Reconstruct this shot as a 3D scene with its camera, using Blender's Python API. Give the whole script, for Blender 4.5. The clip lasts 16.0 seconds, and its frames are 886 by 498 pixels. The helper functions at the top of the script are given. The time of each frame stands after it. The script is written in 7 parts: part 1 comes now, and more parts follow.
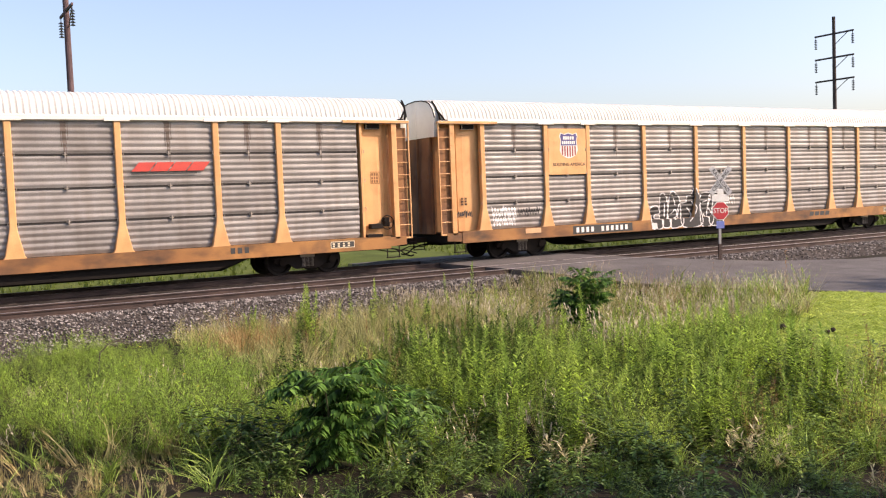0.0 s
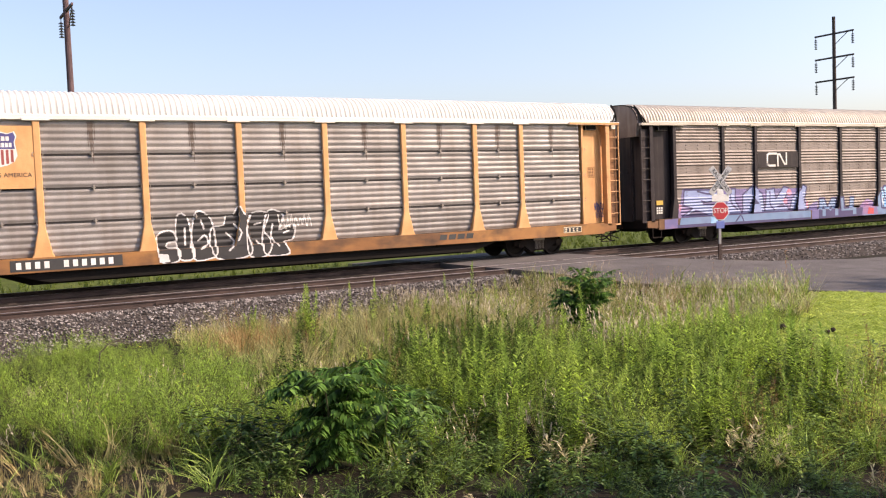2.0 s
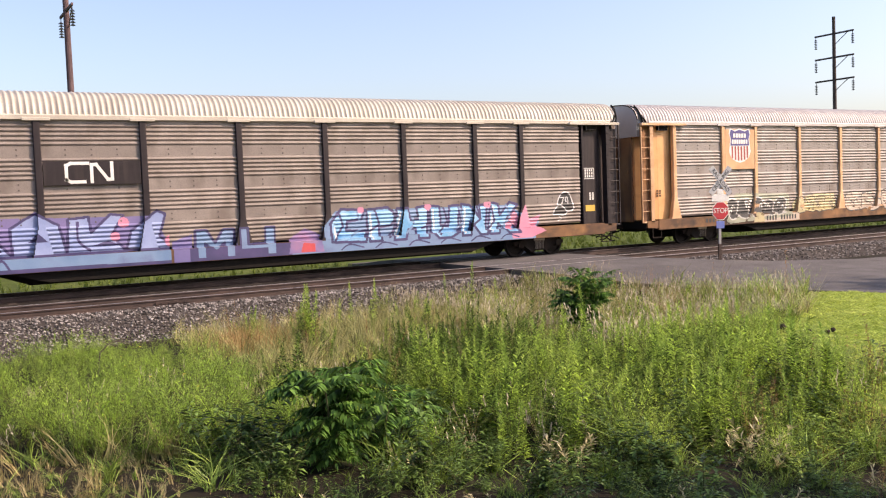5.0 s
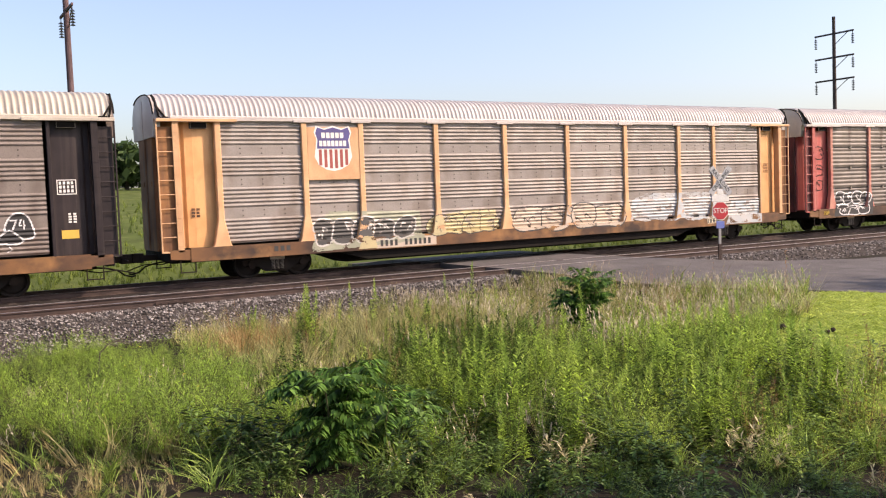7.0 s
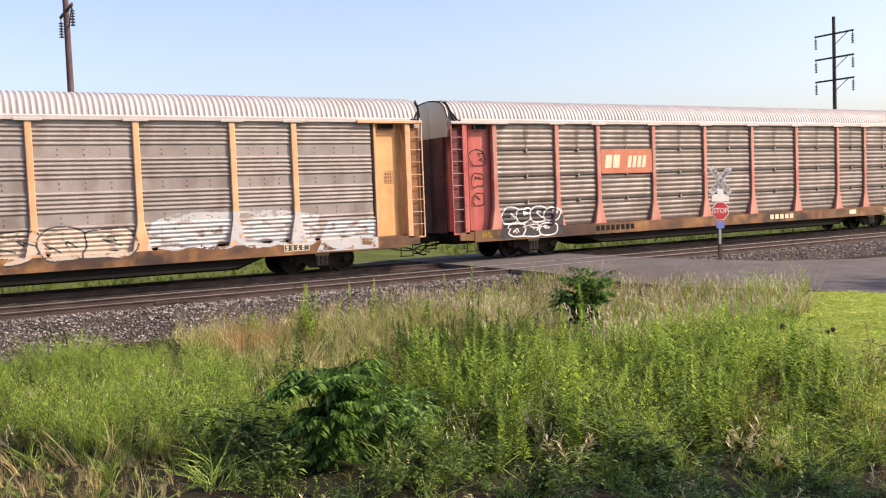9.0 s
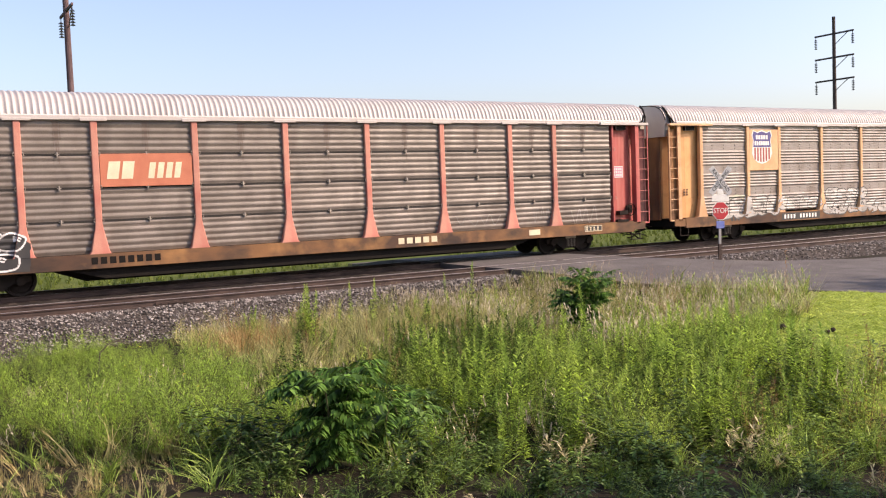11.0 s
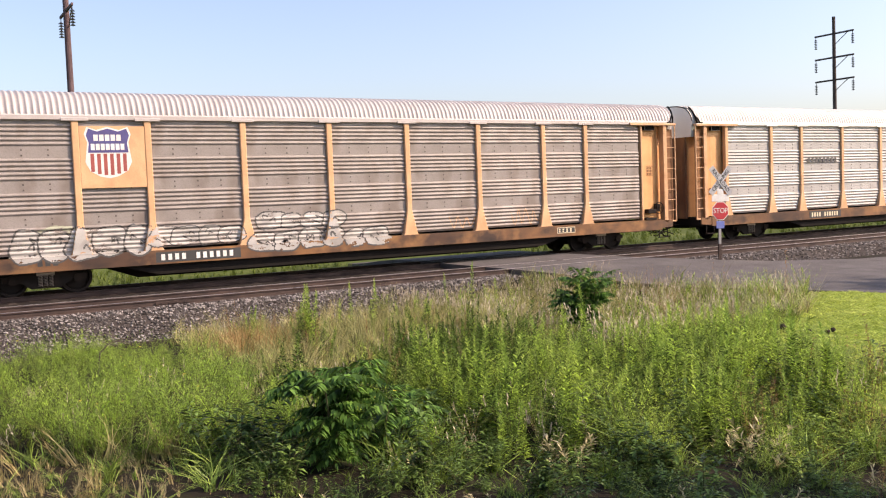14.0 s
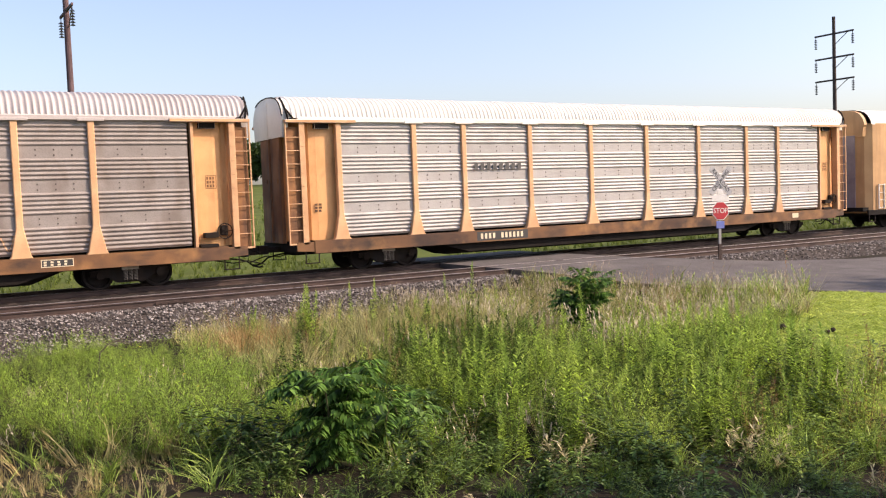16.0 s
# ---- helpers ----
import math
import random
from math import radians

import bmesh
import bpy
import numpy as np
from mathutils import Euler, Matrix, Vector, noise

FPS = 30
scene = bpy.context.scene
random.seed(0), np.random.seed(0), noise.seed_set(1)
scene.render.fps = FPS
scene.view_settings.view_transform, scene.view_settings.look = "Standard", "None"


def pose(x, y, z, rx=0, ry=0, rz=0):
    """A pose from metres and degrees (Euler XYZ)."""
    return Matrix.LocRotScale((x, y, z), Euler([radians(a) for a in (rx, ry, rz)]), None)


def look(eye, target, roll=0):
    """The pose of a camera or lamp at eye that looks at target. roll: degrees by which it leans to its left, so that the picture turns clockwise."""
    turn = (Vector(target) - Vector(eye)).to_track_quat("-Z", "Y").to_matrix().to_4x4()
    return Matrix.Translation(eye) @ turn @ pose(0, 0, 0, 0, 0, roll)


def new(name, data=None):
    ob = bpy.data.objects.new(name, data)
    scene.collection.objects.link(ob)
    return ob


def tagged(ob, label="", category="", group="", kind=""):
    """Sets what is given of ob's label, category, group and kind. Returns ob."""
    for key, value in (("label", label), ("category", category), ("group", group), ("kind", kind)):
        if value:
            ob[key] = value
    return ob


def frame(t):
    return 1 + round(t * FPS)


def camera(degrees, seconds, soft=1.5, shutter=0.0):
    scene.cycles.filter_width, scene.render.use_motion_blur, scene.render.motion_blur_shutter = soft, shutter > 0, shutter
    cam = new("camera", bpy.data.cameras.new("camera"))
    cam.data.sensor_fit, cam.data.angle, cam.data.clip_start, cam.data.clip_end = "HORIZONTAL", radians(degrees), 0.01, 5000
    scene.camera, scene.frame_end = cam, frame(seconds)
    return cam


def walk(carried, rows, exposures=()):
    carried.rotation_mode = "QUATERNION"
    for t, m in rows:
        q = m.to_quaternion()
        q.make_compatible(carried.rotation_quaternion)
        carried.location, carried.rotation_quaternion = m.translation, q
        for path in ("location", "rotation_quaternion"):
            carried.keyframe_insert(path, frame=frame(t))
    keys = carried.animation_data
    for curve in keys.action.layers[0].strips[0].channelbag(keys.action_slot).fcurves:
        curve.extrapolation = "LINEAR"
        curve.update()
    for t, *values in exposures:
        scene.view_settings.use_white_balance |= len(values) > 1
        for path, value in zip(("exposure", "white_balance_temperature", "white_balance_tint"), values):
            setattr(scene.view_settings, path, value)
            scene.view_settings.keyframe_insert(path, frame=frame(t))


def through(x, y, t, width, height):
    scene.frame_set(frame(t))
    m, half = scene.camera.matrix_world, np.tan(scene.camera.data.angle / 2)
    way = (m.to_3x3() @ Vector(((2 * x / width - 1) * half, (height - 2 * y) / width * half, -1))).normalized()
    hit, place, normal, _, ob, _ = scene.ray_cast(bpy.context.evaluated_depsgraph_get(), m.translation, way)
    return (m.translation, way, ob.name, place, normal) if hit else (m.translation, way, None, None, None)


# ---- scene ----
# ---------------------------------------------------------------- camera
# x runs along the tracks, y away from the camera, z = 0 is the top of the rails.
EYE_H = 2.35
YAW, PITCH, ROLL = 30.52, -3.26, -2.19
cam = camera(51.17, 16.0, soft=1.15)
view = Matrix.Translation((0, 0, EYE_H)) @ Euler((0, 0, radians(-YAW))).to_matrix().to_4x4() \
    @ Euler((radians(90 + PITCH), 0, 0)).to_matrix().to_4x4() @ Euler((0, 0, radians(ROLL))).to_matrix().to_4x4()
walk(cam, [(0.0, view), (16.0, view)], exposures=[(0.0, 0.69, 7250, 22), (16.0, 0.69, 7250, 22)])

# ---------------------------------------------------------------- light
SUN_DIR = Vector((0.60, -0.46, 0.62)).normalized()
world = bpy.data.worlds.new("sky")
scene.world = world
world.use_nodes = True
wn = world.node_tree
sky = wn.nodes.new("ShaderNodeTexSky")
sky.sky_type, sky.sun_disc = "NISHITA", False
sky.sun_elevation = math.asin(SUN_DIR.z)
sky.sun_rotation = math.atan2(SUN_DIR.x, SUN_DIR.y)
sky.air_density, sky.dust_density, sky.ozone_density = 1.0, 2.6, 3.0
wn.links.new(sky.outputs["Color"], wn.nodes["Background"].inputs["Color"])
wn.nodes["Background"].inputs["Strength"].default_value = 0.170
sun = new("sun", bpy.data.lights.new("sun", "SUN"))
sun.data.energy, sun.data.angle, sun.data.color = 3.7, radians(0.5), (1.0, 0.87, 0.71)
sun.matrix_world = look(SUN_DIR * 50, (0, 0, 0))

# ---------------------------------------------------------------- materials
def surf(name, c1, c2, scale=3.0, rough=0.7, metal=0.0, bump=0.15, fine=40.0, streak=None, amount=0.5,
         stretch=(5.0, 5.0, 0.5), rand=0.0, island=0.0, spots=None, spot_amount=0.5, spot_scale=1.2, spec=0.5):
    """Two-scale noise between c1 and c2, streaks of a third colour, patches of a fourth, fine relief."""
    m = bpy.data.materials.new(name)
    m.use_nodes = True
    t = m.node_tree
    n, l = t.nodes, t.links
    p = n["Principled BSDF"]
    p.inputs["Metallic"].default_value = metal
    p.inputs["Specular IOR Level"].default_value = spec
    co = n.new("ShaderNodeTexCoord")

    def noise_tex(sc, vec=None, detail=4.0):
        x = n.new("ShaderNodeTexNoise")
        x.inputs["Scale"].default_value, x.inputs["Detail"].default_value = sc, detail
        l.new(vec or co.outputs["Object"], x.inputs["Vector"])
        return x.outputs["Fac"]

    def mixed(fac, a, b):
        x = n.new("ShaderNodeMix")
        x.data_type = "RGBA"
        l.new(fac, x.inputs["Factor"])
        for sock, v in ((x.inputs[6], a), (x.inputs[7], b)):
            if isinstance(v, tuple):
                sock.default_value = (*v, 1)
            else:
                l.new(v, sock)
        return x.outputs[2]

    def ranged(v, lo, hi, a, b):
        x = n.new("ShaderNodeMapRange")
        for k, q in zip((1, 2, 3, 4), (lo, hi, a, b)):
            x.inputs[k].default_value = q
        l.new(v, x.inputs[0])
        return x.outputs[0]

    big = noise_tex(scale)
    small = noise_tex(fine)
    col = mixed(ranged(big, 0.35, 0.65, 0, 1), c1, c2)
    col = mixed(ranged(small, 0.45, 0.75, 0, 0.45), col, tuple(0.6 * q for q in c2))
    if streak:
        mp = n.new("ShaderNodeMapping")
        mp.inputs["Scale"].default_value = stretch
        l.new(co.outputs["Object"], mp.inputs["Vector"])
        col = mixed(ranged(noise_tex(1.0, mp.outputs[0], 5.0), 0.48, 0.72, 0, amount), col, streak)
    if spots:
        col = mixed(ranged(noise_tex(spot_scale, None, 6.0), 0.55, 0.68, 0, spot_amount), col, spots)
    if rand or island:
        if island:
            g = n.new("ShaderNodeNewGeometry").outputs["Random Per Island"]
        else:
            g = n.new("ShaderNodeObjectInfo").outputs["Random"]
        hsv = n.new("ShaderNodeHueSaturation")
        k = rand or island
        l.new(ranged(g, 0, 1, 1 - k, 1 + k), hsv.inputs["Value"])
        l.new(col, hsv.inputs["Color"])
        col = hsv.outputs[0]
    l.new(col, p.inputs["Base Color"])
    l.new(ranged(big, 0.3, 0.7, max(0.05, rough - 0.1), min(1.0, rough + 0.1)), p.inputs["Roughness"])
    if bump:
        b = n.new("ShaderNodeBump")
        b.inputs["Strength"].default_value, b.inputs["Distance"].default_value = bump, 0.02
        l.new(small, b.inputs["Height"])
        l.new(b.outputs[0], p.inputs["Normal"])
    return m


def leaf_mat(name, c1, c2, var=0.3, through=0.35, scale=0.7, rough=0.5):
    """Thin leaves: gloss and diffuse on the face, light through the blade, colour by island and by place."""
    m = bpy.data.materials.new(name)
    m.use_nodes = True
    t = m.node_tree
    n, l = t.nodes, t.links
    p, out = n["Principled BSDF"], n["Material Output"]
    g = n.new("ShaderNodeNewGeometry")
    co = n.new("ShaderNodeTexCoord")
    no = n.new("ShaderNodeTexNoise")
    no.inputs["Scale"].default_value = scale
    l.new(co.outputs["Object"], no.inputs["Vector"])
    ad = n.new("ShaderNodeMath")
    ad.operation = "MULTIPLY_ADD"
    l.new(g.outputs["Random Per Island"], ad.inputs[0])
    ad.inputs[1].default_value = 0.6
    mr = n.new("ShaderNodeMapRange")
    mr.inputs[1].default_value, mr.inputs[2].default_value = 0.3, 0.7
    mr.inputs[3].default_value, mr.inputs[4].default_value = -0.15, 0.55
    l.new(no.outputs["Fac"], mr.inputs[0])
    l.new(mr.outputs[0], ad.inputs[2])
    mx = n.new("ShaderNodeMix")
    mx.data_type = "RGBA"
    mx.inputs[6].default_value, mx.inputs[7].default_value = (*c1, 1), (*c2, 1)
    l.new(ad.outputs[0], mx.inputs["Factor"])
    hsv = n.new("ShaderNodeHueSaturation")
    mr2 = n.new("ShaderNodeMapRange")
    mr2.inputs[3].default_value, mr2.inputs[4].default_value = 1 - var, 1 + var
    l.new(g.outputs["Random Per Island"], mr2.inputs[0])
    l.new(mr2.outputs[0], hsv.inputs["Value"])
    l.new(mx.outputs[2], hsv.inputs["Color"])
    l.new(hsv.outputs[0], p.inputs["Base Color"])
    p.inputs["Roughness"].default_value = rough
    p.inputs["Specular IOR Level"].default_value = 0.22
    tr = n.new("ShaderNodeBsdfTranslucent")
    l.new(hsv.outputs[0], tr.inputs["Color"])
    ms = n.new("ShaderNodeMixShader")
    ms.inputs[0].default_value = through
    l.new(p.outputs[0], ms.inputs[1])
    l.new(tr.outputs[0], ms.inputs[2])
    l.new(ms.outputs[0], out.inputs["Surface"])
    return m


RUST = (0.10, 0.045, 0.022)
M = {}
M["ballast"] = surf("ballast_gravel", (0.07, 0.060, 0.054), (0.038, 0.032, 0.029), 6.0, 0.95, bump=1.0, fine=22.0, streak=(0.065, 0.05, 0.042), amount=0.5, stretch=(0.5, 1.5, 1.0), spec=0.15)
M["bed_dark"] = surf("dark_ballast", (0.030, 0.025, 0.022), (0.018, 0.015, 0.014), 3.0, 0.95, bump=1.0, fine=25.0, spots=(0.06, 0.05, 0.045), spot_amount=0.5, spec=0.15)
M["stone"] = surf("ballast_stone", (0.29, 0.265, 0.25), (0.085, 0.077, 0.07), 5.0, 0.95, bump=0.4, fine=60.0, island=0.8, spec=0.15)
M["rail"] = surf("rail_steel", (0.065, 0.038, 0.03), (0.035, 0.022, 0.018), 2.0, 0.75, 0.0, 0.3, 30.0, streak=(0.06, 0.035, 0.025), stretch=(0.6, 3, 3))
M["rail_top"] = surf("polished_rail_head", (0.52, 0.48, 0.45), (0.40, 0.36, 0.33), 1.0, 0.34, 0.8, 0.05, 60.0)
M["rail_top_dull"] = surf("worn_rail_head", (0.12, 0.09, 0.075), (0.08, 0.06, 0.05), 1.0, 0.5, 0.4, 0.05, 60.0)
M["tie"] = surf("creosoted_wood", (0.052, 0.038, 0.031), (0.030, 0.022, 0.019), 8.0, 0.9, 0, 0.5, 60.0, rand=0.3)
M["asphalt"] = surf("worn_asphalt", (0.098, 0.089, 0.087), (0.07, 0.064, 0.062), 1.2, 0.9, 0, 0.5, 70.0, streak=(0.05, 0.044, 0.044), amount=0.6, stretch=(0.5, 0.25, 1), spots=(0.15, 0.135, 0.12), spot_amount=0.5, spot_scale=0.6)
M["soil"] = surf("dark_weedy_soil", (0.024, 0.018, 0.012), (0.016, 0.014, 0.009), 1.5, 1.0, 0, 0.8, 20.0, spots=(0.025, 0.034, 0.010), spot_amount=0.6, spec=0.15)
M["meadow"] = surf("rough_meadow", (0.085, 0.115, 0.022), (0.06, 0.08, 0.017), 0.6, 1.0, 0, 0.8, 8.0, spots=(0.15, 0.16, 0.05), spot_amount=0.5, spot_scale=0.4, spec=0.15)
M["turf"] = surf("short_green_turf", (0.20, 0.28, 0.045), (0.15, 0.22, 0.04), 1.2, 1.0, 0, 0.8, 30.0, spots=(0.24, 0.27, 0.07), spot_amount=0.5, spec=0.15)
M["yellow"] = surf("weathered_yellow_paint", (0.72, 0.395, 0.17), (0.62, 0.32, 0.125), 1.3, 0.55, 0, 0.06, 50.0, streak=(0.42, 0.19, 0.07), amount=0.35, stretch=(3, 3, 0.5), spots=(0.36, 0.17, 0.07), spot_amount=0.3, spot_scale=2.0, rand=0.06)
M["yellow_old"] = surf("faded_yellow_paint", (0.68, 0.41, 0.22), (0.58, 0.33, 0.17), 1.3, 0.62, 0, 0.06, 50.0, streak=(0.42, 0.23, 0.11), amount=0.4, stretch=(3, 3, 0.5), spots=(0.34, 0.18, 0.09), spot_amount=0.3, spot_scale=2.0, rand=0.08)
M["yellow_dirty"] = surf("dirty_yellow_sill_paint", (0.25, 0.115, 0.038), (0.075, 0.038, 0.022), 0.55, 0.7, 0, 0.08, 50.0, streak=(0.028, 0.018, 0.014), amount=0.95, stretch=(0.9, 5, 2.2), spots=(0.44, 0.22, 0.075), spot_amount=0.55, spot_scale=0.8, rand=0.06)
M["yellow_sill"] = surf("golden_yellow_sill_paint", (0.44, 0.205, 0.055), (0.26, 0.115, 0.038), 0.5, 0.65, 0, 0.08, 50.0, streak=(0.05, 0.028, 0.018), amount=0.9, stretch=(0.8, 5, 2.0), spots=(0.09, 0.045, 0.025), spot_amount=0.6, spot_scale=0.9, rand=0.06)
# yellow and red end paints, with shade as well as grime in the colour
M["yellow_end"] = surf("shaded_grimy_yellow_end_paint", (0.30, 0.135, 0.045), (0.20, 0.085, 0.032), 1.0, 0.7, 0, 0.08, 50.0, streak=(0.075, 0.04, 0.025), amount=0.8, stretch=(3, 3, 0.5))
M["red_end"] = surf("shaded_grimy_red_end_paint", (0.15, 0.03, 0.03), (0.09, 0.022, 0.022), 1.0, 0.7, 0, 0.08, 50.0, streak=(0.04, 0.02, 0.018), amount=0.8, stretch=(3, 3, 0.5))
M["brown"] = surf("dark_brown_rack_paint", (0.026, 0.019, 0.021), (0.018, 0.013, 0.015), 1.5, 0.6, 0, 0.06, 50.0, streak=(0.06, 0.045, 0.04), amount=0.5, stretch=(6, 6, 0.4), rand=0.08, spec=0.3)
M["streak"] = surf("brown_rust_run", (0.155, 0.125, 0.105), (0.12, 0.092, 0.075), 3.0, 0.8, 0, 0.05, 40.0)
M["red"] = surf("faded_red_paint", (0.46, 0.10, 0.085), (0.38, 0.075, 0.065), 1.3, 0.55, 0, 0.06, 50.0, streak=(0.50, 0.22, 0.17), amount=0.5, stretch=(6, 6, 0.4), rand=0.08)
M["red_faded"] = surf("chalky_red_paint", (0.52, 0.25, 0.18), (0.46, 0.17, 0.13), 1.6, 0.65, 0, 0.06, 50.0, streak=(0.44, 0.11, 0.09), amount=0.6, stretch=(3, 3, 0.7), rand=0.1)
M["tan"] = surf("tan_box_paint", (0.56, 0.33, 0.15), (0.47, 0.27, 0.12), 1.3, 0.6, 0, 0.06, 50.0, streak=(0.33, 0.19, 0.09), amount=0.5)
PANEL = dict(rough=0.52, metal=0.06, spec=0.5, bump=0.05, fine=35.0)
M["panel_grey"] = surf("galvanised_panel", (0.285, 0.268, 0.252), (0.23, 0.214, 0.20), 1.6, streak=(0.165, 0.135, 0.115), amount=0.45, stretch=(3.4, 4, 0.45), spots=(0.15, 0.13, 0.115), spot_amount=0.4, spot_scale=0.9, rand=0.14, **PANEL)
M["panel_brown"] = surf("soiled_galvanised_panel", (0.262, 0.222, 0.195), (0.20, 0.166, 0.146), 1.4, streak=(0.115, 0.086, 0.07), amount=0.7, stretch=(1.8, 4, 1.0), rand=0.08, **PANEL)
M["panel_soiled"] = surf("brown_tinged_galvanised_panel", (0.31, 0.278, 0.255), (0.245, 0.217, 0.197), 1.4, streak=(0.16, 0.122, 0.10), amount=0.7, stretch=(1.8, 4, 1.0), rand=0.08, **PANEL)
M["panel_dark"] = surf("grimy_galvanised_panel", (0.205, 0.175, 0.152), (0.15, 0.126, 0.107), 1.4, streak=(0.095, 0.079, 0.067), amount=0.7, stretch=(1.8, 4, 1.0), rand=0.12, **PANEL)
M["panel_light"] = surf("bright_galvanised_panel", (0.42, 0.412, 0.40), (0.35, 0.342, 0.33), 1.4, streak=(0.36, 0.34, 0.32), amount=0.6, stretch=(1.8, 4, 1.0), rand=0.06, **PANEL)
M["roof_white"] = surf("white_roof_sheet", (0.80, 0.78, 0.71), (0.72, 0.70, 0.63), 0.8, 0.5, 0.0, 0.04, 30.0, streak=(0.56, 0.50, 0.42), amount=0.3, stretch=(2, 2, 0.5))
M["roof_tan"] = surf("soiled_roof_sheet", (0.54, 0.49, 0.41), (0.45, 0.40, 0.33), 0.8, 0.5, 0.1, 0.04, 30.0, streak=(0.32, 0.27, 0.22), amount=0.5, stretch=(2, 2, 0.5))
M["cap_brown"] = surf("soiled_brown_cap_paint", (0.20, 0.155, 0.135), (0.14, 0.105, 0.093), 1.2, 0.6, 0, 0.05, 30.0, streak=(0.30, 0.25, 0.21), amount=0.5)
M["roof_pink"] = surf("rust_tinged_roof_sheet", (0.52, 0.48, 0.455), (0.44, 0.40, 0.38), 0.8, 0.5, 0.1, 0.04, 30.0, streak=(0.37, 0.31, 0.285), amount=0.45, stretch=(2, 2, 0.5))
M["black"] = surf("grimy_black_steel", (0.007, 0.006, 0.005), (0.011, 0.009, 0.008), 2.0, 0.85, 0.0, 0.15, 30.0, streak=(0.018, 0.013, 0.010), amount=0.4, spec=0.2)
M["truck"] = surf("rusty_truck_steel", (0.011, 0.009, 0.008), (0.019, 0.013, 0.010), 3.0, 0.88, 0.0, 0.25, 40.0, spots=(0.045, 0.032, 0.024), spot_amount=0.4, spec=0.25)
M["wheel"] = surf("wheel_steel", (0.012, 0.009, 0.008), (0.018, 0.013, 0.011), 3.0, 0.75, 0.1, 0.1, 40.0, spec=0.3)
M["bolt"] = surf("rusty_bolt", (0.12, 0.10, 0.088), (0.09, 0.074, 0.065), 3.0, 0.8)
M["bright"] = surf("worn_bright_steel", (0.40, 0.36, 0.32), (0.30, 0.26, 0.22), 3.0, 0.5, 0.5, 0.1, 40.0)
M["seam"] = surf("dark_seam", (0.012, 0.010, 0.009), (0.02, 0.017, 0.015), 3.0, 0.8)
M["white"] = surf("white_paint", (0.78, 0.77, 0.74), (0.68, 0.66, 0.62), 3.0, 0.6, bump=0.03)
M["cream"] = surf("cream_plate", (0.72, 0.63, 0.45), (0.62, 0.53, 0.37), 3.0, 0.6, bump=0.03)
M["stop_red"] = surf("red_sign_sheet", (0.50, 0.035, 0.045), (0.42, 0.03, 0.04), 3.0, 0.45, bump=0.0)
M["blue_plate"] = surf("blue_sign_sheet", (0.10, 0.16, 0.50), (0.14, 0.18, 0.44), 3.0, 0.5, bump=0.0)
M["letter_black"] = surf("black_lettering", (0.03, 0.03, 0.03), (0.045, 0.045, 0.045), 3.0, 0.6, bump=0.0)
M["logo_red"] = surf("faded_red_lettering", (0.60, 0.065, 0.045), (0.52, 0.06, 0.045), 3.0, 0.55, bump=0.02)
M["logo_blue"] = surf("shield_blue", (0.08, 0.075, 0.24), (0.07, 0.06, 0.19), 3.0, 0.55, bump=0.0)
M["shield_red"] = surf("shield_red", (0.36, 0.085, 0.07), (0.30, 0.07, 0.06), 3.0, 0.55, bump=0.0)
M["placard"] = surf("yellow_placard", (0.68, 0.45, 0.08), (0.6, 0.38, 0.07), 3.0, 0.55, bump=0.0)
M["galv"] = surf("galvanised_post", (0.42, 0.41, 0.40), (0.33, 0.32, 0.31), 4.0, 0.5, 0.4, 0.05)
M["pole"] = surf("weathered_pole_wood", (0.13, 0.08, 0.085), (0.085, 0.053, 0.055), 2.0, 0.9, 0, 0.3, 30.0, streak=(0.05, 0.032, 0.03), stretch=(9, 9, 0.3))
M["pole_dark"] = surf("dark_pole_wood", (0.075, 0.055, 0.05), (0.055, 0.04, 0.036), 2.0, 0.9, 0, 0.3, 30.0)
M["insulator"] = surf("glazed_insulator", (0.05, 0.055, 0.075), (0.04, 0.045, 0.06), 3.0, 0.25, bump=0.0)
M["spray_white"] = surf("white_spray_paint", (0.74, 0.73, 0.72), (0.62, 0.61, 0.60), 3.0, 0.65, bump=0.02)
M["spray_black"] = surf("black_spray_paint", (0.022, 0.022, 0.024), (0.035, 0.034, 0.034), 3.0, 0.6, bump=0.02)
M["spray_blue"] = surf("periwinkle_spray_paint", (0.20, 0.26, 0.47), (0.29, 0.35, 0.55), 1.5, 0.6, bump=0.02)
M["spray_sky"] = surf("sky_blue_spray_paint", (0.10, 0.32, 0.56), (0.30, 0.52, 0.72), 2.5, 0.6, bump=0.02, spots=(0.06, 0.10, 0.28), spot_amount=0.5, spot_scale=2.2)
M["spray_purple"] = surf("purple_spray_paint", (0.032, 0.032, 0.10), (0.07, 0.055, 0.15), 1.5, 0.6, bump=0.02)
M["spray_pink"] = surf("pink_spray_paint", (0.62, 0.20, 0.30), (0.55, 0.24, 0.34), 1.5, 0.6, bump=0.02)
M["spray_mauve"] = surf("mauve_spray_paint", (0.13, 0.12, 0.28), (0.20, 0.16, 0.33), 0.9, 0.6, bump=0.02, spots=(0.42, 0.18, 0.28), spot_amount=0.6, spot_scale=0.8)
M["spray_slate"] = surf("grey_blue_spray_paint", (0.12, 0.21, 0.36), (0.19, 0.29, 0.44), 0.9, 0.6, bump=0.02, spots=(0.07, 0.065, 0.18), spot_amount=0.5, spot_scale=0.9)
M["spray_dark"] = surf("charcoal_spray_paint", (0.055, 0.055, 0.055), (0.085, 0.083, 0.08), 1.5, 0.65, bump=0.02)
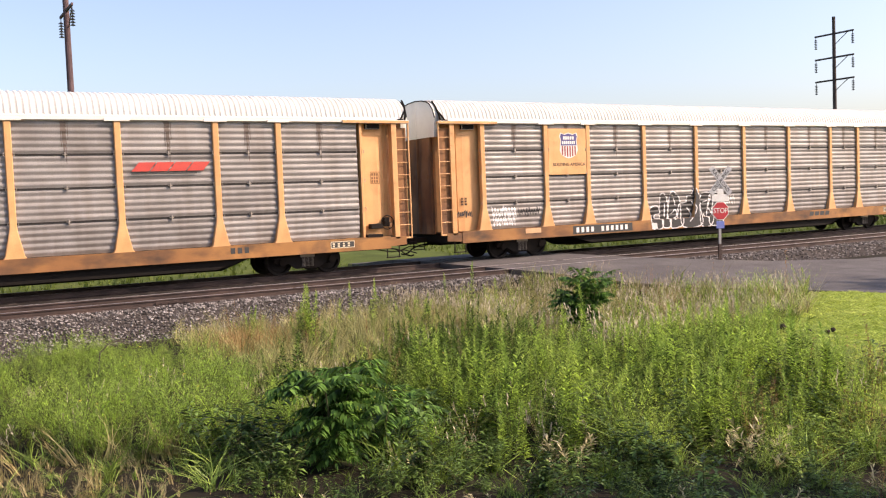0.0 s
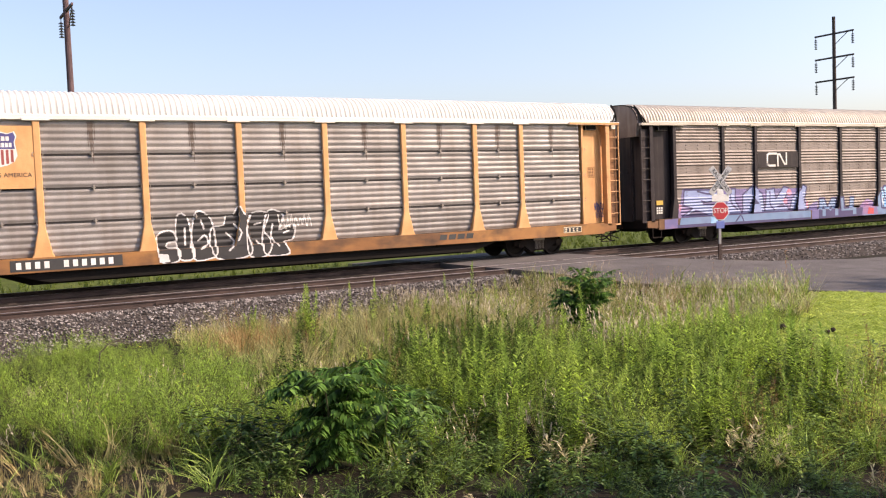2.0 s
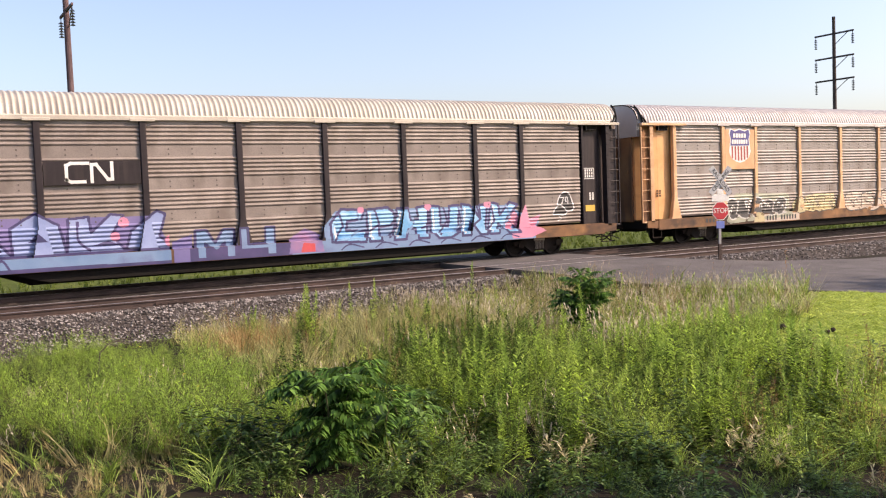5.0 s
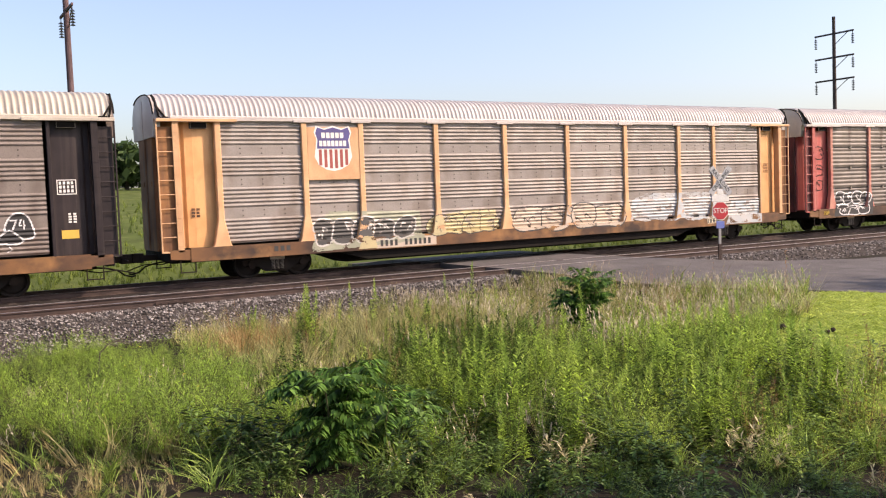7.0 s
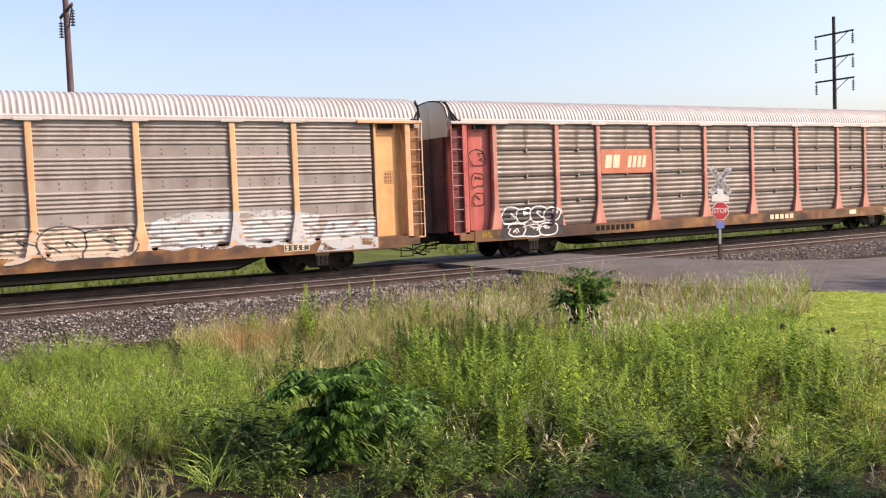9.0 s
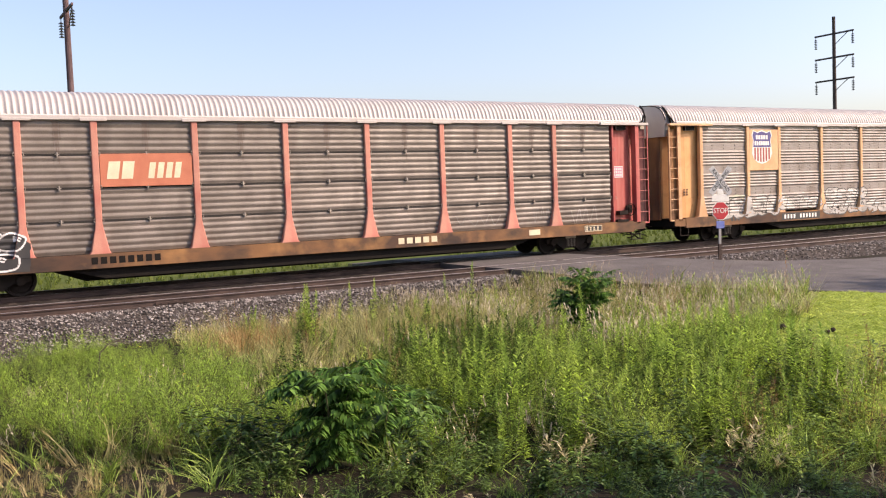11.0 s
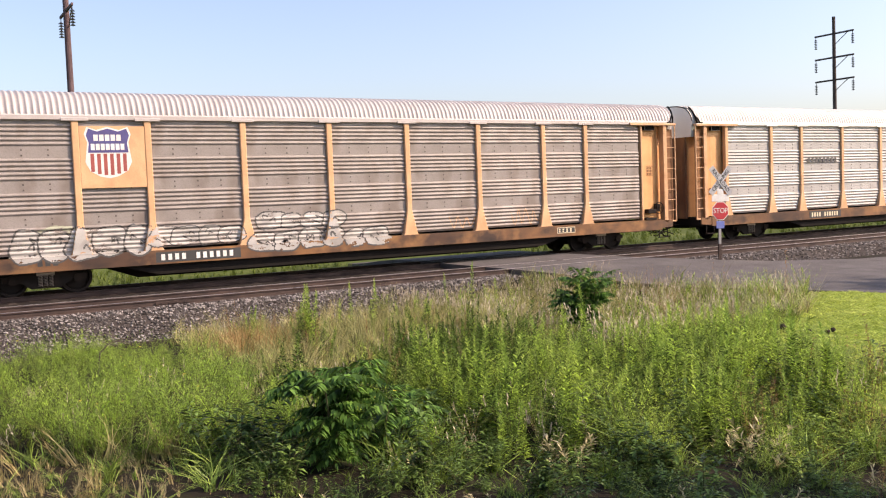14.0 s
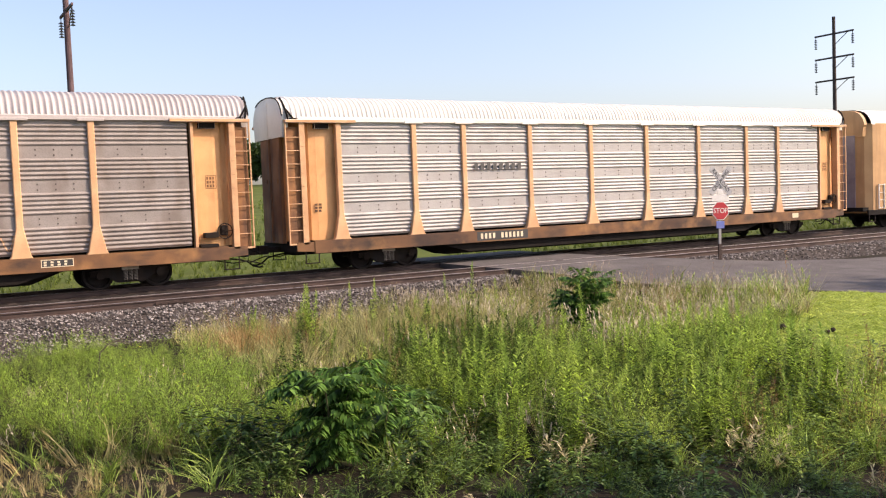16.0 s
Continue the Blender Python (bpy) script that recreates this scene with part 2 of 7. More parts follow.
M["sign_white"] = surf("greyish_white_sign_sheet", (0.50, 0.50, 0.50), (0.40, 0.40, 0.41), 3.0, 0.5, bump=0.02)
M["spray_grey"] = surf("worn_grey_spray_paint", (0.50, 0.485, 0.46), (0.38, 0.365, 0.34), 1.6, 0.6, 0, 0.02, 40.0, spots=(0.20, 0.19, 0.17), spot_amount=0.6)
M["spray_red"] = surf("red_spray_paint", (0.55, 0.07, 0.08), (0.48, 0.08, 0.08), 1.5, 0.6, bump=0.02)
M["spray_yellow"] = surf("pale_yellow_spray_paint", (0.54, 0.46, 0.25), (0.45, 0.38, 0.22), 1.5, 0.65, bump=0.02)
M["spray_tan"] = surf("faded_cream_spray_paint", (0.55, 0.46, 0.37), (0.46, 0.38, 0.30), 1.5, 0.65, bump=0.02)
M["spray_ice"] = surf("ice_blue_spray_paint", (0.40, 0.45, 0.48), (0.50, 0.48, 0.46), 1.5, 0.65, bump=0.02)
M["spray_green"] = surf("grey_green_spray_paint", (0.36, 0.37, 0.27), (0.28, 0.29, 0.22), 1.5, 0.65, bump=0.02)
M["spray_silver"] = surf("silver_spray_paint", (0.60, 0.58, 0.55), (0.48, 0.46, 0.43), 1.2, 0.5, 0.2, bump=0.02)

# ---------------------------------------------------------------- mesh helpers
def part(name, bm, material, parent=None, label="", smooth=False):
    """Links a bmesh as one mesh object, under a thing or a part where one is given."""
    me = bpy.data.meshes.new(name)
    bm.to_mesh(me)
    bm.free()
    for mm in (material if isinstance(material, (list, tuple)) else [material]):
        me.materials.append(mm)
    if smooth:
        for f in me.polygons:
            f.use_smooth = True
    return link(name, me, parent, label)


def link(name, me, parent=None, label="", m=None):
    ob = new(name, me)
    if parent is not None:
        ob.parent = parent
    if m is not None:
        ob.matrix_basis = m
    if label:
        tagged(ob, label)
    return ob


def empty(name, label, category, group="", kind=""):
    ob = new(name)
    ob.empty_display_size = 0.3
    return tagged(ob, label, category, group, kind)


def add_box(bm, x0, x1, y0, y1, z0, z1, mi=0, bevel=0.0):
    vs = [bm.verts.new((x, y, z)) for z in (z0, z1) for x, y in ((x0, y0), (x1, y0), (x1, y1), (x0, y1))]
    fs = [bm.faces.new([vs[i] for i in q]) for q in ((3, 2, 1, 0), (4, 5, 6, 7), (0, 1, 5, 4), (1, 2, 6, 5), (2, 3, 7, 6), (3, 0, 4, 7))]
    for f in fs:
        f.material_index = mi
    if bevel:
        es = list({e for f in fs for e in f.edges})
        bmesh.ops.bevel(bm, geom=es, offset=bevel, segments=1, affect="EDGES", clamp_overlap=True)
    return vs


def box(x0, x1, y0, y1, z0, z1, bevel=0.0):
    bm = bmesh.new()
    add_box(bm, x0, x1, y0, y1, z0, z1, 0, bevel)
    return bm


def add_tube(bm, pts, r, seg=6, mi=0, r2=None, caps=True):
    """A round bar along a line of points."""
    pts = [Vector(p) for p in pts]
    rings = []
    for i, p in enumerate(pts):
        d = (pts[min(i + 1, len(pts) - 1)] - pts[max(i - 1, 0)]).normalized()
        a = d.cross(Vector((0, 0, 1)))
        if a.length < 0.05:
            a = d.cross(Vector((0, 1, 0)))
        a.normalize()
        b = d.cross(a)
        k = r if r2 is None else r + (r2 - r) * i / (len(pts) - 1)
        rings.append([bm.verts.new(p + k * (math.cos(q) * a + math.sin(q) * b)) for q in (2 * math.pi * j / seg for j in range(seg))])
    for u, v in zip(rings, rings[1:]):
        for j in range(seg):
            f = bm.faces.new((u[j], u[(j + 1) % seg], v[(j + 1) % seg], v[j]))
            f.material_index = mi
    if caps:
        bm.faces.new(rings[0][::-1]).material_index = mi
        bm.faces.new(rings[-1]).material_index = mi


def tube(pts, r, seg=6, r2=None):
    bm = bmesh.new()
    add_tube(bm, pts, r, seg, 0, r2)
    return bm


def add_prism(bm, outline, axis, a, b, mi=0):
    """Extrudes a closed outline of pairs along an axis from a to b."""
    def at(p, q):
        return {"x": (q, p[0], p[1]), "y": (p[0], q, p[1]), "z": (p[0], p[1], q)}[axis]
    r0 = [bm.verts.new(at(p, a)) for p in outline]
    r1 = [bm.verts.new(at(p, b)) for p in outline]
    k = len(outline)
    for i in range(k):
        bm.faces.new((r0[i], r0[(i + 1) % k], r1[(i + 1) % k], r1[i])).material_index = mi
    bm.faces.new(r0[::-1]).material_index = mi
    bm.faces.new(r1).material_index = mi
    bmesh.ops.recalc_face_normals(bm, faces=bm.faces)


def prism(outline, axis, a, b):
    bm = bmesh.new()
    add_prism(bm, outline, axis, a, b)
    return bm


def np_mesh(name, verts, faces, material_ids=None, smooth=False):
    """A mesh from arrays: verts (n, 3), faces (m, k)."""
    me = bpy.data.meshes.new(name)
    verts = np.asarray(verts, np.float32)
    faces = np.asarray(faces, np.int32)
    m, k = faces.shape
    me.vertices.add(len(verts))
    me.vertices.foreach_set("co", verts.ravel())
    me.loops.add(m * k)
    me.loops.foreach_set("vertex_index", faces.ravel())
    me.polygons.add(m)
    me.polygons.foreach_set("loop_start", np.arange(0, m * k, k, dtype=np.int32))
    if material_ids is not None:
        me.polygons.foreach_set("material_index", np.asarray(material_ids, np.int32))
    if smooth:
        me.polygons.foreach_set("use_smooth", np.ones(m, dtype=bool))
    me.update(calc_edges=True)
    return me


def text_mesh(body, size, material, name="lettering", spacing=1.0):
    """Writing in the built-in font as a thin mesh, centred, in the xz plane facing -y."""
    cu = bpy.data.curves.new(name, "FONT")
    cu.body, cu.size, cu.align_x, cu.align_y, cu.extrude, cu.resolution_u = body, size, "CENTER", "CENTER", 0.002, 2
    cu.space_character = spacing
    tmp = new("tmp_text", cu)
    me = bpy.data.meshes.new_from_object(tmp.evaluated_get(bpy.context.evaluated_depsgraph_get()))
    bpy.data.objects.remove(tmp)
    bpy.data.curves.remove(cu)
    me.name = name
    me.transform(Matrix.Rotation(radians(90), 4, "X"))
    me.materials.clear()
    me.materials.append(material)
    return me

# ---------------------------------------------------------------- ground, tracks, road
YT = 29.03          # middle of the track that the train runs on
YN = YT - 4.35      # middle of the nearer, empty track


def sstep(v, a, b):
    q = np.clip((v - a) / (b - a), 0, 1)
    return q * q * (3 - 2 * q)


def lawn_side(x, y):
    """Signed distance to the line where the weeds end and the mown grass begins (positive: mown)."""
    xl = np.interp(y, [-20, 5.0, 7.2, 10.8, 15.4, 17.0], [9.2, 9.9, 10.6, 13.0, 18.9, 23.5])
    return (x - xl) * 0.75


def road_left(y):
    return np.interp(y, [-30, 5, 13, 15.4, 20, 23, 40], [24, 22, 20.4, 19.7, 17.4, 16.5, 16.5])


def road_right(y):
    return np.interp(y, [-30, 17.2, 18.2, 19.2, 20.4, 22, 24, 40], [90, 90, 40, 28.6, 25.0, 22.8, 22.0, 22.0])


def ground_z(x, y):
    x, y = np.asarray(x, float), np.asarray(y, float)
    z = np.full(np.broadcast(x, y).shape, -0.78)
    z = z + 0.42 * sstep(lawn_side(x, y), -1.5, 1.5) * sstep(y, 25, 20)
    z = z + 1.45 * sstep(np.hypot(x, y), 6.0, 1.5)
    z = z + 0.05 * np.sin(x * 0.9 + 1.3 * np.sin(y * 0.6)) * np.sin(y * 0.8) * (1 - sstep(lawn_side(x, y), -1, 0))
    near_road = sstep(road_left(y) - x, 3.0, 0.2) * sstep(x - road_left(y), 3.0, 1.0) * sstep(y, 14.0, 17.0) * sstep(y, 24, 22.5)
    z = z + near_road * (-0.43 + 0.345 * sstep(y, 17.5, 23.4) - z)
    far = np.clip(y - 35.0, 0, None)
    z = z + 0.25 * sstep(y, 29, 34) + 0.060 * np.clip(far, 0, 96) + 0.012 * np.clip(far - 96, 0, 400)
    return z


def axis_steps(lo, fine_lo, fine_hi, hi, step, n):
    """Fine steps in the middle, growing to the horizon."""
    left = fine_lo - np.geomspace(step, fine_lo - lo, n)[::-1]
    right = fine_hi + np.geomspace(step, hi - fine_hi, n)
    return np.concatenate([left, np.arange(fine_lo, fine_hi + 1e-6, step), right])


gx = axis_steps(-2500, -6, 40, 2800, 0.5, 24)
gy = axis_steps(-1500, -4, 44, 3500, 0.5, 26)
GX, GY = np.meshgrid(gx, gy)
gv = np.stack([GX.ravel(), GY.ravel(), ground_z(GX, GY).ravel()], 1)
W = len(gx)
ii, jj = np.meshgrid(np.arange(W - 1), np.arange(len(gy) - 1))
a = (jj * W + ii).ravel()
ground_me = np_mesh("ground", gv, np.stack([a, a + 1, a + 1 + W, a + W], 1), smooth=True)
ground_me.materials.append(M["soil"])
ground_me.materials.append(M["turf"])
ground_me.materials.append(M["meadow"])
cx, cy = GX[:-1, :-1].ravel() + 0.25, GY[:-1, :-1].ravel() + 0.25
ground_me.polygons.foreach_set("material_index", np.where(cy > 32, 2, (lawn_side(cx, cy) > 0) & (cy < 19)).astype(np.int32))
ground = tagged(new("ground", ground_me), "green weedy ground rising to a field behind the tracks", "ground", kind="structure")

# ballast bed under both tracks: one profile drawn along x, with the slope towards the ditch
bed = [(20.9, -1.1), (21.9, -0.72), (23.0, -0.22), (23.5, -0.17), (26.0, -0.19), (26.9, -0.24), (27.6, -0.2),
       (30.6, -0.2), (31.2, -0.3), (32.6, -0.9)]
ybed = np.concatenate([np.linspace(p[0], q[0], 6)[:-1] for p, q in zip(bed, bed[1:])] + [[bed[-1][0]]])
zbed = np.interp(ybed, [p[0] for p in bed], [p[1] for p in bed])
xbed = np.concatenate([np.linspace(-400, -8, 30)[:-1], np.arange(-8, 60, 0.3), np.linspace(60, 600, 40)])
BX, BY = np.meshgrid(xbed, ybed)
rng = np.random.default_rng(5)
BZ = np.repeat(zbed[:, None], len(xbed), 1) + rng.normal(0, 0.012, BX.shape)
W2 = len(xbed)
ii, jj = np.meshgrid(np.arange(W2 - 1), np.arange(len(ybed) - 1))
a = (jj * W2 + ii).ravel()
bed_me = np_mesh("ballast_bed", np.stack([BX.ravel(), BY.ravel(), BZ.ravel()], 1), np.stack([a, a + 1, a + 1 + W2, a + W2], 1))
bed_me.materials.append(M["ballast"])
ballast_bed = tagged(new("ballast_bed", bed_me), "grey crushed-stone ballast bed under two tracks", "ballast", kind="structure")


# the running track's stone is darker than the bed around it
strip_me = np_mesh("stained_ballast", [(-400, 27.72, -0.165), (600, 27.72, -0.165), (600, 30.4, -0.165), (-400, 30.4, -0.165), (-400, 27.55, -0.24), (600, 27.55, -0.24)], [(0, 1, 2, 3), (4, 5, 1, 0)])
strip_me.materials.append(M["bed_dark"])
tagged(new("stained_ballast", strip_me), "dark ballast of the running track", "ballast", kind="structure")


def scatter_stones(name, n, xr, yr, keep, size, label, seed):
    """Loose angular stones lying on the bed, as one mesh."""
    r = np.random.default_rng(seed)
    x, y = r.uniform(*xr, n), r.uniform(*yr, n)
    k = keep(x, y)
    x, y = x[k], y[k]
    z = np.interp(y, [p[0] for p in bed], [p[1] for p in bed])
    base = np.array([(1, 0, 0), (-1, 0, 0), (0, 1, 0), (0, -1, 0), (0, 0, 0.8), (0, 0, -0.6), (0.7, 0.7, 0.5), (-0.7, 0.6, 0.4)])
    tri = np.array([(0, 6, 4), (6, 2, 4), (2, 7, 4), (7, 1, 4), (1, 3, 4), (3, 0, 4), (0, 3, 5), (3, 1, 5), (0, 2, 6), (1, 7, 2), (0, 5, 2), (1, 2, 5)])
    n = len(x)
    sc = r.uniform(0.6, 1.25, (n, 1, 3)) * size
    v = base[None] * sc * r.uniform(0.75, 1.25, (n, 8, 1))
    an = r.uniform(0, 6.28, n)
    c, s = np.cos(an)[:, None], np.sin(an)[:, None]
    v = np.stack([v[..., 0] * c - v[..., 1] * s, v[..., 0] * s + v[..., 1] * c, v[..., 2]], 2)
    v += np.stack([x, y, z + 0.3 * size], 1)[:, None]
    f = tri[None] + (np.arange(n) * 8)[:, None, None]
    me = np_mesh(name, v.reshape(-1, 3), f.reshape(-1, 3))
    me.materials.append(M["stone"])
    return tagged(new(name, me), label, "gravel", kind="stuff")


def off_road(x, y):
    return (x < road_left(y) - 0.1) | (x > road_right(y) + 0.1)


def off_rails(x, y):
    k = np.ones(len(x), bool)
    for q in (YT - 0.75, YT + 0.75, YN - 0.75, YN + 0.75):
        k &= abs(y - q) > 0.11
    sparse = (abs(y - YN) > 1.15) | (np.sin(x * 91.7 + y * 57.3) > 0.55)
    return k & sparse & off_road(x, y)


scatter_stones("ballast_stones", 24000, (-1, 17), (21.7, 27.5), off_rails, 0.036, "loose grey angular ballast stones beside the rails", 3)
scatter_stones("ballast_stones", 16000, (21, 48), (21.6, 27.5), off_rails, 0.040, "loose grey angular ballast stones beyond the crossing", 4)

RAIL = [(-0.075, -0.172), (0.075, -0.172), (0.075, -0.158), (0.014, -0.14), (0.012, -0.048), (0.036, -0.036), (0.036, -0.006),
        (0.028, 0.0), (-0.028, 0.0), (-0.036, -0.006), (-0.036, -0.036), (-0.012, -0.048), (-0.014, -0.14), (-0.075, -0.158)]


def build_track(yc, label, top):
    tr = empty("railway_track", label, "railway track", "two parallel tracks", "structure")
    tr.location = (0, yc, 0)
    for side in (-0.754, 0.754):
        bm = bmesh.new()
        add_prism(bm, [(side + p, q) for p, q in RAIL], "x", -400, 600)
        for f in bm.faces:
            c = f.calc_center_median()
            if c.z > -0.008:
                f.material_index = 1
        part("rail", bm, [M["rail"], top], tr)
    tie = box(-0.115, 0.115, -1.3, 1.3, -0.33, -0.165, 0.012)
    me = bpy.data.meshes.new("tie")
    tie.to_mesh(me)
    tie.free()
    me.materials.append(M["tie"])
    r = random.Random(int(yc))
    for i in range(112):
        x = -6 + i * 0.54
        if not 16.2 < x < 22.2:
            link("tie", me, tr, m=pose(x + r.uniform(-0.03, 0.03), r.uniform(-0.04, 0.04), r.uniform(-0.012, 0.006), 0, 0, r.uniform(-1, 1)))
    plate = box(-0.09, 0.09, -0.19, 0.19, -0.175, -0.15, 0.004)
    pm = bpy.data.meshes.new("tie_plate")
    plate.to_mesh(pm)
    plate.free()
    pm.materials.append(M["rail"])
    for i in range(112):
        x = -6 + i * 0.54
        if not 16.2 < x < 22.2:
            link("tie_plate", pm, tr, m=pose(x, -0.754, 0))
    return tr


build_track(YT, "track in use with dark rails on ballast", M["rail_top_dull"])
near_track = build_track(YN, "empty nearer track with brown rusted rails on ballast", M["rail_top"])
joint = bmesh.new()
add_box(joint, 5.55, 6.45, -0.82, -0.79, -0.135, -0.05, 0, 0.006)
for q in range(4):
    add_tube(joint, [(5.7 + q * 0.2, -0.85, -0.09), (5.7 + q * 0.2, -0.81, -0.09)], 0.018, 6)
part("joint_bar", joint, M["rail"], near_track, "bolted rail joint bar")

# paved crossing and the road that leads up to it
def pave(y0, y1, n, top, lo=road_left, hi=road_right, nx=24):
    ys = np.linspace(y0, y1, n)
    vs, fs = [], []
    for y in ys:
        xs = np.linspace(float(lo(y)), float(hi(y)), nx)
        for x in xs:
            vs.append((x, y, top(x, y)))
    for j in range(n - 1):
        for i in range(nx - 1):
            k = j * nx + i
            fs.append((k, k + 1, k + 1 + nx, k + nx))
    return vs, fs


def road_top(x, y):
    return float(-0.36 + 0.345 * sstep(y, 17.5, 23.4)) + 0.012 * noise.noise((x * 0.8, y * 0.8, 0))


road = empty("road", "worn grey asphalt road leading over a level crossing", "road", kind="structure")
bm = bmesh.new()
strips = [(-40.0, YN - 0.80, 60), (YN - 0.66, YN + 0.66, 5), (YN + 0.80, YT - 0.80, 8), (YT - 0.66, YT + 0.66, 5), (YT + 0.80, 36.0, 14)]
for k, (y0, y1, n) in enumerate(strips):
    vs, fs = pave(y0, y1, n, road_top if k == 0 else (lambda x, y: -0.012 + 0.006 * noise.noise((x, y, 3)) - 0.35 * float(sstep(y, 31, 36))))
    b2 = bmesh.new()
    bv = [b2.verts.new((v[0], v[1], v[2] - 0.16)) for v in vs]
    for f in fs:
        b2.faces.new([bv[i] for i in f])
    ext = bmesh.ops.extrude_face_region(b2, geom=b2.faces[:])
    for v in ext["geom"]:
        if isinstance(v, bmesh.types.BMVert):
            v.co.z += 0.16
    bmesh.ops.recalc_face_normals(b2, faces=b2.faces)
    part("asphalt_strip", b2, M["asphalt"], road)
bm.free()

# ---------------------------------------------------------------- the train
WHEEL_R = 0.44
SPACING = 28.62
FIRST = 1.32
POSTS = (-11.91, -9.12, -7.13, -4.28, -1.42, 1.42, 4.28, 7.13, 9.12, 11.91)
Z_SILL, Z_DECK, Z_EAVE = 0.68, 1.09, 4.86
GUSSET = 1.9


def travelled(t):
    return 9.73 * t - 0.02746 * t * t


def ridge_profile(style):
    """Height and outward bulge up one side: A has four tiers of five folds, B groups of four ribs with flat bands."""
    out = []
    if style == "A":
        tier = (Z_EAVE - Z_DECK) / 4
        for k in range(4):
            z0 = Z_DECK + k * tier
            p = (tier - 0.03) / 5
            for i in range(5):
                b = z0 + 0.015 + i * p
                for q, o in ((0.0, 0.0), (0.1, 0.002), (0.25, 0.010), (0.4, 0.020), (0.55, 0.024), (0.7, 0.019), (0.85, 0.009), (0.95, 0.001)):
                    out.append((b + q * p, o, k))
            out.append((z0 + tier - 0.016, 0.0, k))
    else:
        fold = ((0.0, 0.0), (0.1, 0.003), (0.25, 0.015), (0.4, 0.031), (0.55, 0.036), (0.7, 0.029), (0.85, 0.012), (0.95, 0.002))
        z = Z_DECK + 0.07
        for g in range(4):
            p = 0.1262
            for i in range(6 if g == 0 else 5):
                out += [(z + q * p, o, 0) for q, o in fold]
                z += p
            out.append((z, 0.0, 0))
            z += 0.321
        out.append((Z_EAVE, 0.0, 0))
    return out


PROFILE = {s: ridge_profile(s) for s in "AB"}
PZ = {s: np.array([p[0] for p in PROFILE[s]]) for s in "AB"}
PO = {s: np.array([p[1] for p in PROFILE[s]]) for s in "AB"}
BASE_OUT = 1.385


def tuck(z):
    """The side leans in a little towards the deck."""
    return 0.05 * max(0.0, (1.75 - z) / 0.66)


def post_half(z):
    return 0.095 + (0.17 * (GUSSET - z) / (GUSSET - Z_DECK) if z < GUSSET else 0.0)


def post_out(z):
    return 1.485 + (0.04 * (GUSSET - z) / (GUSSET - Z_DECK) if z < GUSSET else 0.0)


def side_out(x, z, style):
    """How far out the near side lies at this place."""
    if z < Z_DECK:
        return 1.52
    if any(abs(x - p) < post_half(z) for p in POSTS[:-1]):
        return post_out(z)
    if abs(x) > 11.95:
        return 1.24
    return BASE_OUT - tuck(z) + float(np.interp(z, PZ[style], PO[style]))


def sheet_rows(rows, x0, x1, thick=0.02):
    """A folded sheet: rows of (z, out) drawn from x0 to x1, facing -y, with a return at each end."""
    bm = bmesh.new()
    lines = []
    for x, d in ((x0, -0.03), (x0, 0), (x1, 0), (x1, -0.03)):
        lines.append([bm.verts.new((x, -(o + d), z)) for z, o in rows])
    for u, v in zip(lines, lines[1:]):
        for i in range(len(rows) - 1):
            bm.faces.new((u[i], v[i], v[i + 1], u[i + 1]))
    return bm


CACHE = {}


def cached(key, make):
    """Mesh data shared between alike parts."""
    if key not in CACHE:
        CACHE[key] = make()
    return CACHE[key]


def as_mesh(name, bm, mats, smooth=False):
    me = bpy.data.meshes.new(name)
    bm.to_mesh(me)
    bm.free()
    for q in mats:
        me.materials.append(q)
    if smooth:
        for f in me.polygons:
            f.use_smooth = True
    return me


ROOF_PROFILE = [(1.46, 4.98), (1.44, 5.08), (1.38, 5.255), (1.27, 5.42), (1.10, 5.572), (0.85, 5.673), (0.5, 5.736), (0.0, 5.765)]


def roof_mesh(mt, key, plain=False):
    def make():
        arc = [(-y, z) for y, z in ROOF_PROFILE] + [(y, z) for y, z in ROOF_PROFILE[-2::-1]]
        xs, lift = [], []
        p = 0.165
        n = int(27.3 / p)
        x = -13.62
        xs += [x]
        lift += [0.0]
        for i in range(n):
            b = -13.55 + i * p
            for q, h in ((0.0, 0.0), (0.42, 0.0), (0.52, 0.030), (0.86, 0.030), (0.96, 0.0)):
                xs.append(b + q * p)
                lift.append(0.0 if plain else h)
        xs.append(13.62)
        lift.append(0.0)
        nrm = []
        for i, (y, z) in enumerate(arc):
            a, b = arc[max(i - 1, 0)], arc[min(i + 1, len(arc) - 1)]
            d = Vector((0, -(b[1] - a[1]), b[0] - a[0])).normalized()
            nrm.append((d.y, d.z))
        vs = [(x, y + h * ny, z + h * nz) for x, h in zip(xs, lift) for (y, z), (ny, nz) in zip(arc, nrm)]
        k = len(arc)
        fs = [(i * k + j, (i + 1) * k + j, (i + 1) * k + j + 1, i * k + j + 1) for i in range(len(xs) - 1) for j in range(k - 1)]
        me = np_mesh("roof", vs, fs)
        me.materials.append(mt)
        return me
    return cached(("roof", key, plain), make)


def gable_mesh(mt, key):
    def make():
        arc = [(-y, z) for y, z in ROOF_PROFILE] + [(y, z) for y, z in ROOF_PROFILE[-2::-1]]
        arc = [(y * 0.93, z - 0.02) for y, z in arc]
        out = [(1.25, 4.42)] + [(-1.25, 4.42)] + [(-1.3, 4.885)] + arc + [(1.3, 4.885)]
        bm = bmesh.new()
        add_prism(bm, out, "x", 13.55, 13.76)
        add_box(bm, 13.76, 13.775, -0.02, 0.02, 4.4, 5.6)
        return as_mesh("roof_end", bm, [mt])
    return cached(("gable", key), make)


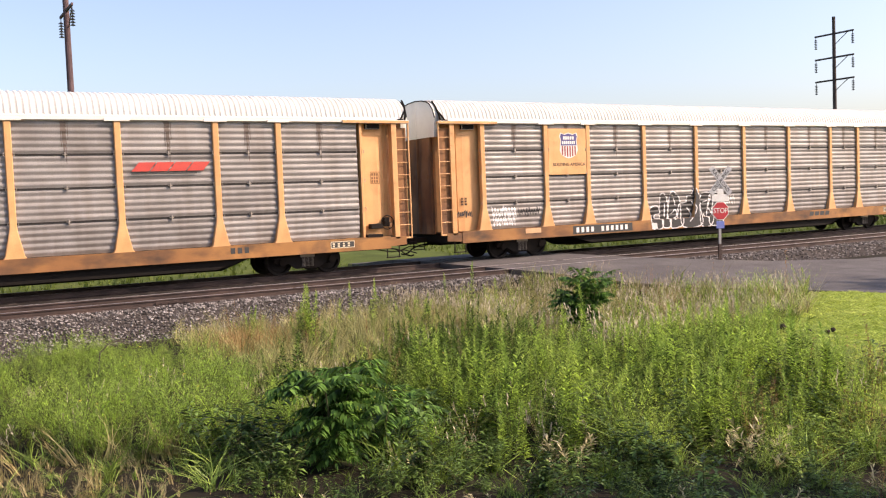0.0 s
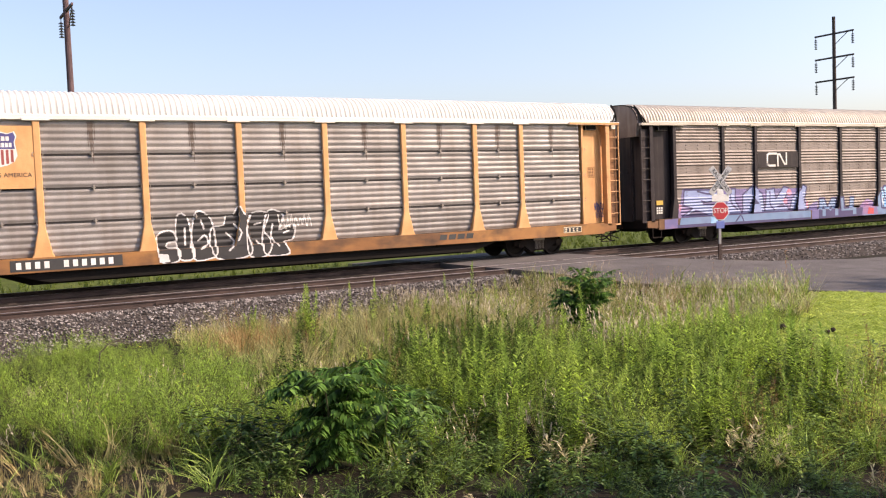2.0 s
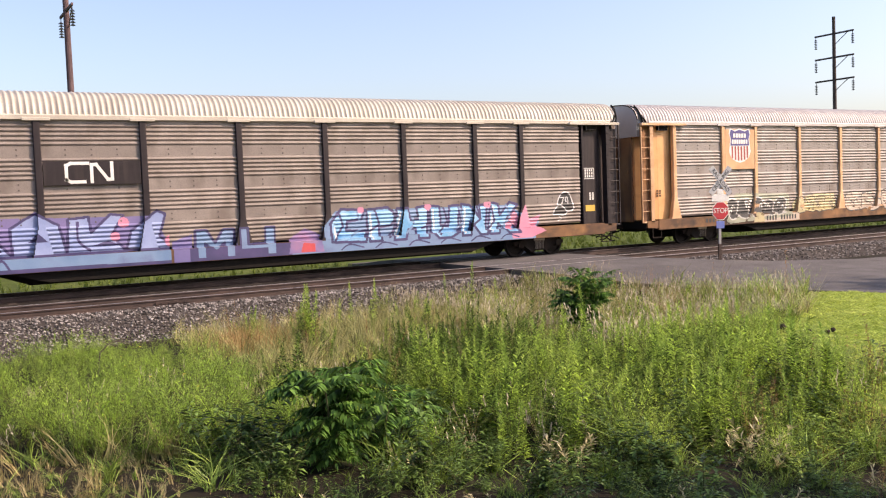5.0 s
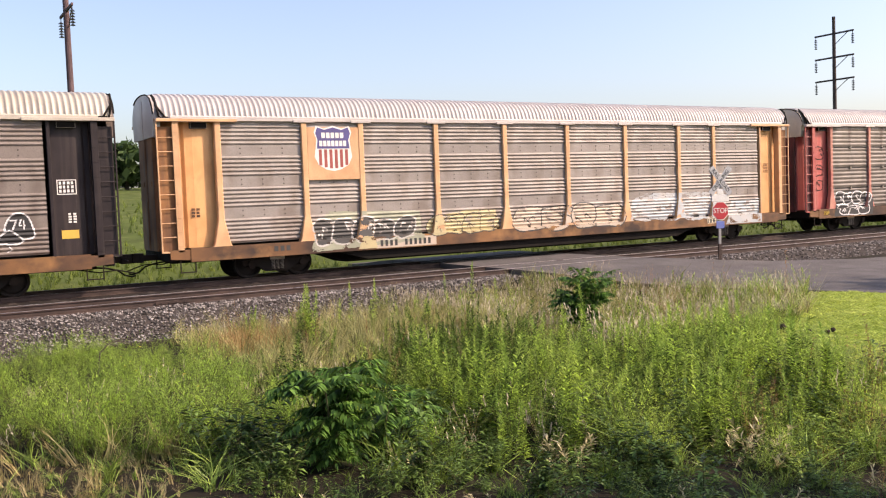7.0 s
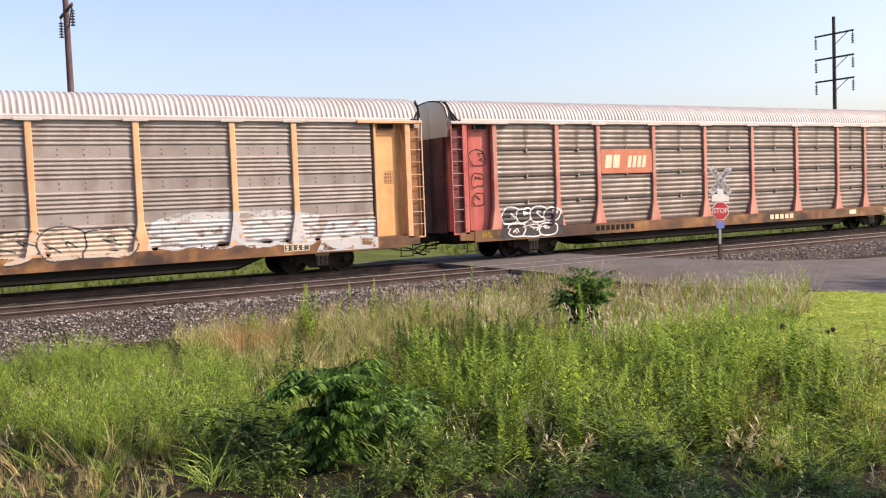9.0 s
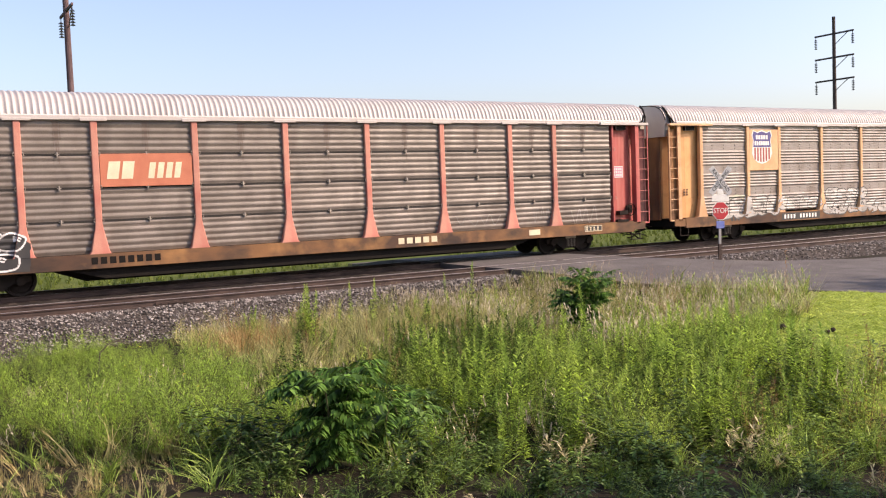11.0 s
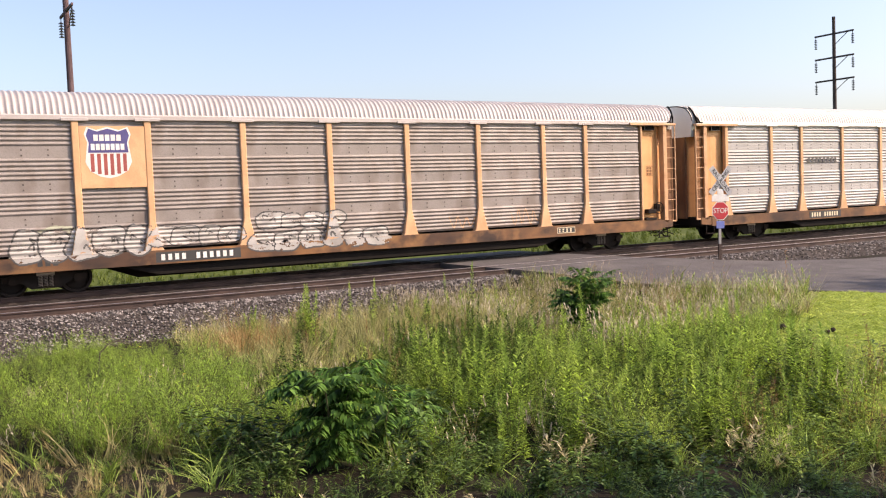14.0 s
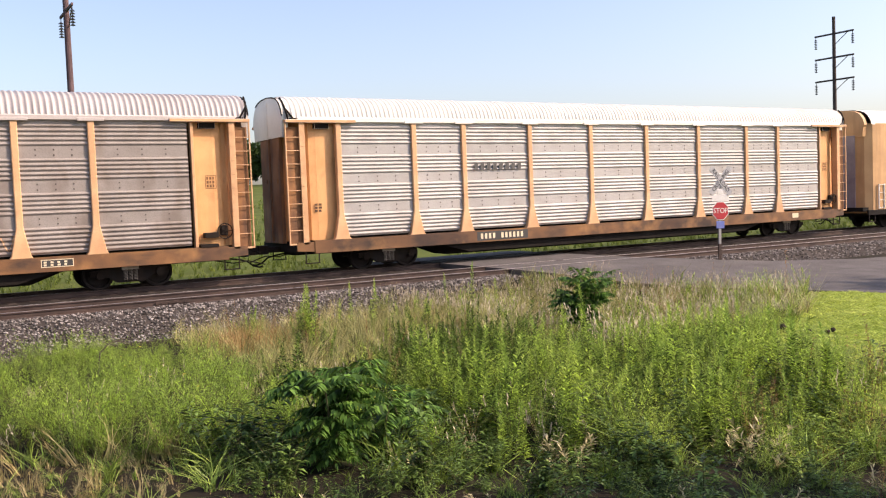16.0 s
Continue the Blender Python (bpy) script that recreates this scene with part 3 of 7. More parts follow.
def ladder_mesh(mt, key):
    """Two stiles: a broad plate inboard and a bar outboard; the rungs are parts of their own."""
    def make():
        bm = bmesh.new()
        add_box(bm, 13.08, 13.27, -1.50, -1.46, 0.98, 4.87, 0, 0.008)
        add_box(bm, 13.10, 13.13, -1.46, -1.22, 0.98, 4.87)
        add_box(bm, 13.70, 13.745, -1.50, -1.455, 0.98, 4.85, 0, 0.006)
        add_box(bm, 13.27, 13.74, -1.49, -1.46, 0.98, 1.02)
        for i in range(9):
            z = 1.16 + i * 0.42
            add_box(bm, 13.12, 13.22, -1.515, -1.50, z, z + 0.02)
        return as_mesh("ladder", bm, [mt])
    return cached(("ladder", key), make)


def corner_mesh(mt, key):
    """The plain recessed wall beside the end door, curving round to the end of the car."""
    def make():
        plan = [(11.95, 1.24), (12.3, 1.24), (12.62, 1.235), (12.86, 1.20), (12.94, 1.12), (13.05, 1.12), (13.12, 1.04), (13.3, 0.98), (13.52, 0.86), (13.62, 0.72)]
        bm = bmesh.new()
        lo = [bm.verts.new((x, -y, Z_DECK)) for x, y in plan]
        hi = [bm.verts.new((x, -y, Z_EAVE + 0.1)) for x, y in plan]
        for i in range(len(plan) - 1):
            bm.faces.new((lo[i], lo[i + 1], hi[i + 1], hi[i]))
        return as_mesh("corner_wall", bm, [mt])
    return cached(("corner", key), make)


def door_mesh(mt, key):
    """One leaf of the end door, with its hinge rail and ribs."""
    def make():
        bm = bmesh.new()
        add_box(bm, 13.60, 13.72, -0.86, -0.012, 1.02, 4.5, 0, 0.015)
        add_box(bm, 13.72, 13.745, -0.07, -0.03, 1.1, 4.45)
        add_box(bm, 13.72, 13.75, -0.66, -0.30, 2.98, 3.12)
        for z in (1.6, 2.6, 3.7):
            add_box(bm, 13.72, 13.735, -0.84, -0.74, z, z + 0.06)
        return as_mesh("end_door", bm, [mt])
    return cached(("door", key), make)


def post_mesh(mt, key):
    def make():
        bm = bmesh.new()
        zs = [Z_DECK, 1.16, GUSSET - 0.55, GUSSET - 0.3, GUSSET - 0.08, GUSSET + 0.05, 3.0, Z_EAVE]
        rings = []
        for z in zs:
            h = 0.295 if z < 1.13 else post_half(z)
            o = post_out(z)
            rings.append([bm.verts.new(v) for v in ((-h, -1.33, z), (-h, -o + 0.015, z), (-h + 0.02, -o, z), (h - 0.02, -o, z), (h, -o + 0.015, z), (h, -1.33, z))])
        for u, v in zip(rings, rings[1:]):
            for i in range(5):
                bm.faces.new((u[i], u[i + 1], v[i + 1], v[i]))
        bm.faces.new(rings[-1])
        return as_mesh("post", bm, [mt])
    return cached(("post", key), make)


def hinge_mesh():
    def make():
        bm = bmesh.new()
        add_tube(bm, [(0.0, -1.48, -0.055), (0.035, -1.49, -0.02), (0.035, -1.49, 0.03), (0.0, -1.48, 0.06)], 0.013, 5)
        return as_mesh("tie_hook", bm, [M["bright"]])
    return cached("hinge", make)


def wheelset_mesh():
    def make():
        bm = bmesh.new()
        add_tube(bm, [(0, -0.95, 0), (0, 0.95, 0)], 0.08, 10)
        for s in (-1, 1):
            prof = [(0.085, 0.68), (0.12, 0.735), (0.3, 0.72), (0.36, 0.70), (0.37, 0.79), (WHEEL_R - 0.005, 0.79), (WHEEL_R, 0.70), (WHEEL_R + 0.025, 0.685), (WHEEL_R + 0.025, 0.665), (0.36, 0.66), (0.3, 0.69), (0.085, 0.66)]
            n = 28
            rings = [[bm.verts.new((r * math.cos(q), s * y, r * math.sin(q))) for r, y in prof] for q in (2 * math.pi * i / n for i in range(n))]
            for i in range(n):
                u, v = rings[i], rings[(i + 1) % n]
                for j in range(len(prof) - 1):
                    bm.faces.new((u[j], u[j + 1], v[j + 1], v[j]))
            for q in range(3):
                a = q * 2.094
                add_tube(bm, [(0.05 * math.cos(a), s * 0.94, 0.05 * math.sin(a)), (0.05 * math.cos(a), s * 0.965, 0.05 * math.sin(a))], 0.014, 6)
        bmesh.ops.recalc_face_normals(bm, faces=bm.faces)
        return as_mesh("wheelset", bm, [M["wheel"]])
    return cached("wheelset", make)


def truck_frame_mesh():
    def make():
        bm = bmesh.new()
        up = [(-1.12, 0.42), (-1.12, 0.56), (-0.72, 0.62), (-0.36, 0.74), (0.36, 0.74), (0.72, 0.62), (1.12, 0.56), (1.12, 0.42), (0.66, 0.38), (0.38, 0.20), (-0.38, 0.20), (-0.66, 0.38)]
        add_prism(bm, up, "y", -1.08, -0.92)
        for x in (-0.85, 0.85):
            add_tube(bm, [(x, -1.14, 0.44), (x, -0.9, 0.44)], 0.12, 10)
        return as_mesh("side_frame", bm, [M["truck"]])
    return cached("side_frame", make)


def spring_mesh():
    def make():
        bm = bmesh.new()
        add_box(bm, -0.24, 0.24, -1.12, -0.96, 0.56, 0.66, 0, 0.01)
        for i in range(3):
            x = -0.14 + 0.14 * i
            for k in range(7):
                z = 0.26 + k * 0.042
                add_tube(bm, [(x + 0.055 * math.cos(q), -1.10 + 0.04 * math.sin(q), z + 0.006 * q) for q in (0, 1.05, 2.1, 3.14, 4.2, 5.24, 6.28)], 0.012, 4)
        return as_mesh("spring_nest", bm, [M["bright"]])
    return cached("spring", make)


def coupler_mesh():
    def make():
        bm = bmesh.new()
        add_box(bm, 13.2, 14.05, -0.09, 0.09, 0.72, 0.9, 0, 0.02)
        add_prism(bm, [(13.98, -0.20), (14.16, -0.22), (14.30, -0.12), (14.24, 0.02), (14.30, 0.14), (14.12, 0.2), (13.98, 0.16)], "z", 0.68, 0.96)
        add_tube(bm, [(13.9, -0.5, 0.86), (13.95, -0.9, 0.84), (13.95, -1.35, 0.82)], 0.018, 5)
        return as_mesh("coupler", bm, [M["truck"]])
    return cached("coupler", make)


def hose_mesh():
    def make():
        bm = bmesh.new()
        add_tube(bm, [(13.0, -0.45, 0.66), (13.5, -0.46, 0.60), (13.8, -0.47, 0.52), (14.0, -0.47, 0.36), (14.2, -0.47, 0.30), (14.31, -0.47, 0.33)], 0.028, 6)
        add_tube(bm, [(12.6, -0.9, 0.64), (13.2, -0.92, 0.52), (13.7, -0.92, 0.56), (14.0, -0.85, 0.48), (14.31, -0.7, 0.40)], 0.02, 6)
        return as_mesh("air_hose", bm, [M["black"]])
    return cached("hose", make)


def step_mesh():
    def make():
        bm = bmesh.new()
        for x in (12.75, 13.2):
            add_box(bm, x, x + 0.03, -1.5, -1.47, 0.36, 0.75)
        add_box(bm, 12.75, 13.23, -1.52, -1.42, 0.36, 0.39)
        return as_mesh("sill_step", bm, [M["truck"]])
    return cached("step", make)


def brake_mesh():
    def make():
        bm = bmesh.new()
        add_box(bm, 12.2, 12.62, -1.5, -1.27, 1.36, 1.52, 0, 0.01)
        add_box(bm, 12.05, 12.6, -1.54, -1.25, 1.09, 1.18)
        n, rr = 16, 0.23
        c = Vector((12.84, -1.42, 1.55))
        add_tube(bm, [c + Vector((rr * math.cos(q), 0, rr * math.sin(q))) for q in (6.2832 * i / n for i in range(n + 1))], 0.016, 5)
        for i in range(5):
            q = i * 1.2566
            add_tube(bm, [c, c + Vector((rr * math.cos(q), 0, rr * math.sin(q)))], 0.011, 4)
        add_box(bm, 12.74, 12.94, -1.40, -1.2, 1.42, 1.72, 0, 0.02)
        return as_mesh("hand_brake", bm, [M["truck"]])
    return cached("brake", make)


def underframe_mesh():
    def make():
        bm = bmesh.new()
        add_box(bm, -13.4, 13.4, -1.3, 1.3, 0.86, 1.05)
        add_prism(bm, [(-13.2, 0.86), (13.2, 0.86), (13.2, 0.6), (8.3, 0.6), (7.4, 0.27), (-7.4, 0.27), (-8.3, 0.6), (-13.2, 0.6)], "y", -0.5, 0.5)
        for x in (-5.5, -2.8, 0.0, 2.8, 5.5):
            add_box(bm, x - 0.06, x + 0.06, -1.42, 1.42, 0.62, 0.88)
        for y in (-1.36, 1.32):
            add_prism(bm, [(-8.2, 0.7), (8.2, 0.7), (7.0, 0.38), (-7.0, 0.38)], "y", y, y + 0.04)
        return as_mesh("underframe", bm, [M["black"]])
    return cached("underframe", make)


# ---- spray paint that follows the folds of the side
class Canvas:
    def __init__(self, x0, x1, z0=0.70, z1=2.45, dx=0.028, dz=0.018):
        self.x0, self.z0, self.dx, self.dz = x0, z0, dx, dz
        self.n, self.m = int((x1 - x0) / dx), int((z1 - z0) / dz)
        self.a = np.zeros((self.m, self.n), np.int16)
        self.X, self.Z = np.meshgrid(x0 + (np.arange(self.n) + 0.5) * dx, z0 + (np.arange(self.m) + 0.5) * dz)

    def fill(self, pts, col):
        inside = np.zeros(self.a.shape, bool)
        for (xa, za), (xb, zb) in zip(pts, pts[1:] + pts[:1]):
            if za != zb:
                cross = ((za > self.Z) != (zb > self.Z)) & (self.X < (xb - xa) * (self.Z - za) / (zb - za) + xa)
                inside ^= cross
        self.a[inside] = col

    def line(self, pts, w, col):
        for (xa, za), (xb, zb) in zip(pts, pts[1:]):
            d2 = max((xb - xa) ** 2 + (zb - za) ** 2, 1e-9)
            q = np.clip(((self.X - xa) * (xb - xa) + (self.Z - za) * (zb - za)) / d2, 0, 1)
            self.a[(self.X - xa - q * (xb - xa)) ** 2 + (self.Z - za - q * (zb - za)) ** 2 < w * w / 4] = col

    def soften(self, seed, keep=0.5, scale=1.3):
        """Worn or dusted spray: patches of it are gone."""
        r = np.random.default_rng(seed)
        g = r.random((self.m // 5 + 3, self.n // 7 + 3))
        zi, xi = np.meshgrid(np.arange(self.m) / 5, np.arange(self.n) / 7, indexing="ij")
        a, b = zi.astype(int), xi.astype(int)
        u, v = zi - a, xi - b
        s = g[a, b] * (1 - u) * (1 - v) + g[a + 1, b] * u * (1 - v) + g[a, b + 1] * (1 - u) * v + g[a + 1, b + 1] * u * v
        self.a[s + 0.25 * r.random(s.shape) > keep + 0.25] = 0

    def mesh(self, style, mats):
        vs, fs, ids = [], [], []
        cls = np.array([[sum((i + 1) * (abs(x - p) < post_half(z)) for i, p in enumerate(POSTS[:-1])) for x in self.X[0]] for z in self.Z[:, 0]])
        for j in range(self.m):
            z0, z1 = self.z0 + j * self.dz, self.z0 + (j + 1) * self.dz
            row, kl = self.a[j], cls[j]
            i = 0
            while i < self.n:
                if row[i] == 0:
                    i += 1
                    continue
                k = i
                while k + 1 < self.n and row[k + 1] == row[i] and kl[k + 1] == kl[i]:
                    k += 1
                xa, xb = self.x0 + i * self.dx, self.x0 + (k + 1) * self.dx
                xm = (xa + xb) / 2
                o0, o1 = side_out(xm, z0, style) + 0.007, side_out(xm, z1, style) + 0.007
                b = len(vs)
                vs += [(xa, -o0, z0), (xb, -o0, z0), (xb, -o1, z1), (xa, -o1, z1)]
                fs.append((b, b + 1, b + 2, b + 3))
                ids.append(int(row[i]) - 1)
                i = k + 1
        me = np_mesh("graffiti", vs, fs, ids)
        for q in mats:
            me.materials.append(M[q])
        return me


def curve(pts, closed=False, n=6):
    """A smooth line through points."""
    p = [Vector((*q, 0)) for q in pts]
    k = len(p)
    out = []
    for i in range(k if closed else k - 1):
        a, b, c, d = (p[(i - 1) % k], p[i], p[(i + 1) % k], p[(i + 2) % k]) if closed else (p[max(i - 1, 0)], p[i], p[i + 1], p[min(i + 2, k - 1)])
        for s in range(n):
            t = s / n
            v = 0.5 * (2 * b + (c - a) * t + (2 * a - 5 * b + 4 * c - d) * t * t + (3 * b - a - 3 * c + d) * t ** 3)
            out.append((v.x, v.y))
    out.append(out[0] if closed else pts[-1])
    return out


def streak_mesh():
    """A brown run of rust from the eave down the middle of a bay."""
    def make():
        cv = Canvas(-0.3, 0.3, 3.2, Z_EAVE - 0.02, 0.02, 0.018)
        r = random.Random(3)
        for x, w, low in ((0.0, 0.12, 3.95), (0.05, 0.05, 3.7), (-0.07, 0.04, 4.2), (0.11, 0.03, 4.35)):
            z = Z_EAVE
            while z > low:
                k = (z - low) / (Z_EAVE - low)
                cv.line([(x, z), (x + r.uniform(-0.01, 0.01), z - 0.06)], w * (0.35 + 0.65 * k) * r.uniform(0.7, 1.1), 1)
                z -= 0.06
        me = cv.mesh("A", ("streak",))
        me.name = "rust_streak"
        return me
    return cached("streak", make)


def bubbles(cv, x0, x1, z0, z1, n, fill, edge, seed, w=0.05, round_=True, inner=True):
    """A row of swollen, overlapping letter-like shapes with an outline and inner strokes."""
    r = random.Random(seed)
    step = (x1 - x0) / n
    for i in range(n):
        cx, hw = x0 + (i + 0.5) * step, step * r.uniform(0.52, 0.66)
        top, bot = z1 - r.uniform(0, 0.16) * (z1 - z0), z0 + r.uniform(0, 0.12) * (z1 - z0)
        zc, hh = (top + bot) / 2, (top - bot) / 2
        k = 9 if round_ else 7
        pts = []
        for q in range(k):
            a = 6.2832 * (q + 0.5 * (i % 2)) / k
            e = r.uniform(0.82, 1.12)
            ca, sa = math.cos(a), math.sin(a)
            m = max(abs(ca), abs(sa)) ** 0.6
            pts.append((cx + hw * e * ca / m + 0.10 * sa * hw, zc + hh * min(e, 1.02) * sa / m))
        pts = curve(pts, True, 5) if round_ else pts + pts[:1]
        if fill:
            cv.fill(pts[:-1], fill)
        if edge:
            cv.line(pts, w, edge)
            if inner:
                for _ in range(2):
                    a, b = r.uniform(-0.5, 0.5), r.uniform(-0.5, 0.4)
                    cv.line(curve([(cx + hw * a, zc + hh * 0.65 * b), (cx + hw * (a + r.uniform(-0.3, 0.3)), zc + hh * (b + 0.35) * 0.8), (cx + hw * (a + 0.35), zc + hh * (b + r.uniform(-0.2, 0.2)))]), w * 0.9, edge)


def scrawl(cv, x0, x1, z0, z1, n, col, seed, w=0.035):
    """A hand-written tag: one looping line that cannot be read."""
    r = random.Random(seed)
    pts = []
    for i in range(n):
        q = i / (n - 1)
        pts.append((x0 + (x1 - x0) * q + r.uniform(-0.3, 0.3) * (x1 - x0) / n, (z0 if i % 2 else z1) + r.uniform(-0.2, 0.2) * (z1 - z0)))
    cv.line(curve(pts, False, 5), w, col)


SHIELD = [(-0.5, 0.36), (-0.44, 0.5), (-0.24, 0.44), (0, 0.5), (0.24, 0.44), (0.44, 0.5), (0.5, 0.36), (0.44, 0.2), (0.47, 0.0), (0.5, -0.18), (0.4, -0.36), (0.2, -0.46), (0, -0.5), (-0.2, -0.46), (-0.4, -0.36), (-0.5, -0.18), (-0.47, 0.0), (-0.44, 0.2)]


def add_flat(bm, pts, y, mi=0):
    bm.faces.new([bm.verts.new((x, y, z)) for x, z in pts]).material_index = mi


def shield(parent, x, z, w, h, out):
    """Railroad shield drawn as plain shapes: white edge, blue head with two white bars, red and white stripes."""
    bm = bmesh.new()
    add_flat(bm, [(x + p * w * 1.08, z + q * h * 1.07) for p, q in SHIELD], -out)
    b = part("shield_border", bm, M["white"], parent)
    bm = bmesh.new()
    add_flat(bm, [(x + p * w, z + q * h) for p, q in SHIELD[:9]] + [(x + p * w, z + q * h) for p, q in SHIELD[-2:]], -out - 0.004)
    part("shield_head", bm, M["logo_blue"], b)
    bm = bmesh.new()
    for k, (zz, hw) in enumerate(((0.31, 0.33), (0.12, 0.40))):
        n = 5 if k == 0 else 7
        for i in range(n):
            a = x + w * hw * (2 * i / n - 1)
            add_flat(bm, [(a, z + h * (zz - 0.065)), (a + w * hw * 1.55 / n, z + h * (zz - 0.065)), (a + w * hw * 1.55 / n, z + h * (zz + 0.065)), (a, z + h * (zz + 0.065))], -out - 0.008)
    part("shield_lettering", bm, M["white"], b)
    bm = bmesh.new()
    for i in range(6):
        a = -0.42 + i * 0.15
        low = -0.47 + 0.22 * (a + 0.045) ** 2 * 2.4
        add_flat(bm, [(x + w * a, z + h * low), (x + w * (a + 0.085), z + h * low), (x + w * (a + 0.085), z - h * 0.02), (x + w * a, z - h * 0.02)], -out - 0.004)
    part("shield_stripes", bm, M["shield_red"], b)


def bars(parent, name, x0, x1, z0, z1, n, mt, out, seed=1, rows=1, gap=0.25, slant=0.0):
    """Lettering that is drawn as plain bars of its size and colour."""
    r = random.Random(seed)
    if rows == 1:
        single = name.replace("bars", "bar").replace("marks", "mark")
        step = (x1 - x0) / n
        for i in range(n):
            bm = bmesh.new()
            a, w = x0 + i * step, step * (1 - gap)
            add_flat(bm, [(a, z0), (a + w, z0), (a + w + slant, z1), (a + slant, z1)], -out)
            part(single, bm, mt, parent)
        return
    bm = bmesh.new()
    for j in range(rows):
        h = (z1 - z0) / rows
        za, zb = z0 + j * h, z0 + j * h + h * 0.72
        step = (x1 - x0) / n
        for i in range(n):
            w = step * (1 - gap) * r.uniform(0.75, 1.0)
            a = x0 + i * step
            add_flat(bm, [(a, za), (a + w, za), (a + w + slant, zb), (a + slant, zb)], -out)
    return part(name, bm, mt, parent)


def plate(parent, name, x0, x1, z0, z1, out, mt, label=""):
    return part(name, box(x0, x1, -out, -out + 0.012, z0, z1), mt, parent, label)


def frame_lines(parent, name, x0, x1, z0, z1, out, mt, w=0.02):
    bm = bmesh.new()
    for a, b, c, d in ((x0, x1, z0, z0 + w), (x0, x1, z1 - w, z1), (x0, x0 + w, z0 + w, z1 - w), (x1 - w, x1, z0 + w, z1 - w)):
        add_flat(bm, [(a, c), (b, c), (b, d), (a, d)], -out)
    return part(name, bm, mt, parent)


FLIP = pose(0, 0, 0, 0, 0, 180)
MIRROR_X = Matrix.Diagonal((-1, 1, 1, 1))


def mirrored(key, me):
    """The same mesh for the other end of the car."""
    def make():
        c = me.copy()
        c.transform(MIRROR_X)
        c.flip_normals()
        return c
    return cached(("mirror", key), make)


def build_running_gear(car):
    """Trucks with their wheelsets, couplers and hoses. Returns the wheelsets."""
    sets = []
    for sx in (-10.06, 10.06):
        tk = link("truck", as_mesh("truck", box(-0.2, 0.2, -0.92, 0.92, 0.34, 0.6, 0.03), [M["truck"]]), car, "three-piece freight truck in dark rusty steel", pose(sx, 0, 0))
        for s in (0, 180):
            link("side_frame", truck_frame_mesh(), tk, m=pose(0, 0, 0, 0, 0, s))
            link("spring_nest", spring_mesh(), tk, m=pose(0, 0, 0, 0, 0, s))
        for wx in (-0.85, 0.85):
            sets.append((link("wheelset", wheelset_mesh(), tk, "pair of dark steel wheels on an axle", pose(wx, 0, WHEEL_R)), wx))
    for name, me in (("coupler", coupler_mesh()), ("air_hose", hose_mesh()), ("sill_step", step_mesh())):
        link(name, me, car)
        link(name, me, car, m=FLIP)
        if name == "sill_step":
            link(name, mirrored(name, me), car)
    return sets


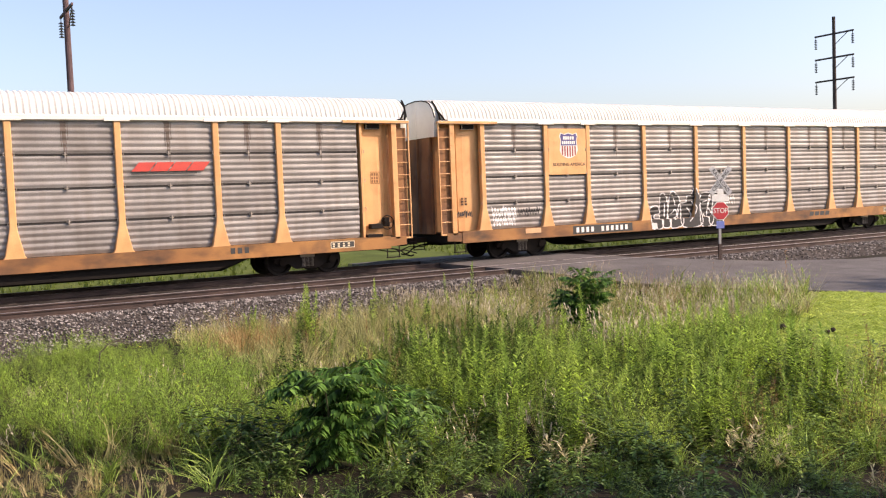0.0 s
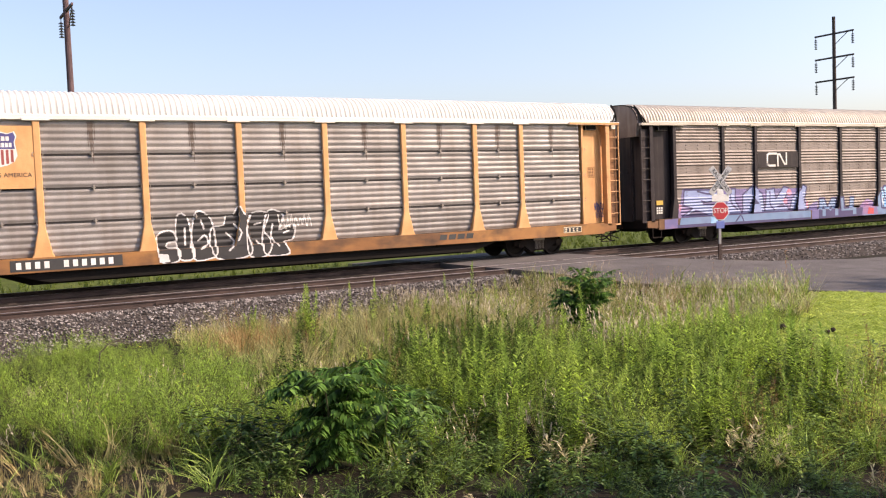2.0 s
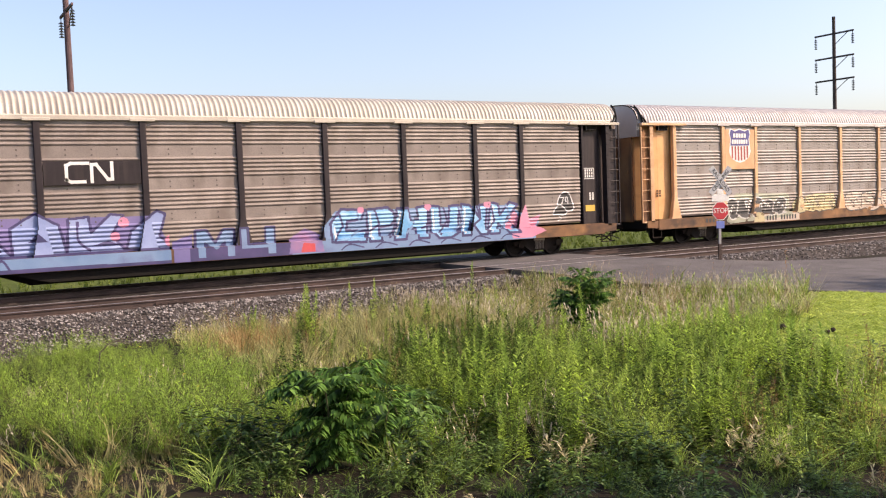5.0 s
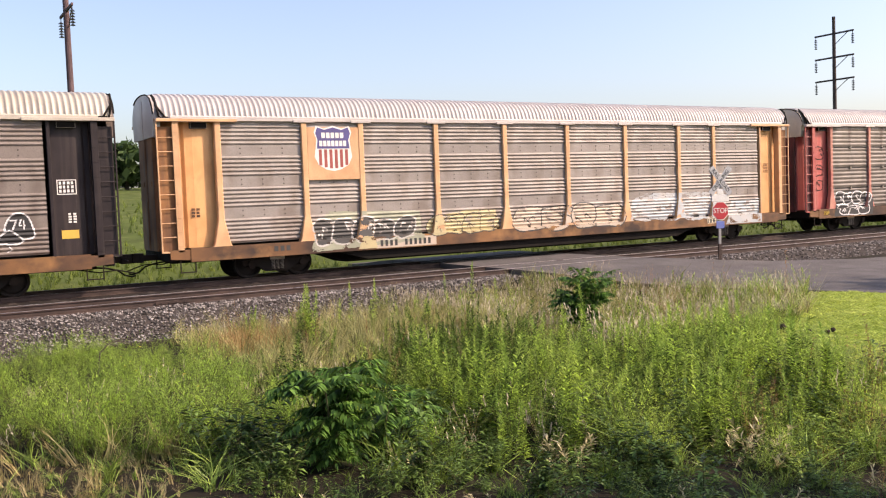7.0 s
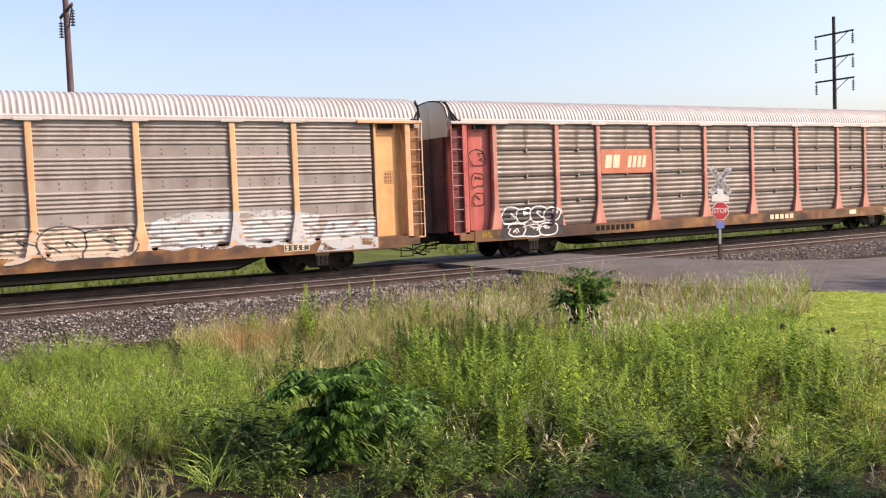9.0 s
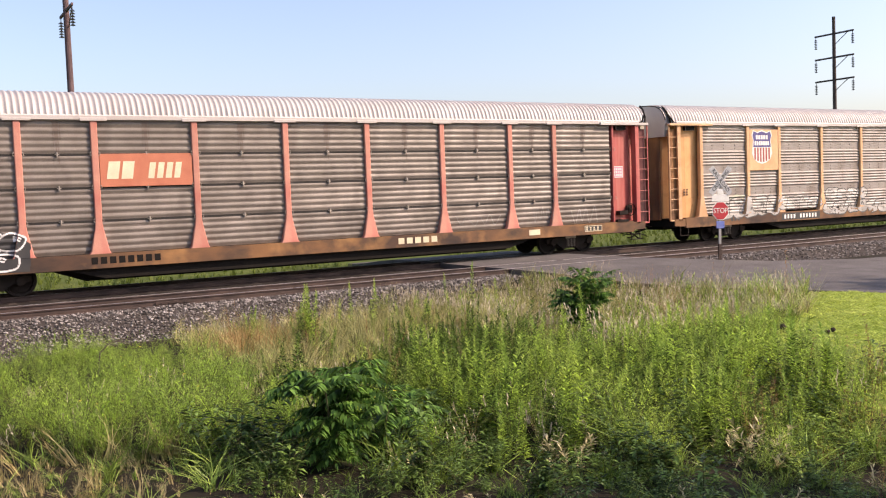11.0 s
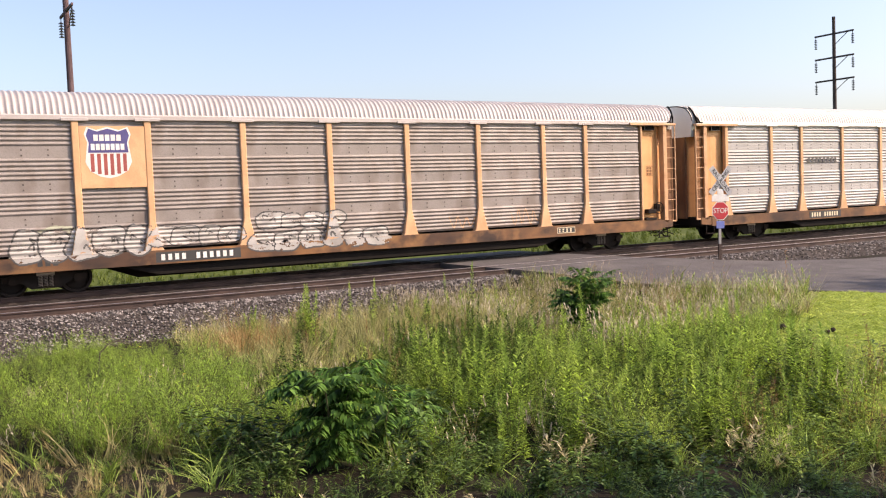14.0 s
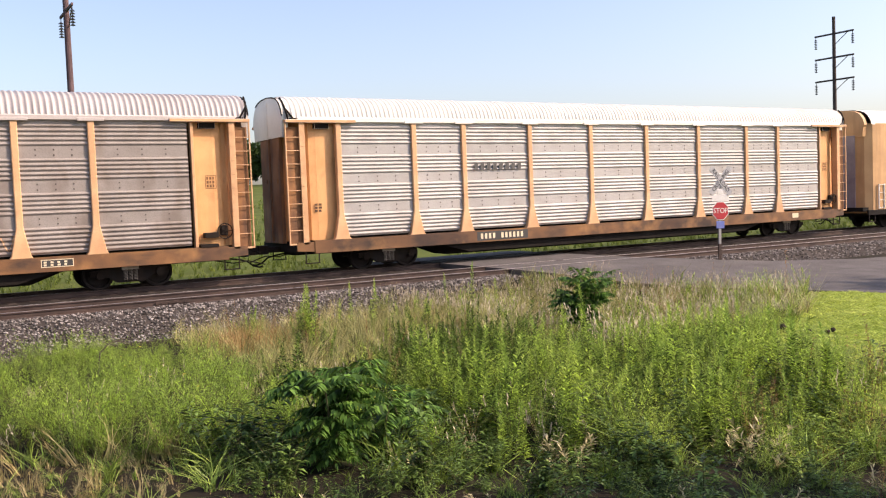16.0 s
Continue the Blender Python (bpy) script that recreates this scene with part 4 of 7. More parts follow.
def build_rack_car(label, style, paint, panel, roof, gable, sill, end_paint=None, plates=(), brake=True, dark_end_paint=None, post_paint=None):
    """A fully enclosed autorack on its flat car. plates: bays whose upper part is a plain painted plate."""
    car = empty("autorack_car", label, "freight car", "cars of the moving train")
    pk, sk, rk = paint.name, sill.name, roof.name
    end_paint = end_paint or paint
    ek = end_paint.name
    # end doors and ladder backs: yellow and red cars get shade painted in
    dark_end_paint = dark_end_paint or {M["red"]: M["red_end"], M["brown"]: M["brown"]}.get(end_paint, M["yellow_end"])
    link("underframe", underframe_mesh(), car)

    def sill_make():
        bm = bmesh.new()
        add_prism(bm, [(-1.52, 0.68), (-1.40, 0.68), (-1.40, 0.74), (-1.46, 0.74), (-1.46, 1.04), (-1.34, 1.04), (-1.34, 1.09), (-1.52, 1.09)], "x", -12.9, 12.9)
        for s in (-1, 1):
            add_prism(bm, [(s * 12.9, 0.74), (s * 13.5, 0.78), (s * 13.5, 1.05), (s * 12.9, 1.05)], "y", -1.50, -1.40)
        return as_mesh("side_sill", bm, [sill])
    sm = cached(("sill", sk), sill_make)
    link("side_sill", sm, car)
    link("side_sill", sm, car, m=FLIP)
    part("end_sill", box(13.3, 13.55, -1.45, 1.45, 0.72, 1.04, 0.02), M["black"], car)
    part("end_sill", box(-13.55, -13.3, -1.45, 1.45, 0.72, 1.04, 0.02), M["black"], car)

    # folded side sheets, bay by bay
    rows = PROFILE[style]
    for bay, (pa, pb) in enumerate(zip(POSTS, POSTS[1:])):
        w = pb - pa - 0.16
        for tier in sorted({q[2] for q in rows}):
            def sheet():
                rr = [(z, BASE_OUT - tuck(z) + o) for z, o, k in rows if k == tier]
                return as_mesh("side_panel", sheet_rows(rr, -w / 2, w / 2), [panel])
            me = cached(("panel", style, round(w, 2), tier, panel.name), sheet)
            mid = (pa + pb) / 2
            link("side_panel", me, car, m=pose(mid, 0, 0))
            if tier == 0 or style == "A":
                link("side_panel", me, car, m=pose(mid, 0, 0) @ FLIP)
        if style == "A":
            tierh = (Z_EAVE - Z_DECK) / 4

            def latch():
                bm = bmesh.new()
                add_box(bm, -0.02, 0.02, -1.475, -1.38, -0.07, 0.06, 0, 0.006)
                add_box(bm, -0.06, 0.06, -1.46, -1.38, -0.012, 0.012)
                return as_mesh("latch", bm, [M["bright"]])
            seam = cached(("seam", round(w, 2)), lambda: as_mesh("seam", box(-w / 2, w / 2, -1.416, -1.375, -0.024, 0.024), [M["seam"]]))
            for k in range(1, 4):
                z = Z_DECK + k * tierh
                link("seam", seam, car, m=pose((pa + pb) / 2, 0, z))
                link("latch", cached("latch", latch), car, m=pose((pa + pb) / 2, 0, z))
        else:
            bolt = cached("bolt", lambda: as_mesh("bolt", box(-0.02, 0.02, -BASE_OUT - 0.012, -BASE_OUT + 0.01, -0.022, 0.022, 0.005), [M["bolt"]]))
            for g in range(3):
                for up in (0.08, 0.23):
                    z = Z_DECK + 0.07 + 0.757 + 0.952 * g + up
                    for x in (-0.7, 0.0, 0.7):
                        link("bolt", bolt, car, m=pose((pa + pb) / 2 + x * w / 2.7, 0, z))
    if style == "A":
        for pa, pb in zip(POSTS, POSTS[1:]):
            link("rust_streak", streak_mesh(), car, m=pose((pa + pb) / 2, 0, 0))
    for x in POSTS:
        me = post_mesh(post_paint or paint, (post_paint or paint).name)
        if x > 11:
            link("end_strip", cached(("strip", pk), lambda: as_mesh("end_strip", box(-0.05, 0.04, -1.45, -1.2, Z_DECK, Z_EAVE, 0.01), [paint])), car, m=pose(x + 0.06, 0, 0))
        else:
            link("post", me, car, m=pose(x, 0, 0))
        link("post", me, car, m=pose(x, 0, 0) @ FLIP)
        if style == "A":
            for k in range(1, 4):
                z = Z_DECK + k * (Z_EAVE - Z_DECK) / 4
                link("tie_hook", hinge_mesh(), car, m=pose(x + 0.1, 0, z))
                link("tie_hook", mirrored("hook", hinge_mesh()), car, m=pose(x - 0.1, 0, z))
        br = cached(("bracket", rk), lambda: as_mesh("bracket", box(-0.36, 0.36, -1.525, -1.40, 4.84, 4.93, 0.01), [roof]))
        if abs(x) < 11:
            link("bracket", br, car, m=pose(x, 0, 0))
            link("bracket", br, car, m=pose(x, 0, 0) @ FLIP)

    def rail_make():
        bm = bmesh.new()
        add_prism(bm, [(-1.50, 4.88), (-1.36, 4.84), (-1.36, 5.03), (-1.47, 5.03), (-1.50, 4.99)], "x", -13.3, 13.3)
        for s in (-1, 1):
            a, b = sorted((s * 11.3, s * 13.74))
            add_box(bm, a, b, -1.56, -1.40, 4.84, 4.94, 2, 0.01)
            a, b = sorted((s * 12.2, s * 12.7))
            add_box(bm, a, b, -1.40, -1.24, 4.655, 4.84, 1, 0.01)
        return as_mesh("top_rail", bm, [roof, M["black"], paint if paint in (M["yellow"], M["yellow_old"]) else roof])
    tm = cached(("top_rail", rk, pk), rail_make)
    link("top_rail", tm, car)
    link("top_rail", tm, car, m=FLIP)
    link("roof", roof_mesh(roof, rk), car)
    gm = gable_mesh(gable, gable.name)
    link("roof_end", gm, car)
    link("roof_end", gm, car, m=FLIP)
    for name, me, sym in (("corner_wall", corner_mesh(end_paint, ek), True), ("ladder", ladder_mesh(paint, pk), True), ("end_door", door_mesh(dark_end_paint or end_paint, (dark_end_paint or end_paint).name), True)):
        mi = mirrored((name, me.name), me)
        obs = [link(name, me, car), link(name, mi, car)]
        if name != "ladder":
            link(name, me, car, m=FLIP)
            link(name, mi, car, m=FLIP)
        if name == "ladder":
            rung = cached(("rung", pk), lambda: as_mesh("rung", tube([(13.25, -1.478, 0), (13.72, -1.478, 0)], 0.014, 6), [paint]))
            for i in range(9):
                z = 1.02 + i * 0.42
                link("rung", rung, obs[0], m=pose(0, 0, z))
                link("rung", mirrored(("rung", pk), rung), obs[1], m=pose(0, 0, z))
    # roof-end grab iron and door gear, as both ends of the rack carry them
    for s in (-1, 1):
        bm = bmesh.new()
        add_tube(bm, [(s * 13.60, -1.50, 4.90), (s * 13.66, -1.46, 5.18), (s * 13.70, -1.32, 5.46), (s * 13.72, -1.12, 5.645)], 0.034, 5)
        add_tube(bm, [(s * 13.66, -1.42, 5.28), (s * 13.40, -1.52, 4.90)], 0.03, 5)
        add_box(bm, s * 13.45 - 0.1, s * 13.45 + 0.1, -1.53, -1.30, 4.885, 4.985)
        part("roof_grab", bm, M["black"], car)
        part("roof_trim", tube([(s * 13.765, -y * 0.935, z - 0.012) for y, z in ROOF_PROFILE[1:]] + [(s * 13.765, y * 0.935, z - 0.012) for y, z in ROOF_PROFILE[-2:3:-1]], 0.022, 5), M["black"], car)
    if brake:
        link("hand_brake", brake_mesh(), car)
    # plate added behind the ladders, its dark colour holding shade and grime
    back = cached(("ladder_back", dark_end_paint.name), lambda: as_mesh("ladder_back", box(13.24, 13.68, -1.38, -1.355, 1.0, 4.7, 0.004), [dark_end_paint]))
    link("ladder_back", back, car)
    link("ladder_back", mirrored(("ladder_back", dark_end_paint.name), back), car)
    for bay, z0 in plates:
        pa, pb = POSTS[bay], POSTS[bay + 1]
        part("logo_plate", box(pa + 0.1, pb - 0.1, -1.475, -1.46, z0, 4.70, 0.004), paint, car, "plain painted plate")
    car["wheel_count"] = 8
    return car, build_running_gear(car)

# ---- the eight cars, first to last
CARS = []


def paint_on(car, cv, style, mats, label):
    """Links the sprayed shapes, one object for each that stands apart."""
    used = np.where(cv.a.any(axis=0))[0]
    whole = cv.a.copy()
    for run in np.split(used, np.where(np.diff(used) > 6)[0] + 1):
        if len(run) > 8:
            cv.a = np.zeros_like(whole)
            cv.a[:, run[0]:run[-1] + 1] = whole[:, run[0]:run[-1] + 1]
            tagged(link("graffiti", cv.mesh(style, mats), car), label)


def sill_marks(car, x0, x1, z0, z1, dark, mt, seed):
    if dark:
        plate(car, "mark_panel", x0 - 0.15, x1 + 0.15, z0 - 0.06, z1 + 0.06, 1.526, M["letter_black"] if dark == 1 else M["spray_tan"])
    bars(car, "reporting_mark", x0, x0 + (x1 - x0) * 0.36, z0, z1, 4, mt, 1.532, seed, gap=0.45)
    bars(car, "number_bars", x0 + (x1 - x0) * 0.46, x1, z0, z1, 6, mt, 1.532, seed + 1, gap=0.45)


def test_stencil(car, x):
    plate(car, "test_stencil", x, x + 0.85, 0.80, 1.02, 1.526, M["letter_black"])
    frame_lines(car, "stencil_border", x, x + 0.85, 0.80, 1.02, 1.531, M["cream"], 0.022)
    bars(car, "stencil_bars", x + 0.07, x + 0.78, 0.84, 0.99, 4, M["cream"], 1.531, 7, rows=2, gap=0.5)


def small_stencils(car, mt, seed):
    frame_lines(car, "stencil_border", 12.36, 12.7, 2.85, 3.25, 1.246, mt, 0.015)
    bars(car, "stencil_bars", 12.40, 12.67, 2.89, 3.24, 3, mt, 1.246, seed, rows=3, gap=0.3)
    bars(car, "stencil_bars", -12.75, -12.45, 2.0, 2.3, 2, mt, 1.246, seed + 3, rows=3, gap=0.25)


# first car: yellow, grey folded panels, white roof, slanted red lettering
car, sets = build_rack_car("yellow autorack with grey folded panels and white ribbed roof", "A", M["yellow"], M["panel_grey"], M["roof_white"], M["roof_white"], M["yellow_sill"])
bars(car, "logo_bars", 4.62, 6.75, 3.40, 3.66, 4, M["logo_red"], 1.455, 2, gap=0.08, slant=0.22)
bars(car, "logo_underline", 4.60, 6.5, 3.31, 3.35, 1, M["letter_black"], 1.455, 2, gap=0.0, slant=0.02)
test_stencil(car, 10.7)
small_stencils(car, M["yellow_dirty"], 4)
bars(car, "sill_stencil", 7.4, 8.05, 0.84, 1.02, 3, M["letter_black"], 1.526, 5, gap=0.35)
CARS.append((car, sets))

# second car: the same kind, with a shield plate and a black spray-painted block
car, sets = build_rack_car("yellow autorack with grey folded panels and black-and-white graffiti", "A", M["yellow"], M["panel_grey"], M["roof_white"], M["roof_white"], M["yellow_sill"], plates=((1, 2.99),), brake=False)
shield(car, -8.06, 4.07, 0.80, 0.90, 1.478)
link("slogan", text_mesh("BUILDING AMERICA", 0.17, M["letter_black"]), car, m=pose(-8.06, -1.48, 3.36))
sill_marks(car, -7.85, -5.2, 0.79, 0.98, 1, M["white"], 3)
small_stencils(car, M["yellow_dirty"], 9)
test_stencil(car, 10.9)
plate(car, "sill_plate", -10.2, -9.5, 0.88, 1.06, 1.534, M["yellow_old"])
cv = Canvas(-4.15, 1.0, 0.69, 2.3)
letters = [[(-3.95, 0.74), (-4.02, 1.5), (-3.6, 1.64), (-3.45, 1.34), (-3.72, 1.28), (-3.72, 1.14), (-3.42, 1.1), (-3.46, 0.74)],
           [(-3.45, 1.0), (-3.43, 2.04), (-3.1, 1.98), (-2.97, 1.0), (-3.05, 0.76), (-3.36, 0.76)],
           [(-2.98, 0.76), (-3.0, 1.5), (-2.84, 2.16), (-2.5, 2.06), (-2.33, 1.7), (-2.28, 0.9), (-2.55, 0.74)],
           [(-2.3, 0.74), (-2.42, 1.6), (-2.02, 1.74), (-1.95, 2.0), (-1.72, 2.02), (-1.52, 2.3), (-1.36, 2.04), (-1.16, 1.98), (-1.33, 1.55), (-1.22, 0.8)],
           [(-1.25, 0.74), (-1.32, 1.5), (-1.1, 2.06), (-0.58, 2.02), (-0.74, 1.5), (-0.52, 1.2), (-0.7, 0.74)],
           [(-0.72, 0.74), (-0.8, 1.2), (-0.6, 2.1), (-0.08, 1.96), (-0.24, 1.5), (0.27, 1.68), (0.22, 1.2), (-0.1, 1.1), (0.02, 0.74)]]
letters = [curve(b, True, 4)[:-1] for b in letters]
for b in letters:
    cv.fill(b, 1)
for b in letters:
    cv.line(b + b[:1], 0.046, 2)
for st in ([(-3.2, 1.7), (-3.2, 1.2)], [(-2.8, 1.3), (-2.6, 1.45), (-2.5, 1.2), (-2.75, 1.05)], [(-2.7, 1.9), (-2.62, 1.65)], [(-1.95, 1.5), (-1.7, 1.2), (-1.9, 0.95)], [(-1.7, 1.75), (-1.5, 1.5), (-1.6, 1.25)],
           [(-1.05, 1.7), (-0.85, 1.75)], [(-1.0, 1.2), (-0.85, 1.05)], [(-0.45, 1.7), (-0.5, 1.3), (-0.3, 1.0)], [(-0.1, 1.4), (0.08, 1.45)]):
    cv.line(curve(st) if len(st) > 2 else st, 0.05, 2)
cv.fill([(-4.0, 0.72), (-3.7, 0.72), (-3.75, 0.95), (-4.0, 0.98)], 2)
scrawl(cv, -0.25, 0.85, 1.55, 1.9, 16, 3, 8, 0.035)
paint_on(car, cv, "A", ("spray_black", "spray_white", "spray_silver"), "black graffiti block with white outline")
cv = Canvas(-13.0, -9.2, 1.1, 2.05)
scrawl(cv, -11.55, -10.5, 1.55, 1.85, 18, 1, 1, 0.05)
scrawl(cv, -11.5, -10.55, 1.25, 1.5, 18, 1, 2, 0.045)
scrawl(cv, -10.4, -9.45, 1.55, 1.8, 17, 2, 3, 0.032)
scrawl(cv, -12.95, -12.3, 1.6, 1.8, 16, 2, 4, 0.03)
paint_on(car, cv, "A", ("spray_white", "spray_black"), "white and black scrawled tags")
for k in range(4):
    bars(car, "logo_bar", 5.5 + 0.36 * k, 5.78 + 0.36 * k, 0.84, 1.02, 1, M["letter_black"], 1.526, 4, gap=0.0, slant=0.05)
cv = Canvas(12.56, 13.45, 1.1, 2.1)
scrawl(cv, 12.66, 13.33, 1.55, 1.85, 14, 1, 71, 0.035)
scrawl(cv, 12.71, 13.33, 1.3, 1.5, 12, 1, 72, 0.03)
paint_on(car, cv, "A", ("spray_purple",), "small purple scrawled tag")
CARS.append((car, sets))

# third car: dark brown rack with a long blue and purple piece
car, sets = build_rack_car("dark brown autorack with soiled panels and long blue graffiti", "B", M["brown"], M["panel_brown"], M["roof_tan"], M["cap_brown"], M["yellow_dirty"], end_paint=M["brown"], brake=False)
part("logo_plate", box(-7.02, -4.40, -1.475, -1.465, 3.05, 3.72, 0.004), M["brown"], car)
bm = bmesh.new()
for pts in ([(-6.42, 3.2), (-6.42, 3.6), (-6.3, 3.66), (-5.85, 3.66)], [(-6.42, 3.2), (-6.3, 3.14), (-5.95, 3.14)], [(-5.75, 3.14), (-5.75, 3.62), (-5.62, 3.62), (-5.32, 3.2), (-5.2, 3.2), (-5.2, 3.66)]):
    for j, ((xa, za), (xb, zb)) in enumerate(zip(pts, pts[1:])):
        d = Vector((xb - xa, zb - za)).normalized() * 0.045
        add_flat(bm, [(xa - d.x - d.y, za - d.y + d.x), (xa - d.x + d.y, za - d.y - d.x), (xb + d.x + d.y, zb + d.y - d.x), (xb + d.x - d.y, zb + d.y + d.x)], -1.479 - 0.002 * j)
part("logo_lines", bm, M["white"], car)
cv = Canvas(-12.6, -3.64, 0.69, 2.45)
cv.fill([(-12.6, 0.69), (-11.9, 0.69), (-11.8, 1.5), (-11.2, 1.9), (-11.6, 1.1), (-12.6, 1.06)], 4)
cv.fill([(-11.8, 0.69), (-3.2, 0.69), (-3.2, 1.09), (-11.7, 1.09)], 5)
cv.fill([(-10.4, 0.69), (-8.6, 0.69), (-8.9, 1.09), (-10.2, 1.09)], 5)
cv.fill([(-11.7, 1.1), (-11.45, 2.28), (-8.9, 2.2), (-4.1, 2.1), (-3.6, 1.1)], 4)
cv.fill([(-11.9, 0.69), (-3.64, 0.69), (-3.64, 0.78), (-11.9, 0.82)], 2)
blocks = [[(-11.5, 1.12), (-10.9, 1.45), (-11.45, 1.6), (-11.35, 2.22), (-9.3, 2.2), (-9.5, 1.75), (-10.3, 1.62), (-9.0, 1.5), (-9.2, 1.12)],
          [(-9.1, 1.12), (-8.9, 2.2), (-8.35, 2.2), (-8.4, 1.7), (-7.9, 1.12)],
          [(-7.9, 1.12), (-7.95, 1.9), (-7.3, 2.3), (-6.7, 1.95), (-6.5, 1.12)],
          [(-6.5, 1.12), (-6.45, 2.1), (-5.9, 2.15), (-5.85, 1.7), (-5.3, 2.2), (-4.95, 2.15), (-5.3, 1.6), (-4.9, 1.12)],
          [(-4.9, 1.15), (-4.75, 1.7), (-4.0, 2.25), (-3.75, 2.15), (-3.95, 1.5), (-3.5, 1.12)]]
for b in blocks:
    cv.fill(b, 1)
    cv.line(b + b[:1], 0.075, 2)
for b in ([(-11.3, 1.15), (-10.7, 1.4), (-9.9, 1.15)], [(-7.5, 1.5), (-7.25, 1.75), (-7.0, 1.5)], [(-5.9, 1.3), (-5.4, 1.45), (-5.0, 1.3)]):
    cv.fill(b, 2)
for st in ([(-10.6, 2.15), (-9.9, 2.02), (-9.3, 2.15)], [(-10.4, 1.75), (-9.9, 1.62), (-9.2, 1.7)], [(-8.7, 2.1), (-8.6, 1.6), (-8.2, 1.3)], [(-6.2, 2.0), (-6.2, 1.5), (-5.9, 1.2)], [(-8.5, 0.8), (-8.2, 1.05), (-8.0, 0.75)]):
    cv.line(curve(st), 0.07, 2)
for p, q, rr in ((-8.75, 2.15, 0.13), (-4.95, 1.95, 0.16), (-5.2, 1.55, 0.14), (-11.65, 1.5, 0.15), (-3.6, 1.35, 0.2)):
    cv.fill([(p + rr * math.cos(a), q + rr * math.sin(a)) for a in (0, 0.8, 1.6, 2.4, 3.2, 4.0, 4.8, 5.6)], 3)
cv.fill([(-10.0, 0.8), (-9.5, 0.8), (-9.5, 1.05), (-10.0, 1.05)], 6)
paint_on(car, cv, "B", ("spray_blue", "spray_purple", "spray_pink", "spray_mauve", "spray_slate", "spray_sky"), "pale blue block graffiti edged in purple")
cv = Canvas(-3.7, 10.2, 0.69, 2.1)
cv.fill([(-3.6, 0.69), (9.6, 0.69), (9.6, 1.05), (-3.6, 1.09)], 1)
cv.fill([(-3.6, 0.69), (-3.0, 0.69), (-3.0, 1.5), (-3.6, 1.3)], 3)
cv.fill([(-3.1, 0.69), (0.1, 0.69), (0.1, 1.09), (-3.1, 1.09)], 2)
for b in ([(-2.9, 0.75), (-2.9, 1.6), (-2.55, 1.6), (-2.3, 1.2), (-2.05, 1.6), (-1.7, 1.6), (-1.7, 0.75), (-2.0, 0.75), (-2.0, 1.2), (-2.3, 0.95), (-2.6, 1.2), (-2.6, 0.75)],
          [(-1.3, 1.6), (-1.3, 1.1), (-0.7, 1.1), (-0.7, 1.6), (-0.4, 1.6), (-0.4, 0.75), (-0.7, 0.75), (-0.7, 0.95), (-1.55, 0.95), (-1.55, 1.6)]):
    cv.fill(b, 1)
    cv.line(b + b[:1], 0.07, 2)
cv.fill([(0.0, 0.72), (1.2, 0.72), (1.1, 1.3), (0.6, 1.5), (0.1, 1.2)], 3)
cv.fill([(0.4, 0.74), (0.9, 0.74), (0.9, 1.0), (0.5, 1.05)], 6)
cv.fill([(1.3, 0.75), (1.2, 1.5), (1.7, 2.0), (8.6, 1.95), (9.2, 1.5), (9.9, 1.3), (9.6, 0.9)], 1)
cv.fill([(8.4, 1.1), (8.6, 1.9), (8.95, 1.5), (9.2, 1.95), (9.4, 1.4), (9.95, 1.55), (9.7, 1.15), (10.1, 0.95), (9.4, 0.72), (8.6, 0.72)], 7)
glyphs = [[(1.5, 1.0), (1.45, 1.6), (1.9, 2.05), (2.75, 2.0), (2.6, 1.7), (2.1, 1.65), (2.05, 1.35), (2.8, 1.3), (2.7, 0.95)],
          [(2.85, 0.95), (2.8, 2.0), (3.6, 2.05), (3.95, 1.75), (3.7, 1.45), (3.25, 1.4), (3.3, 0.95)],
          [(3.75, 0.95), (3.95, 2.0), (4.35, 2.0), (4.4, 1.6), (4.75, 1.62), (4.7, 2.0), (5.15, 2.05), (5.1, 0.95), (4.7, 0.95), (4.65, 1.3), (4.3, 1.28), (4.2, 0.95)],
          [(5.25, 1.15), (5.2, 2.05), (5.6, 2.0), (5.65, 1.35), (5.95, 1.3), (6.0, 2.0), (6.4, 2.02), (6.35, 1.1), (6.0, 0.92), (5.5, 0.92)],
          [(6.45, 0.95), (6.5, 2.05), (6.85, 2.0), (7.2, 1.5), (7.2, 2.0), (7.55, 1.98), (7.5, 0.95), (7.2, 0.95), (6.85, 1.4), (6.8, 0.95)],
          [(7.6, 0.95), (7.7, 2.08), (8.05, 2.0), (8.1, 1.6), (8.55, 2.05), (8.9, 1.95), (8.4, 1.45), (8.95, 0.95), (8.45, 0.95), (8.05, 1.3), (8.0, 0.95)]]
for b in glyphs:
    cv.fill(b, 5)
    cv.line([(b[0][0] + 0.12, b[0][1] + 0.1), (b[1][0] + 0.14, b[1][1] - 0.15)], 0.06, 4)
for b in glyphs:
    cv.line(b + b[:1], 0.09, 2)
for i in range(11):
    p = 1.6 + i * 0.66
    cv.line([(p, 1.05 + 0.12 * (i % 3)), (p + 0.35, 1.5 - 0.1 * (i % 2)), (p + 0.2, 1.95)], 0.075, (2, 1, 2)[i % 3])
for p, q, rr in ((2.6, 2.0, 0.12), (5.15, 2.02, 0.14), (7.6, 2.02, 0.16), (8.5, 1.2, 0.15)):
    cv.fill([(p + rr * math.cos(a), q + rr * math.sin(a)) for a in (0, 0.8, 1.6, 2.4, 3.2, 4.0, 4.8, 5.6)], 7)
for i in range(6):
    p = 1.8 + i * 1.25
    cv.line(curve([(p, 0.74), (p + 0.3, 0.9), (p + 0.8, 0.78)]), 0.045, 2)
